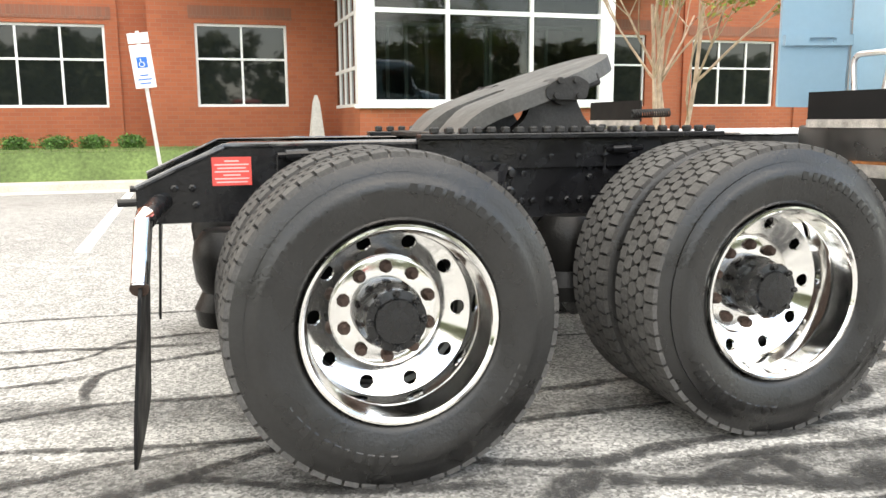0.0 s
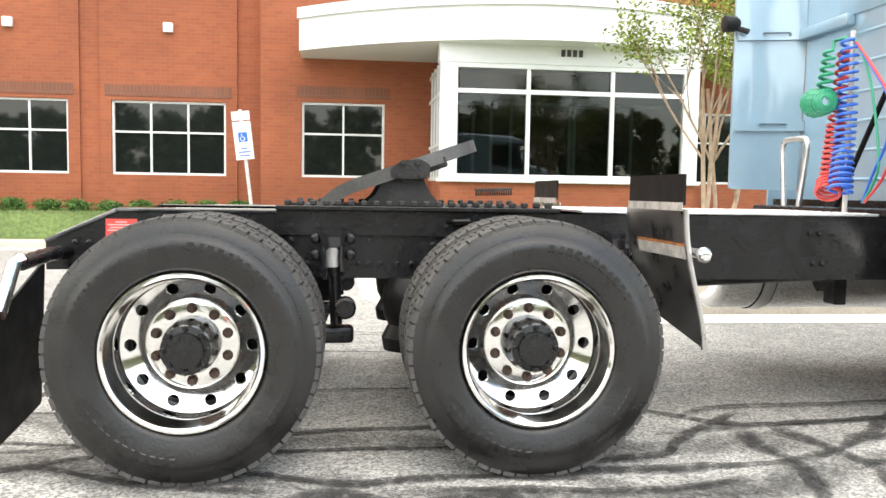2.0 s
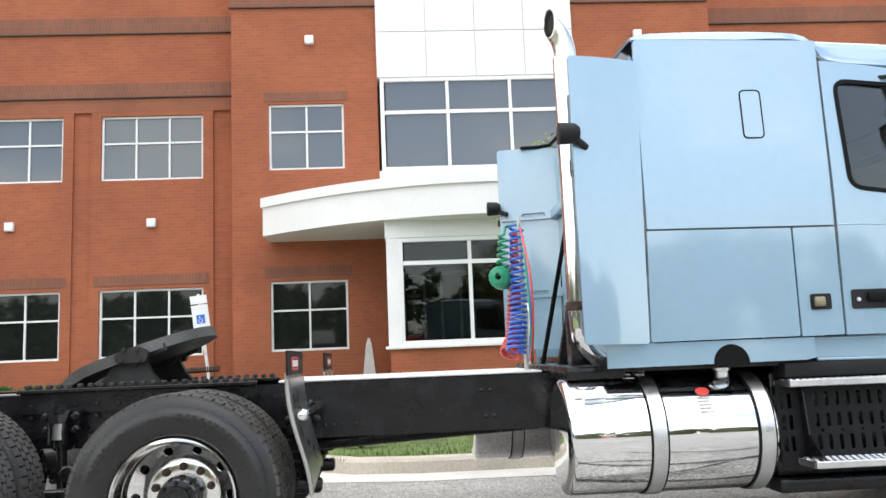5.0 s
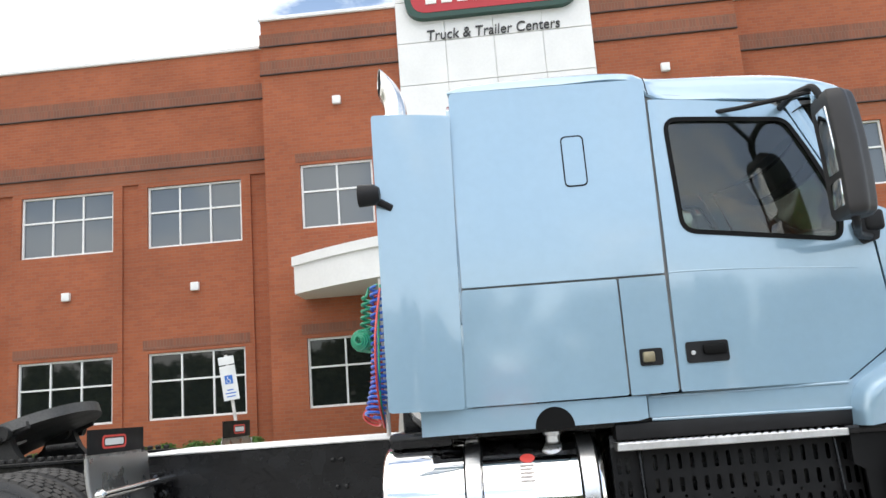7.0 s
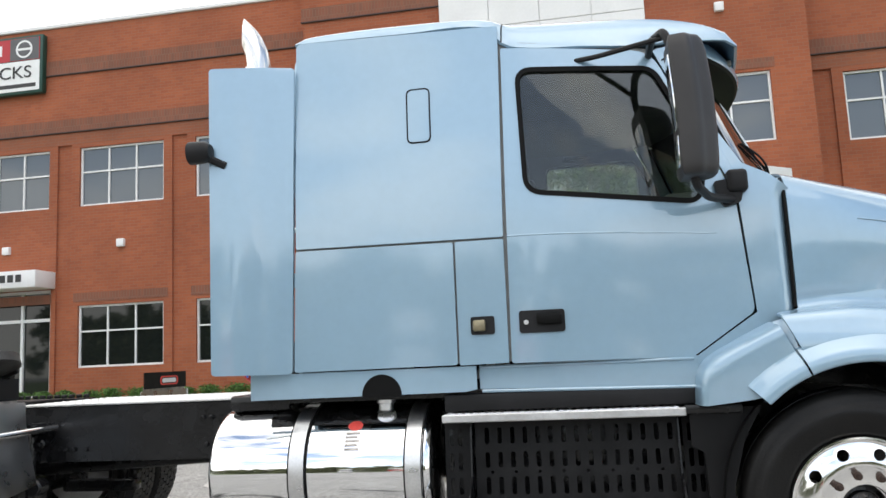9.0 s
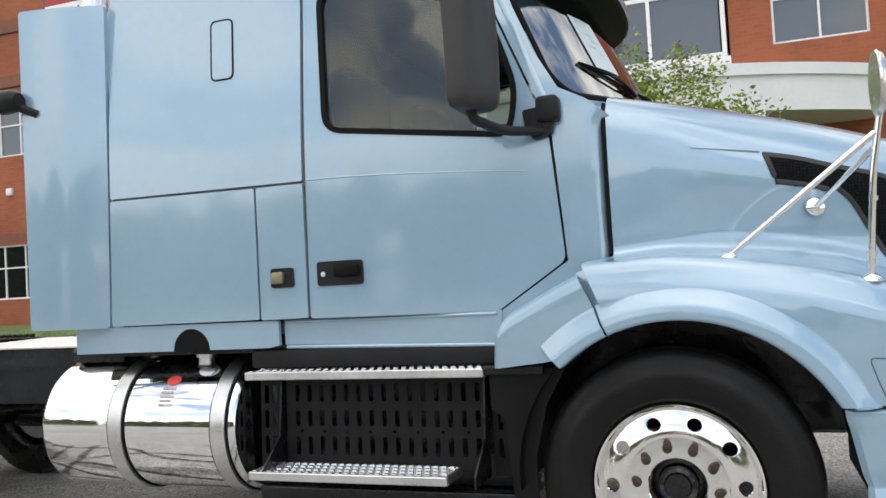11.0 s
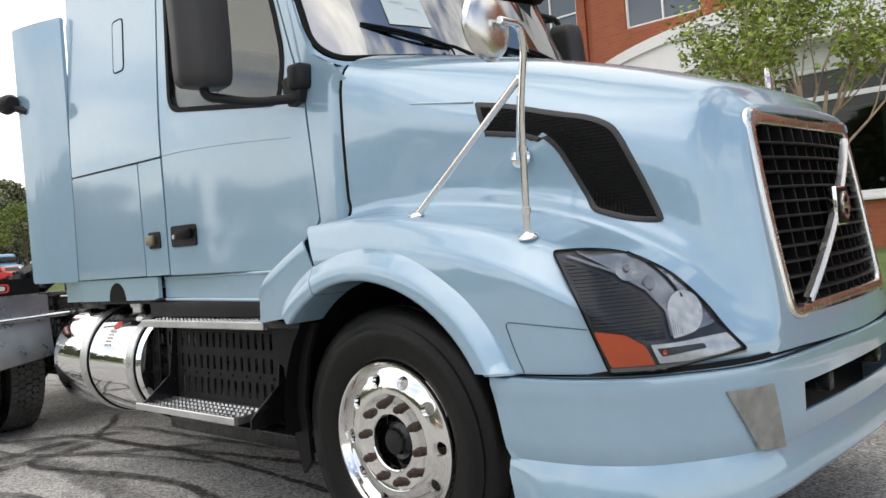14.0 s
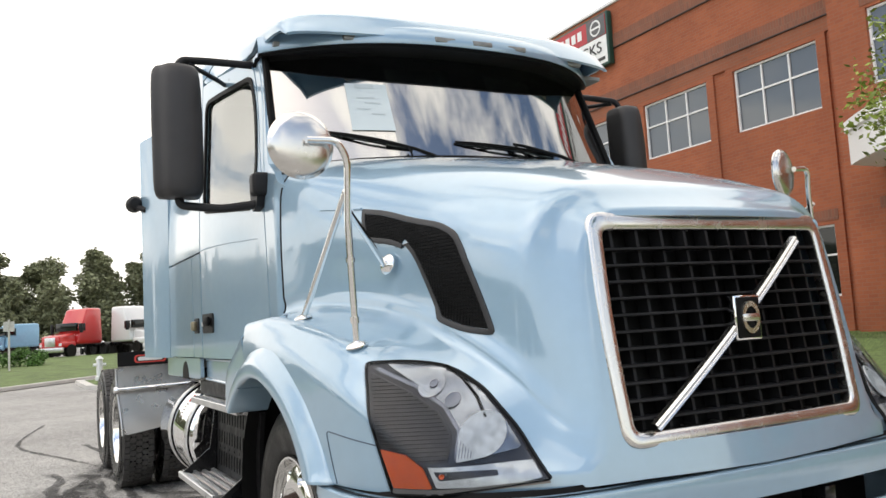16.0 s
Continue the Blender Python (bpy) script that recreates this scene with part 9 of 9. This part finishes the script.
woods("far_woods", [(-96, -84), (-106, -50), (-110, -28), (-112, 15), (-104, 50), (-84, 76)], 5.0, 13.4, 820000, 0.30, 1, "dark green far woodland edge behind the lot")
woods("near_woods", [(-70, -75), (-30, -62), (10, -58), (50, -62), (85, -75)], 4, 10, 150000, 0.45, 2, "green tree line across the road")
bm = bmesh.new()
LAWN_EDGE = [(-18.5, -60), (-18.5, -8), (-19.5, -2.6), (-24.5, 0.8), (-28, 4.5), (-31, 9)]
sheet(bm, [[(x + dx, y, rise(x + dx, 0) + 0.06 + 0.02 * (dx < 0)) for x, y in LAWN_EDGE] for dx in (0.0, -6.0, -13.0)] + [[(-46, y, rise(-46, 0) + 0.08) for x, y in LAWN_EDGE], [(-58, y, rise(-58, 0) + 0.08) for x, y in LAWN_EDGE]])
bmesh.ops.recalc_face_normals(bm, faces=bm.faces[:])
single("far_lawn", bm, LAWN, "green lawn island across the lot", "lawn", kind="structure")
bm = bmesh.new()
ribbon(bm, LAWN_EDGE[::-1], [(-0.2, 0.02), (-0.2, 0.13), (0.1, 0.13), (0.1, 0.0)])
single("far_kerb", bm, GUTTER, "pale kerb of the far lawn island", "kerb", kind="structure")
ISLE = [(-21.5, -0.1), (-16.6, -0.1), (-15.8, 0.6), (-15.8, 2.2), (-16.6, 2.9), (-21.5, 2.9)]
bm = bmesh.new()
vs = [bm.verts.new((x, y, 0.10)) for x, y in ISLE]
bm.faces.new(vs)
single("small_lawn", bm, LAWN, "small kerbed grass island", "lawn", kind="structure")
bm = bmesh.new()
ribbon(bm, ISLE + ISLE[:1], [(-0.12, 0.0), (-0.12, 0.12), (0.12, 0.12), (0.12, 0.0)])
single("island_kerb", bm, GUTTER, "pale kerb round the small grass island", "kerb", kind="structure")
bm = bmesh.new()
sheet(bm, [[(-130, -45, 0.02), (130, -45, 0.02)], [(-130, -90, 0.02), (130, -90, 0.02)]])
single("verge", bm, LAWN, "green verge before the tree line", "lawn", kind="structure")

# ---- parked tractors far across the lot ----
def far_truck(at, turn, paint, label, high=True):
    t = thing("parked_truck", label, "truck", at, group="parked trucks", turn=turn)
    H = 3.65 if high else 2.85
    bm = bmesh.new()
    box(bm, -1.7, 0.9, -1.1, 1.1, 0.95, H, 0.18, seg=3)
    for v in bm.verts:
        if v.co.z > 1.9:
            v.co.x -= (min(v.co.z, 2.5) - 1.9) * 0.25 * smooth((v.co.x + 1) / 1.6) + max(0.0, v.co.z - 2.5) * 0.85 * smooth((v.co.x + 1) / 1.6)
            v.co.y *= 1.0 - 0.06 * (v.co.z - 1.9)
    part("cab", bm, paint, t)
    bm = bmesh.new()
    box(bm, 0.85, 2.5, -0.85, 0.85, 0.75, 1.85, 0.16, seg=3)
    for v in bm.verts:
        if v.co.z > 1.5:
            v.co.z -= 0.22 * smooth((v.co.x - 0.9) / 1.6)
    part("hood", bm, paint, t)
    for s in (-1, 1):
        bm = bmesh.new()
        box(bm, 1.1, 2.45, s * 0.72 - 0.4, s * 0.72 + 0.4, 0.75, 1.2, 0.14, seg=3)
        part("fender", bm, paint, t)
        bm = bmesh.new()
        box(bm, 2.38, 2.47, s * 0.85 - 0.16, s * 0.85 + 0.16, 0.88, 1.08, 0.03)
        part("headlight", bm, SIGN_WHITE, t)
        bm = bmesh.new()
        box(bm, 0.15, 0.85, s * 1.1 - 0.012, s * 1.1 + 0.012, 1.95, 2.5, 0.005)
        part("side_window", bm, PANE, t)
        bm = bmesh.new()
        box(bm, 0.75, 0.95, s * 1.35 - 0.1, s * 1.35 + 0.1, 1.8, 2.5, 0.04)
        part("mirror", bm, BLACK_PLASTIC, t)
    bm = bmesh.new()
    box(bm, 0.72, 0.93, -0.95, 0.95, 1.95, 2.55, 0.02, m=None)
    part("windscreen", bm, PANE, t)
    bm = bmesh.new()
    box(bm, 2.44, 2.53, -0.48, 0.48, 0.85, 1.52, 0.03)
    part("grille", bm, BRUSHED, t)
    bm = bmesh.new()
    box(bm, 2.35, 2.68, -1.15, 1.15, 0.42, 0.78, 0.06)
    part("bumper", bm, BRUSHED if paint is not WHITE_PAINT else WHITE_PAINT, t)
    bm = bmesh.new()
    box(bm, -4.6, 2.2, -0.43, 0.43, 0.7, 0.98, 0.02)
    part("chassis", bm, BLACK_FRAME, t)
    for x in (1.6, -2.6, -3.9):
        for s in (-1, 1):
            bm = bmesh.new()
            lathe(bm, [(0.0, -0.1), (0.28, -0.1), (0.30, -0.14), (0.47, -0.15), (0.5, -0.11), (0.5, 0.11), (0.47, 0.15), (0.0, 0.15)], "y", 24, (x, s * 1.0, 0.5))
            part("wheel", bm, RUBBER, t)


far_truck((-58.5, 2.0, 0.47), -46, RED_PAINT, "bright red high-roof tractor parked on the far lot")
far_truck((-57.3, 6.2, 0.48), 28, WHITE_PAINT, "white high-roof tractor parked on the far lot")
far_truck((-65.7, -2.2, 0.50), -70, PAINT_FAR, "pale blue tractor parked side-on beyond the hedge", False)
far_truck((-78, 9.0, 0.50), 12, WHITE_PAINT, "white tractor parked in the far row", True)
far_truck((-79, 13.0, 0.50), 10, WHITE_PAINT, "white tractor parked in the far row", False)
far_truck((-72, 16, 0.50), 8, WHITE_PAINT, "white tractor parked in the far row", False)
far_truck((-76, 21.5, 0.50), 8, WHITE_PAINT, "white tractor parked in the far row", True)
far_truck((-80, 27, 0.50), 8, PAINT_FAR, "blue tractor parked in the far row", False)
def parked_car(at, turn, paint, label, pickup=False):
    c = thing("parked_car", label, "car", at, group="parked cars", turn=turn)
    prof = [(-2.3, 0.45), (-2.3, 0.95), (-1.6, 1.02), (-1.1, 1.45), (0.4, 1.48), (1.0, 1.0), (2.1, 0.85), (2.25, 0.45)]
    if pickup:
        prof = [(-2.7, 0.55), (-2.7, 1.15), (-0.7, 1.15), (-0.55, 1.82), (0.75, 1.82), (1.25, 1.22), (2.55, 1.1), (2.65, 0.55)]
    part("body", skin(rounded(prof, 0.12, 3), lambda u, v, d: (u, -0.88 + 0.06 * smooth((v - 0.95) / 0.5) * (1 if d == 0 else -1) + d, v), 1.76, cut=0), paint, c)
    z0, z1, x0, x1 = (1.05, 1.38, -1.0, 0.55) if not pickup else (1.25, 1.7, -0.5, 0.8)
    for s in (-1, 1):
        part("side_window", skin(rounded([(x0 + 0.1, z0), (x1 + 0.1, z0), (x1 - 0.25, z1), (x0 + 0.25, z1)], 0.05), lambda u, v, d, s=s: (u, s * (0.885 - 0.05 * (v - z0) - d), v), 0.01, cut=0), PANE, c)
        for x in (-1.4, 1.45):
            bm = bmesh.new()
            lathe(bm, [(0.0, -0.06), (0.2, -0.07), (0.22, -0.1), (0.33, -0.1), (0.34, 0.1), (0.0, 0.1)], "y", 20, (x, s * 0.80, 0.34))
            part("wheel", bm, RUBBER, c)
    part("windscreen", skin([(-0.7, z0 + 0.02), (0.7, z0 + 0.02), (0.62, z1), (-0.62, z1)], lambda u, v, d: (x1 + 0.42 - 0.9 * (v - z0) + d, u, v), 0.01, cut=0), PANE, c)


for k, (px, py, m_, pick, text) in enumerate(((-66, 12.5, WHITE_PAINT, True, "white pickup parked on the far lot"), (-62, 9.6, WHITE_PAINT, False, "white car parked on the far lot"), (-74, 3.9, WHITE_PAINT, True, "white pickup parked on the far lot"), (-67, 16.5, PAINT_FAR, False, "blue-grey car parked on the far lot"), (-68, 20.0, WHITE_PAINT, False, "white car parked on the far lot"), (-69, 23.5, RED_PAINT, False, "dark red car parked on the far lot"), (-70, 27.0, WHITE_PAINT, True, "white pickup parked on the far lot"), (-71, 31.0, WHITE_PAINT, False, "white car parked on the far lot"))):
    parked_car((px, py, 0.5), 10 + 6 * (k % 2), m_, text, pick)
# parked row on the other side, mirrored in the bright metal
far_truck((-4, -38, 0.0), 80, WHITE_PAINT, "white tractor parked across the lot", True)
far_truck((4, -39, 0.0), 85, RED_PAINT, "red tractor parked across the lot", False)
rng = random.Random(17)
hedge = thing("hedge", "low dark green hedge on the lawn island", "hedge", (-42, -3.4, 0.25))
bm = bmesh.new()
leaf_cloud(bm, [((rng.uniform(-1, 1), rng.uniform(-2.8, 2.8), rng.uniform(0.3, 0.9)), 0.45) for _ in range(30)], 3500, 0.10, rng)
part("foliage", bm, SHRUB, hedge)
pole = thing("sign_post", "thin grey sign post on the lawn", "post", (-37, -2.3, 0.2))
bm = bmesh.new()
tube(bm, [(0, 0, -0.2), (0, 0, 2.6)], 0.05, 8)
part("post", bm, GALV, pole)
bm = bmesh.new()
box(bm, -0.02, 0.02, -0.25, 0.25, 2.0, 2.5)
part("plate", bm, GALV, pole)
hyd = thing("fire_hydrant", "small white fire hydrant on the lawn", "hydrant", (-20.2, 0.45, 0.10))
bm = bmesh.new()
lathe(bm, [(0.0, 0.82), (0.05, 0.80), (0.10, 0.74), (0.13, 0.70), (0.10, 0.68), (0.10, 0.15), (0.14, 0.12), (0.14, 0.0)], "z", 16)
part("barrel", bm, SIGN_WHITE, hyd)
bm = bmesh.new()
tube(bm, [(0, -0.2, 0.52), (0, 0.2, 0.52)], 0.05, 10)
part("outlet", bm, SIGN_WHITE, hyd)
# flag pole with two flags
fp = thing("flag_pole", "white flag pole flying a striped flag above a dark flag", "flag pole", (-60, 10.2, 0.5))
bm = bmesh.new()
tube(bm, [(0, 0, -0.2), (0, 0, 16)], 0.12, 10, r_end=0.06)
part("pole", bm, WHITE_FRAME, fp)


def flag(z, w, h, colours, name, label):
    for k, (v0, v1, u0, u1, m_) in enumerate(colours):
        bm = bmesh.new()
        rows = []
        for j in range(2):
            v = v0 + (v1 - v0) * j
            rows.append([(0.15 * math.sin(5 * u + 1) * u + 0.03 * (m_ is FLAG_WHITE), 0.12 + w * u, z + h * v - 0.9 * u - (0.25 * u * u)) for u in (u0 + (u1 - u0) * i / 12 for i in range(13))])
        sheet(bm, rows)
        solid(bm, 0.01)
        part(name, bm, m_, fp, label)


stripes = [(k / 7, (k + 1) / 7, 0.0 if k < 3 else 0.4, 1.0, FLAG_RED if k % 2 == 0 else FLAG_WHITE) for k in range(7)] + [(3 / 7, 1.0, 0.0, 0.4, FLAG_BLUE)]
flag(12.4, 3.5, 2.0, stripes, "striped_flag", "")
flag(9.6, 1.9, 1.4, [(0, 1, 0, 1, BLACK_PLASTIC), (0.38, 0.62, 0.3, 0.7, FLAG_WHITE)], "dark_flag", "")

# ---- things on the lawn before the building ----
sign = thing("parking_sign", "white accessible-parking sign with a blue symbol on a leaning post", "sign", (-0.98, 10.0, 0.1), turn=0)
lean = pose(0, 0, 0, 5, -6.0, 0)
bm = bmesh.new()
box(bm, -0.028, 0.028, -0.01, 0.02, -0.15, 2.36, 0.006, lean, seg=1)
part("post", bm, GALV, sign)
bm = bmesh.new()
box(bm, -0.15, 0.15, -0.022, -0.012, 1.52, 2.16, 0.004, lean, seg=1)
part("plate", bm, SIGN_WHITE, sign)
bm = bmesh.new()
box(bm, -0.15, 0.15, -0.022, -0.012, 2.18, 2.33, 0.004, lean, seg=1)
part("small_plate", bm, SIGN_WHITE, sign)
bm = bmesh.new()
box(bm, -0.075, 0.075, -0.026, -0.022, 1.82, 1.98, 0.0, lean)
part("blue_square", bm, SIGN_BLUE, sign)
bm = bmesh.new()
t = [(-0.02, 1.955), (-0.012, 1.905), (0.02, 1.90), (0.03, 1.855)]
tube(bm, [lean @ Vector((x, -0.028, z)) for x, z in t], 0.007, 6)
tube(bm, [lean @ Vector((-0.008 + 0.036 * math.cos(a), -0.028, 1.872 + 0.036 * math.sin(a))) for a in (radians(130 + 23 * i) for i in range(10))], 0.006, 6)
part("symbol", bm, SIGN_WHITE, sign)
bm = bmesh.new()
for k, w in enumerate((0.16, 0.2, 0.12)):
    box(bm, -w / 2, w / 2, -0.025, -0.022, 1.58 + 0.06 * k, 1.60 + 0.06 * k, 0.0, lean)
part("print_bars", bm, SIGN_BLUE, sign)
post = thing("tapered_post", "pale tapered wooden post by the entrance", "post", (1.77, 12.2, 0.6))
bm = bmesh.new()
rows = [(0.16, -0.1), (0.15, 0.02), (0.06, 0.85), (0.02, 0.98)]
vs = [[bm.verts.new((a * w, b * w, z)) for a, b in ((-1, -1), (1, -1), (1, 1), (-1, 1))] for w, z in rows]
for p, q in zip(vs, vs[1:]):
    for k in range(4):
        bm.faces.new((p[k], p[(k + 1) % 4], q[(k + 1) % 4], q[k]))
bm.faces.new(vs[-1])
part("shaft", bm, GUTTER, post)
flood = thing("flood_lamp", "small dark ground flood lamp on the lawn", "lamp", (1.95, 4.2, 0.15))
bm = bmesh.new()
box(bm, -0.22, 0.22, -0.08, 0.08, 0.06, 0.16, 0.02)
part("head", bm, BLACK_PLASTIC, flood)
bm = bmesh.new()
for k in range(6):
    box(bm, -0.19 + 0.065 * k, -0.15 + 0.065 * k, -0.09, -0.075, 0.08, 0.13, 0.004, seg=1)
part("lens_cell", bm, SIGN_WHITE, flood)
bm = bmesh.new()
box(bm, -0.03, 0.03, -0.03, 0.03, -0.05, 0.07)
part("stake", bm, BLACK_PLASTIC, flood)
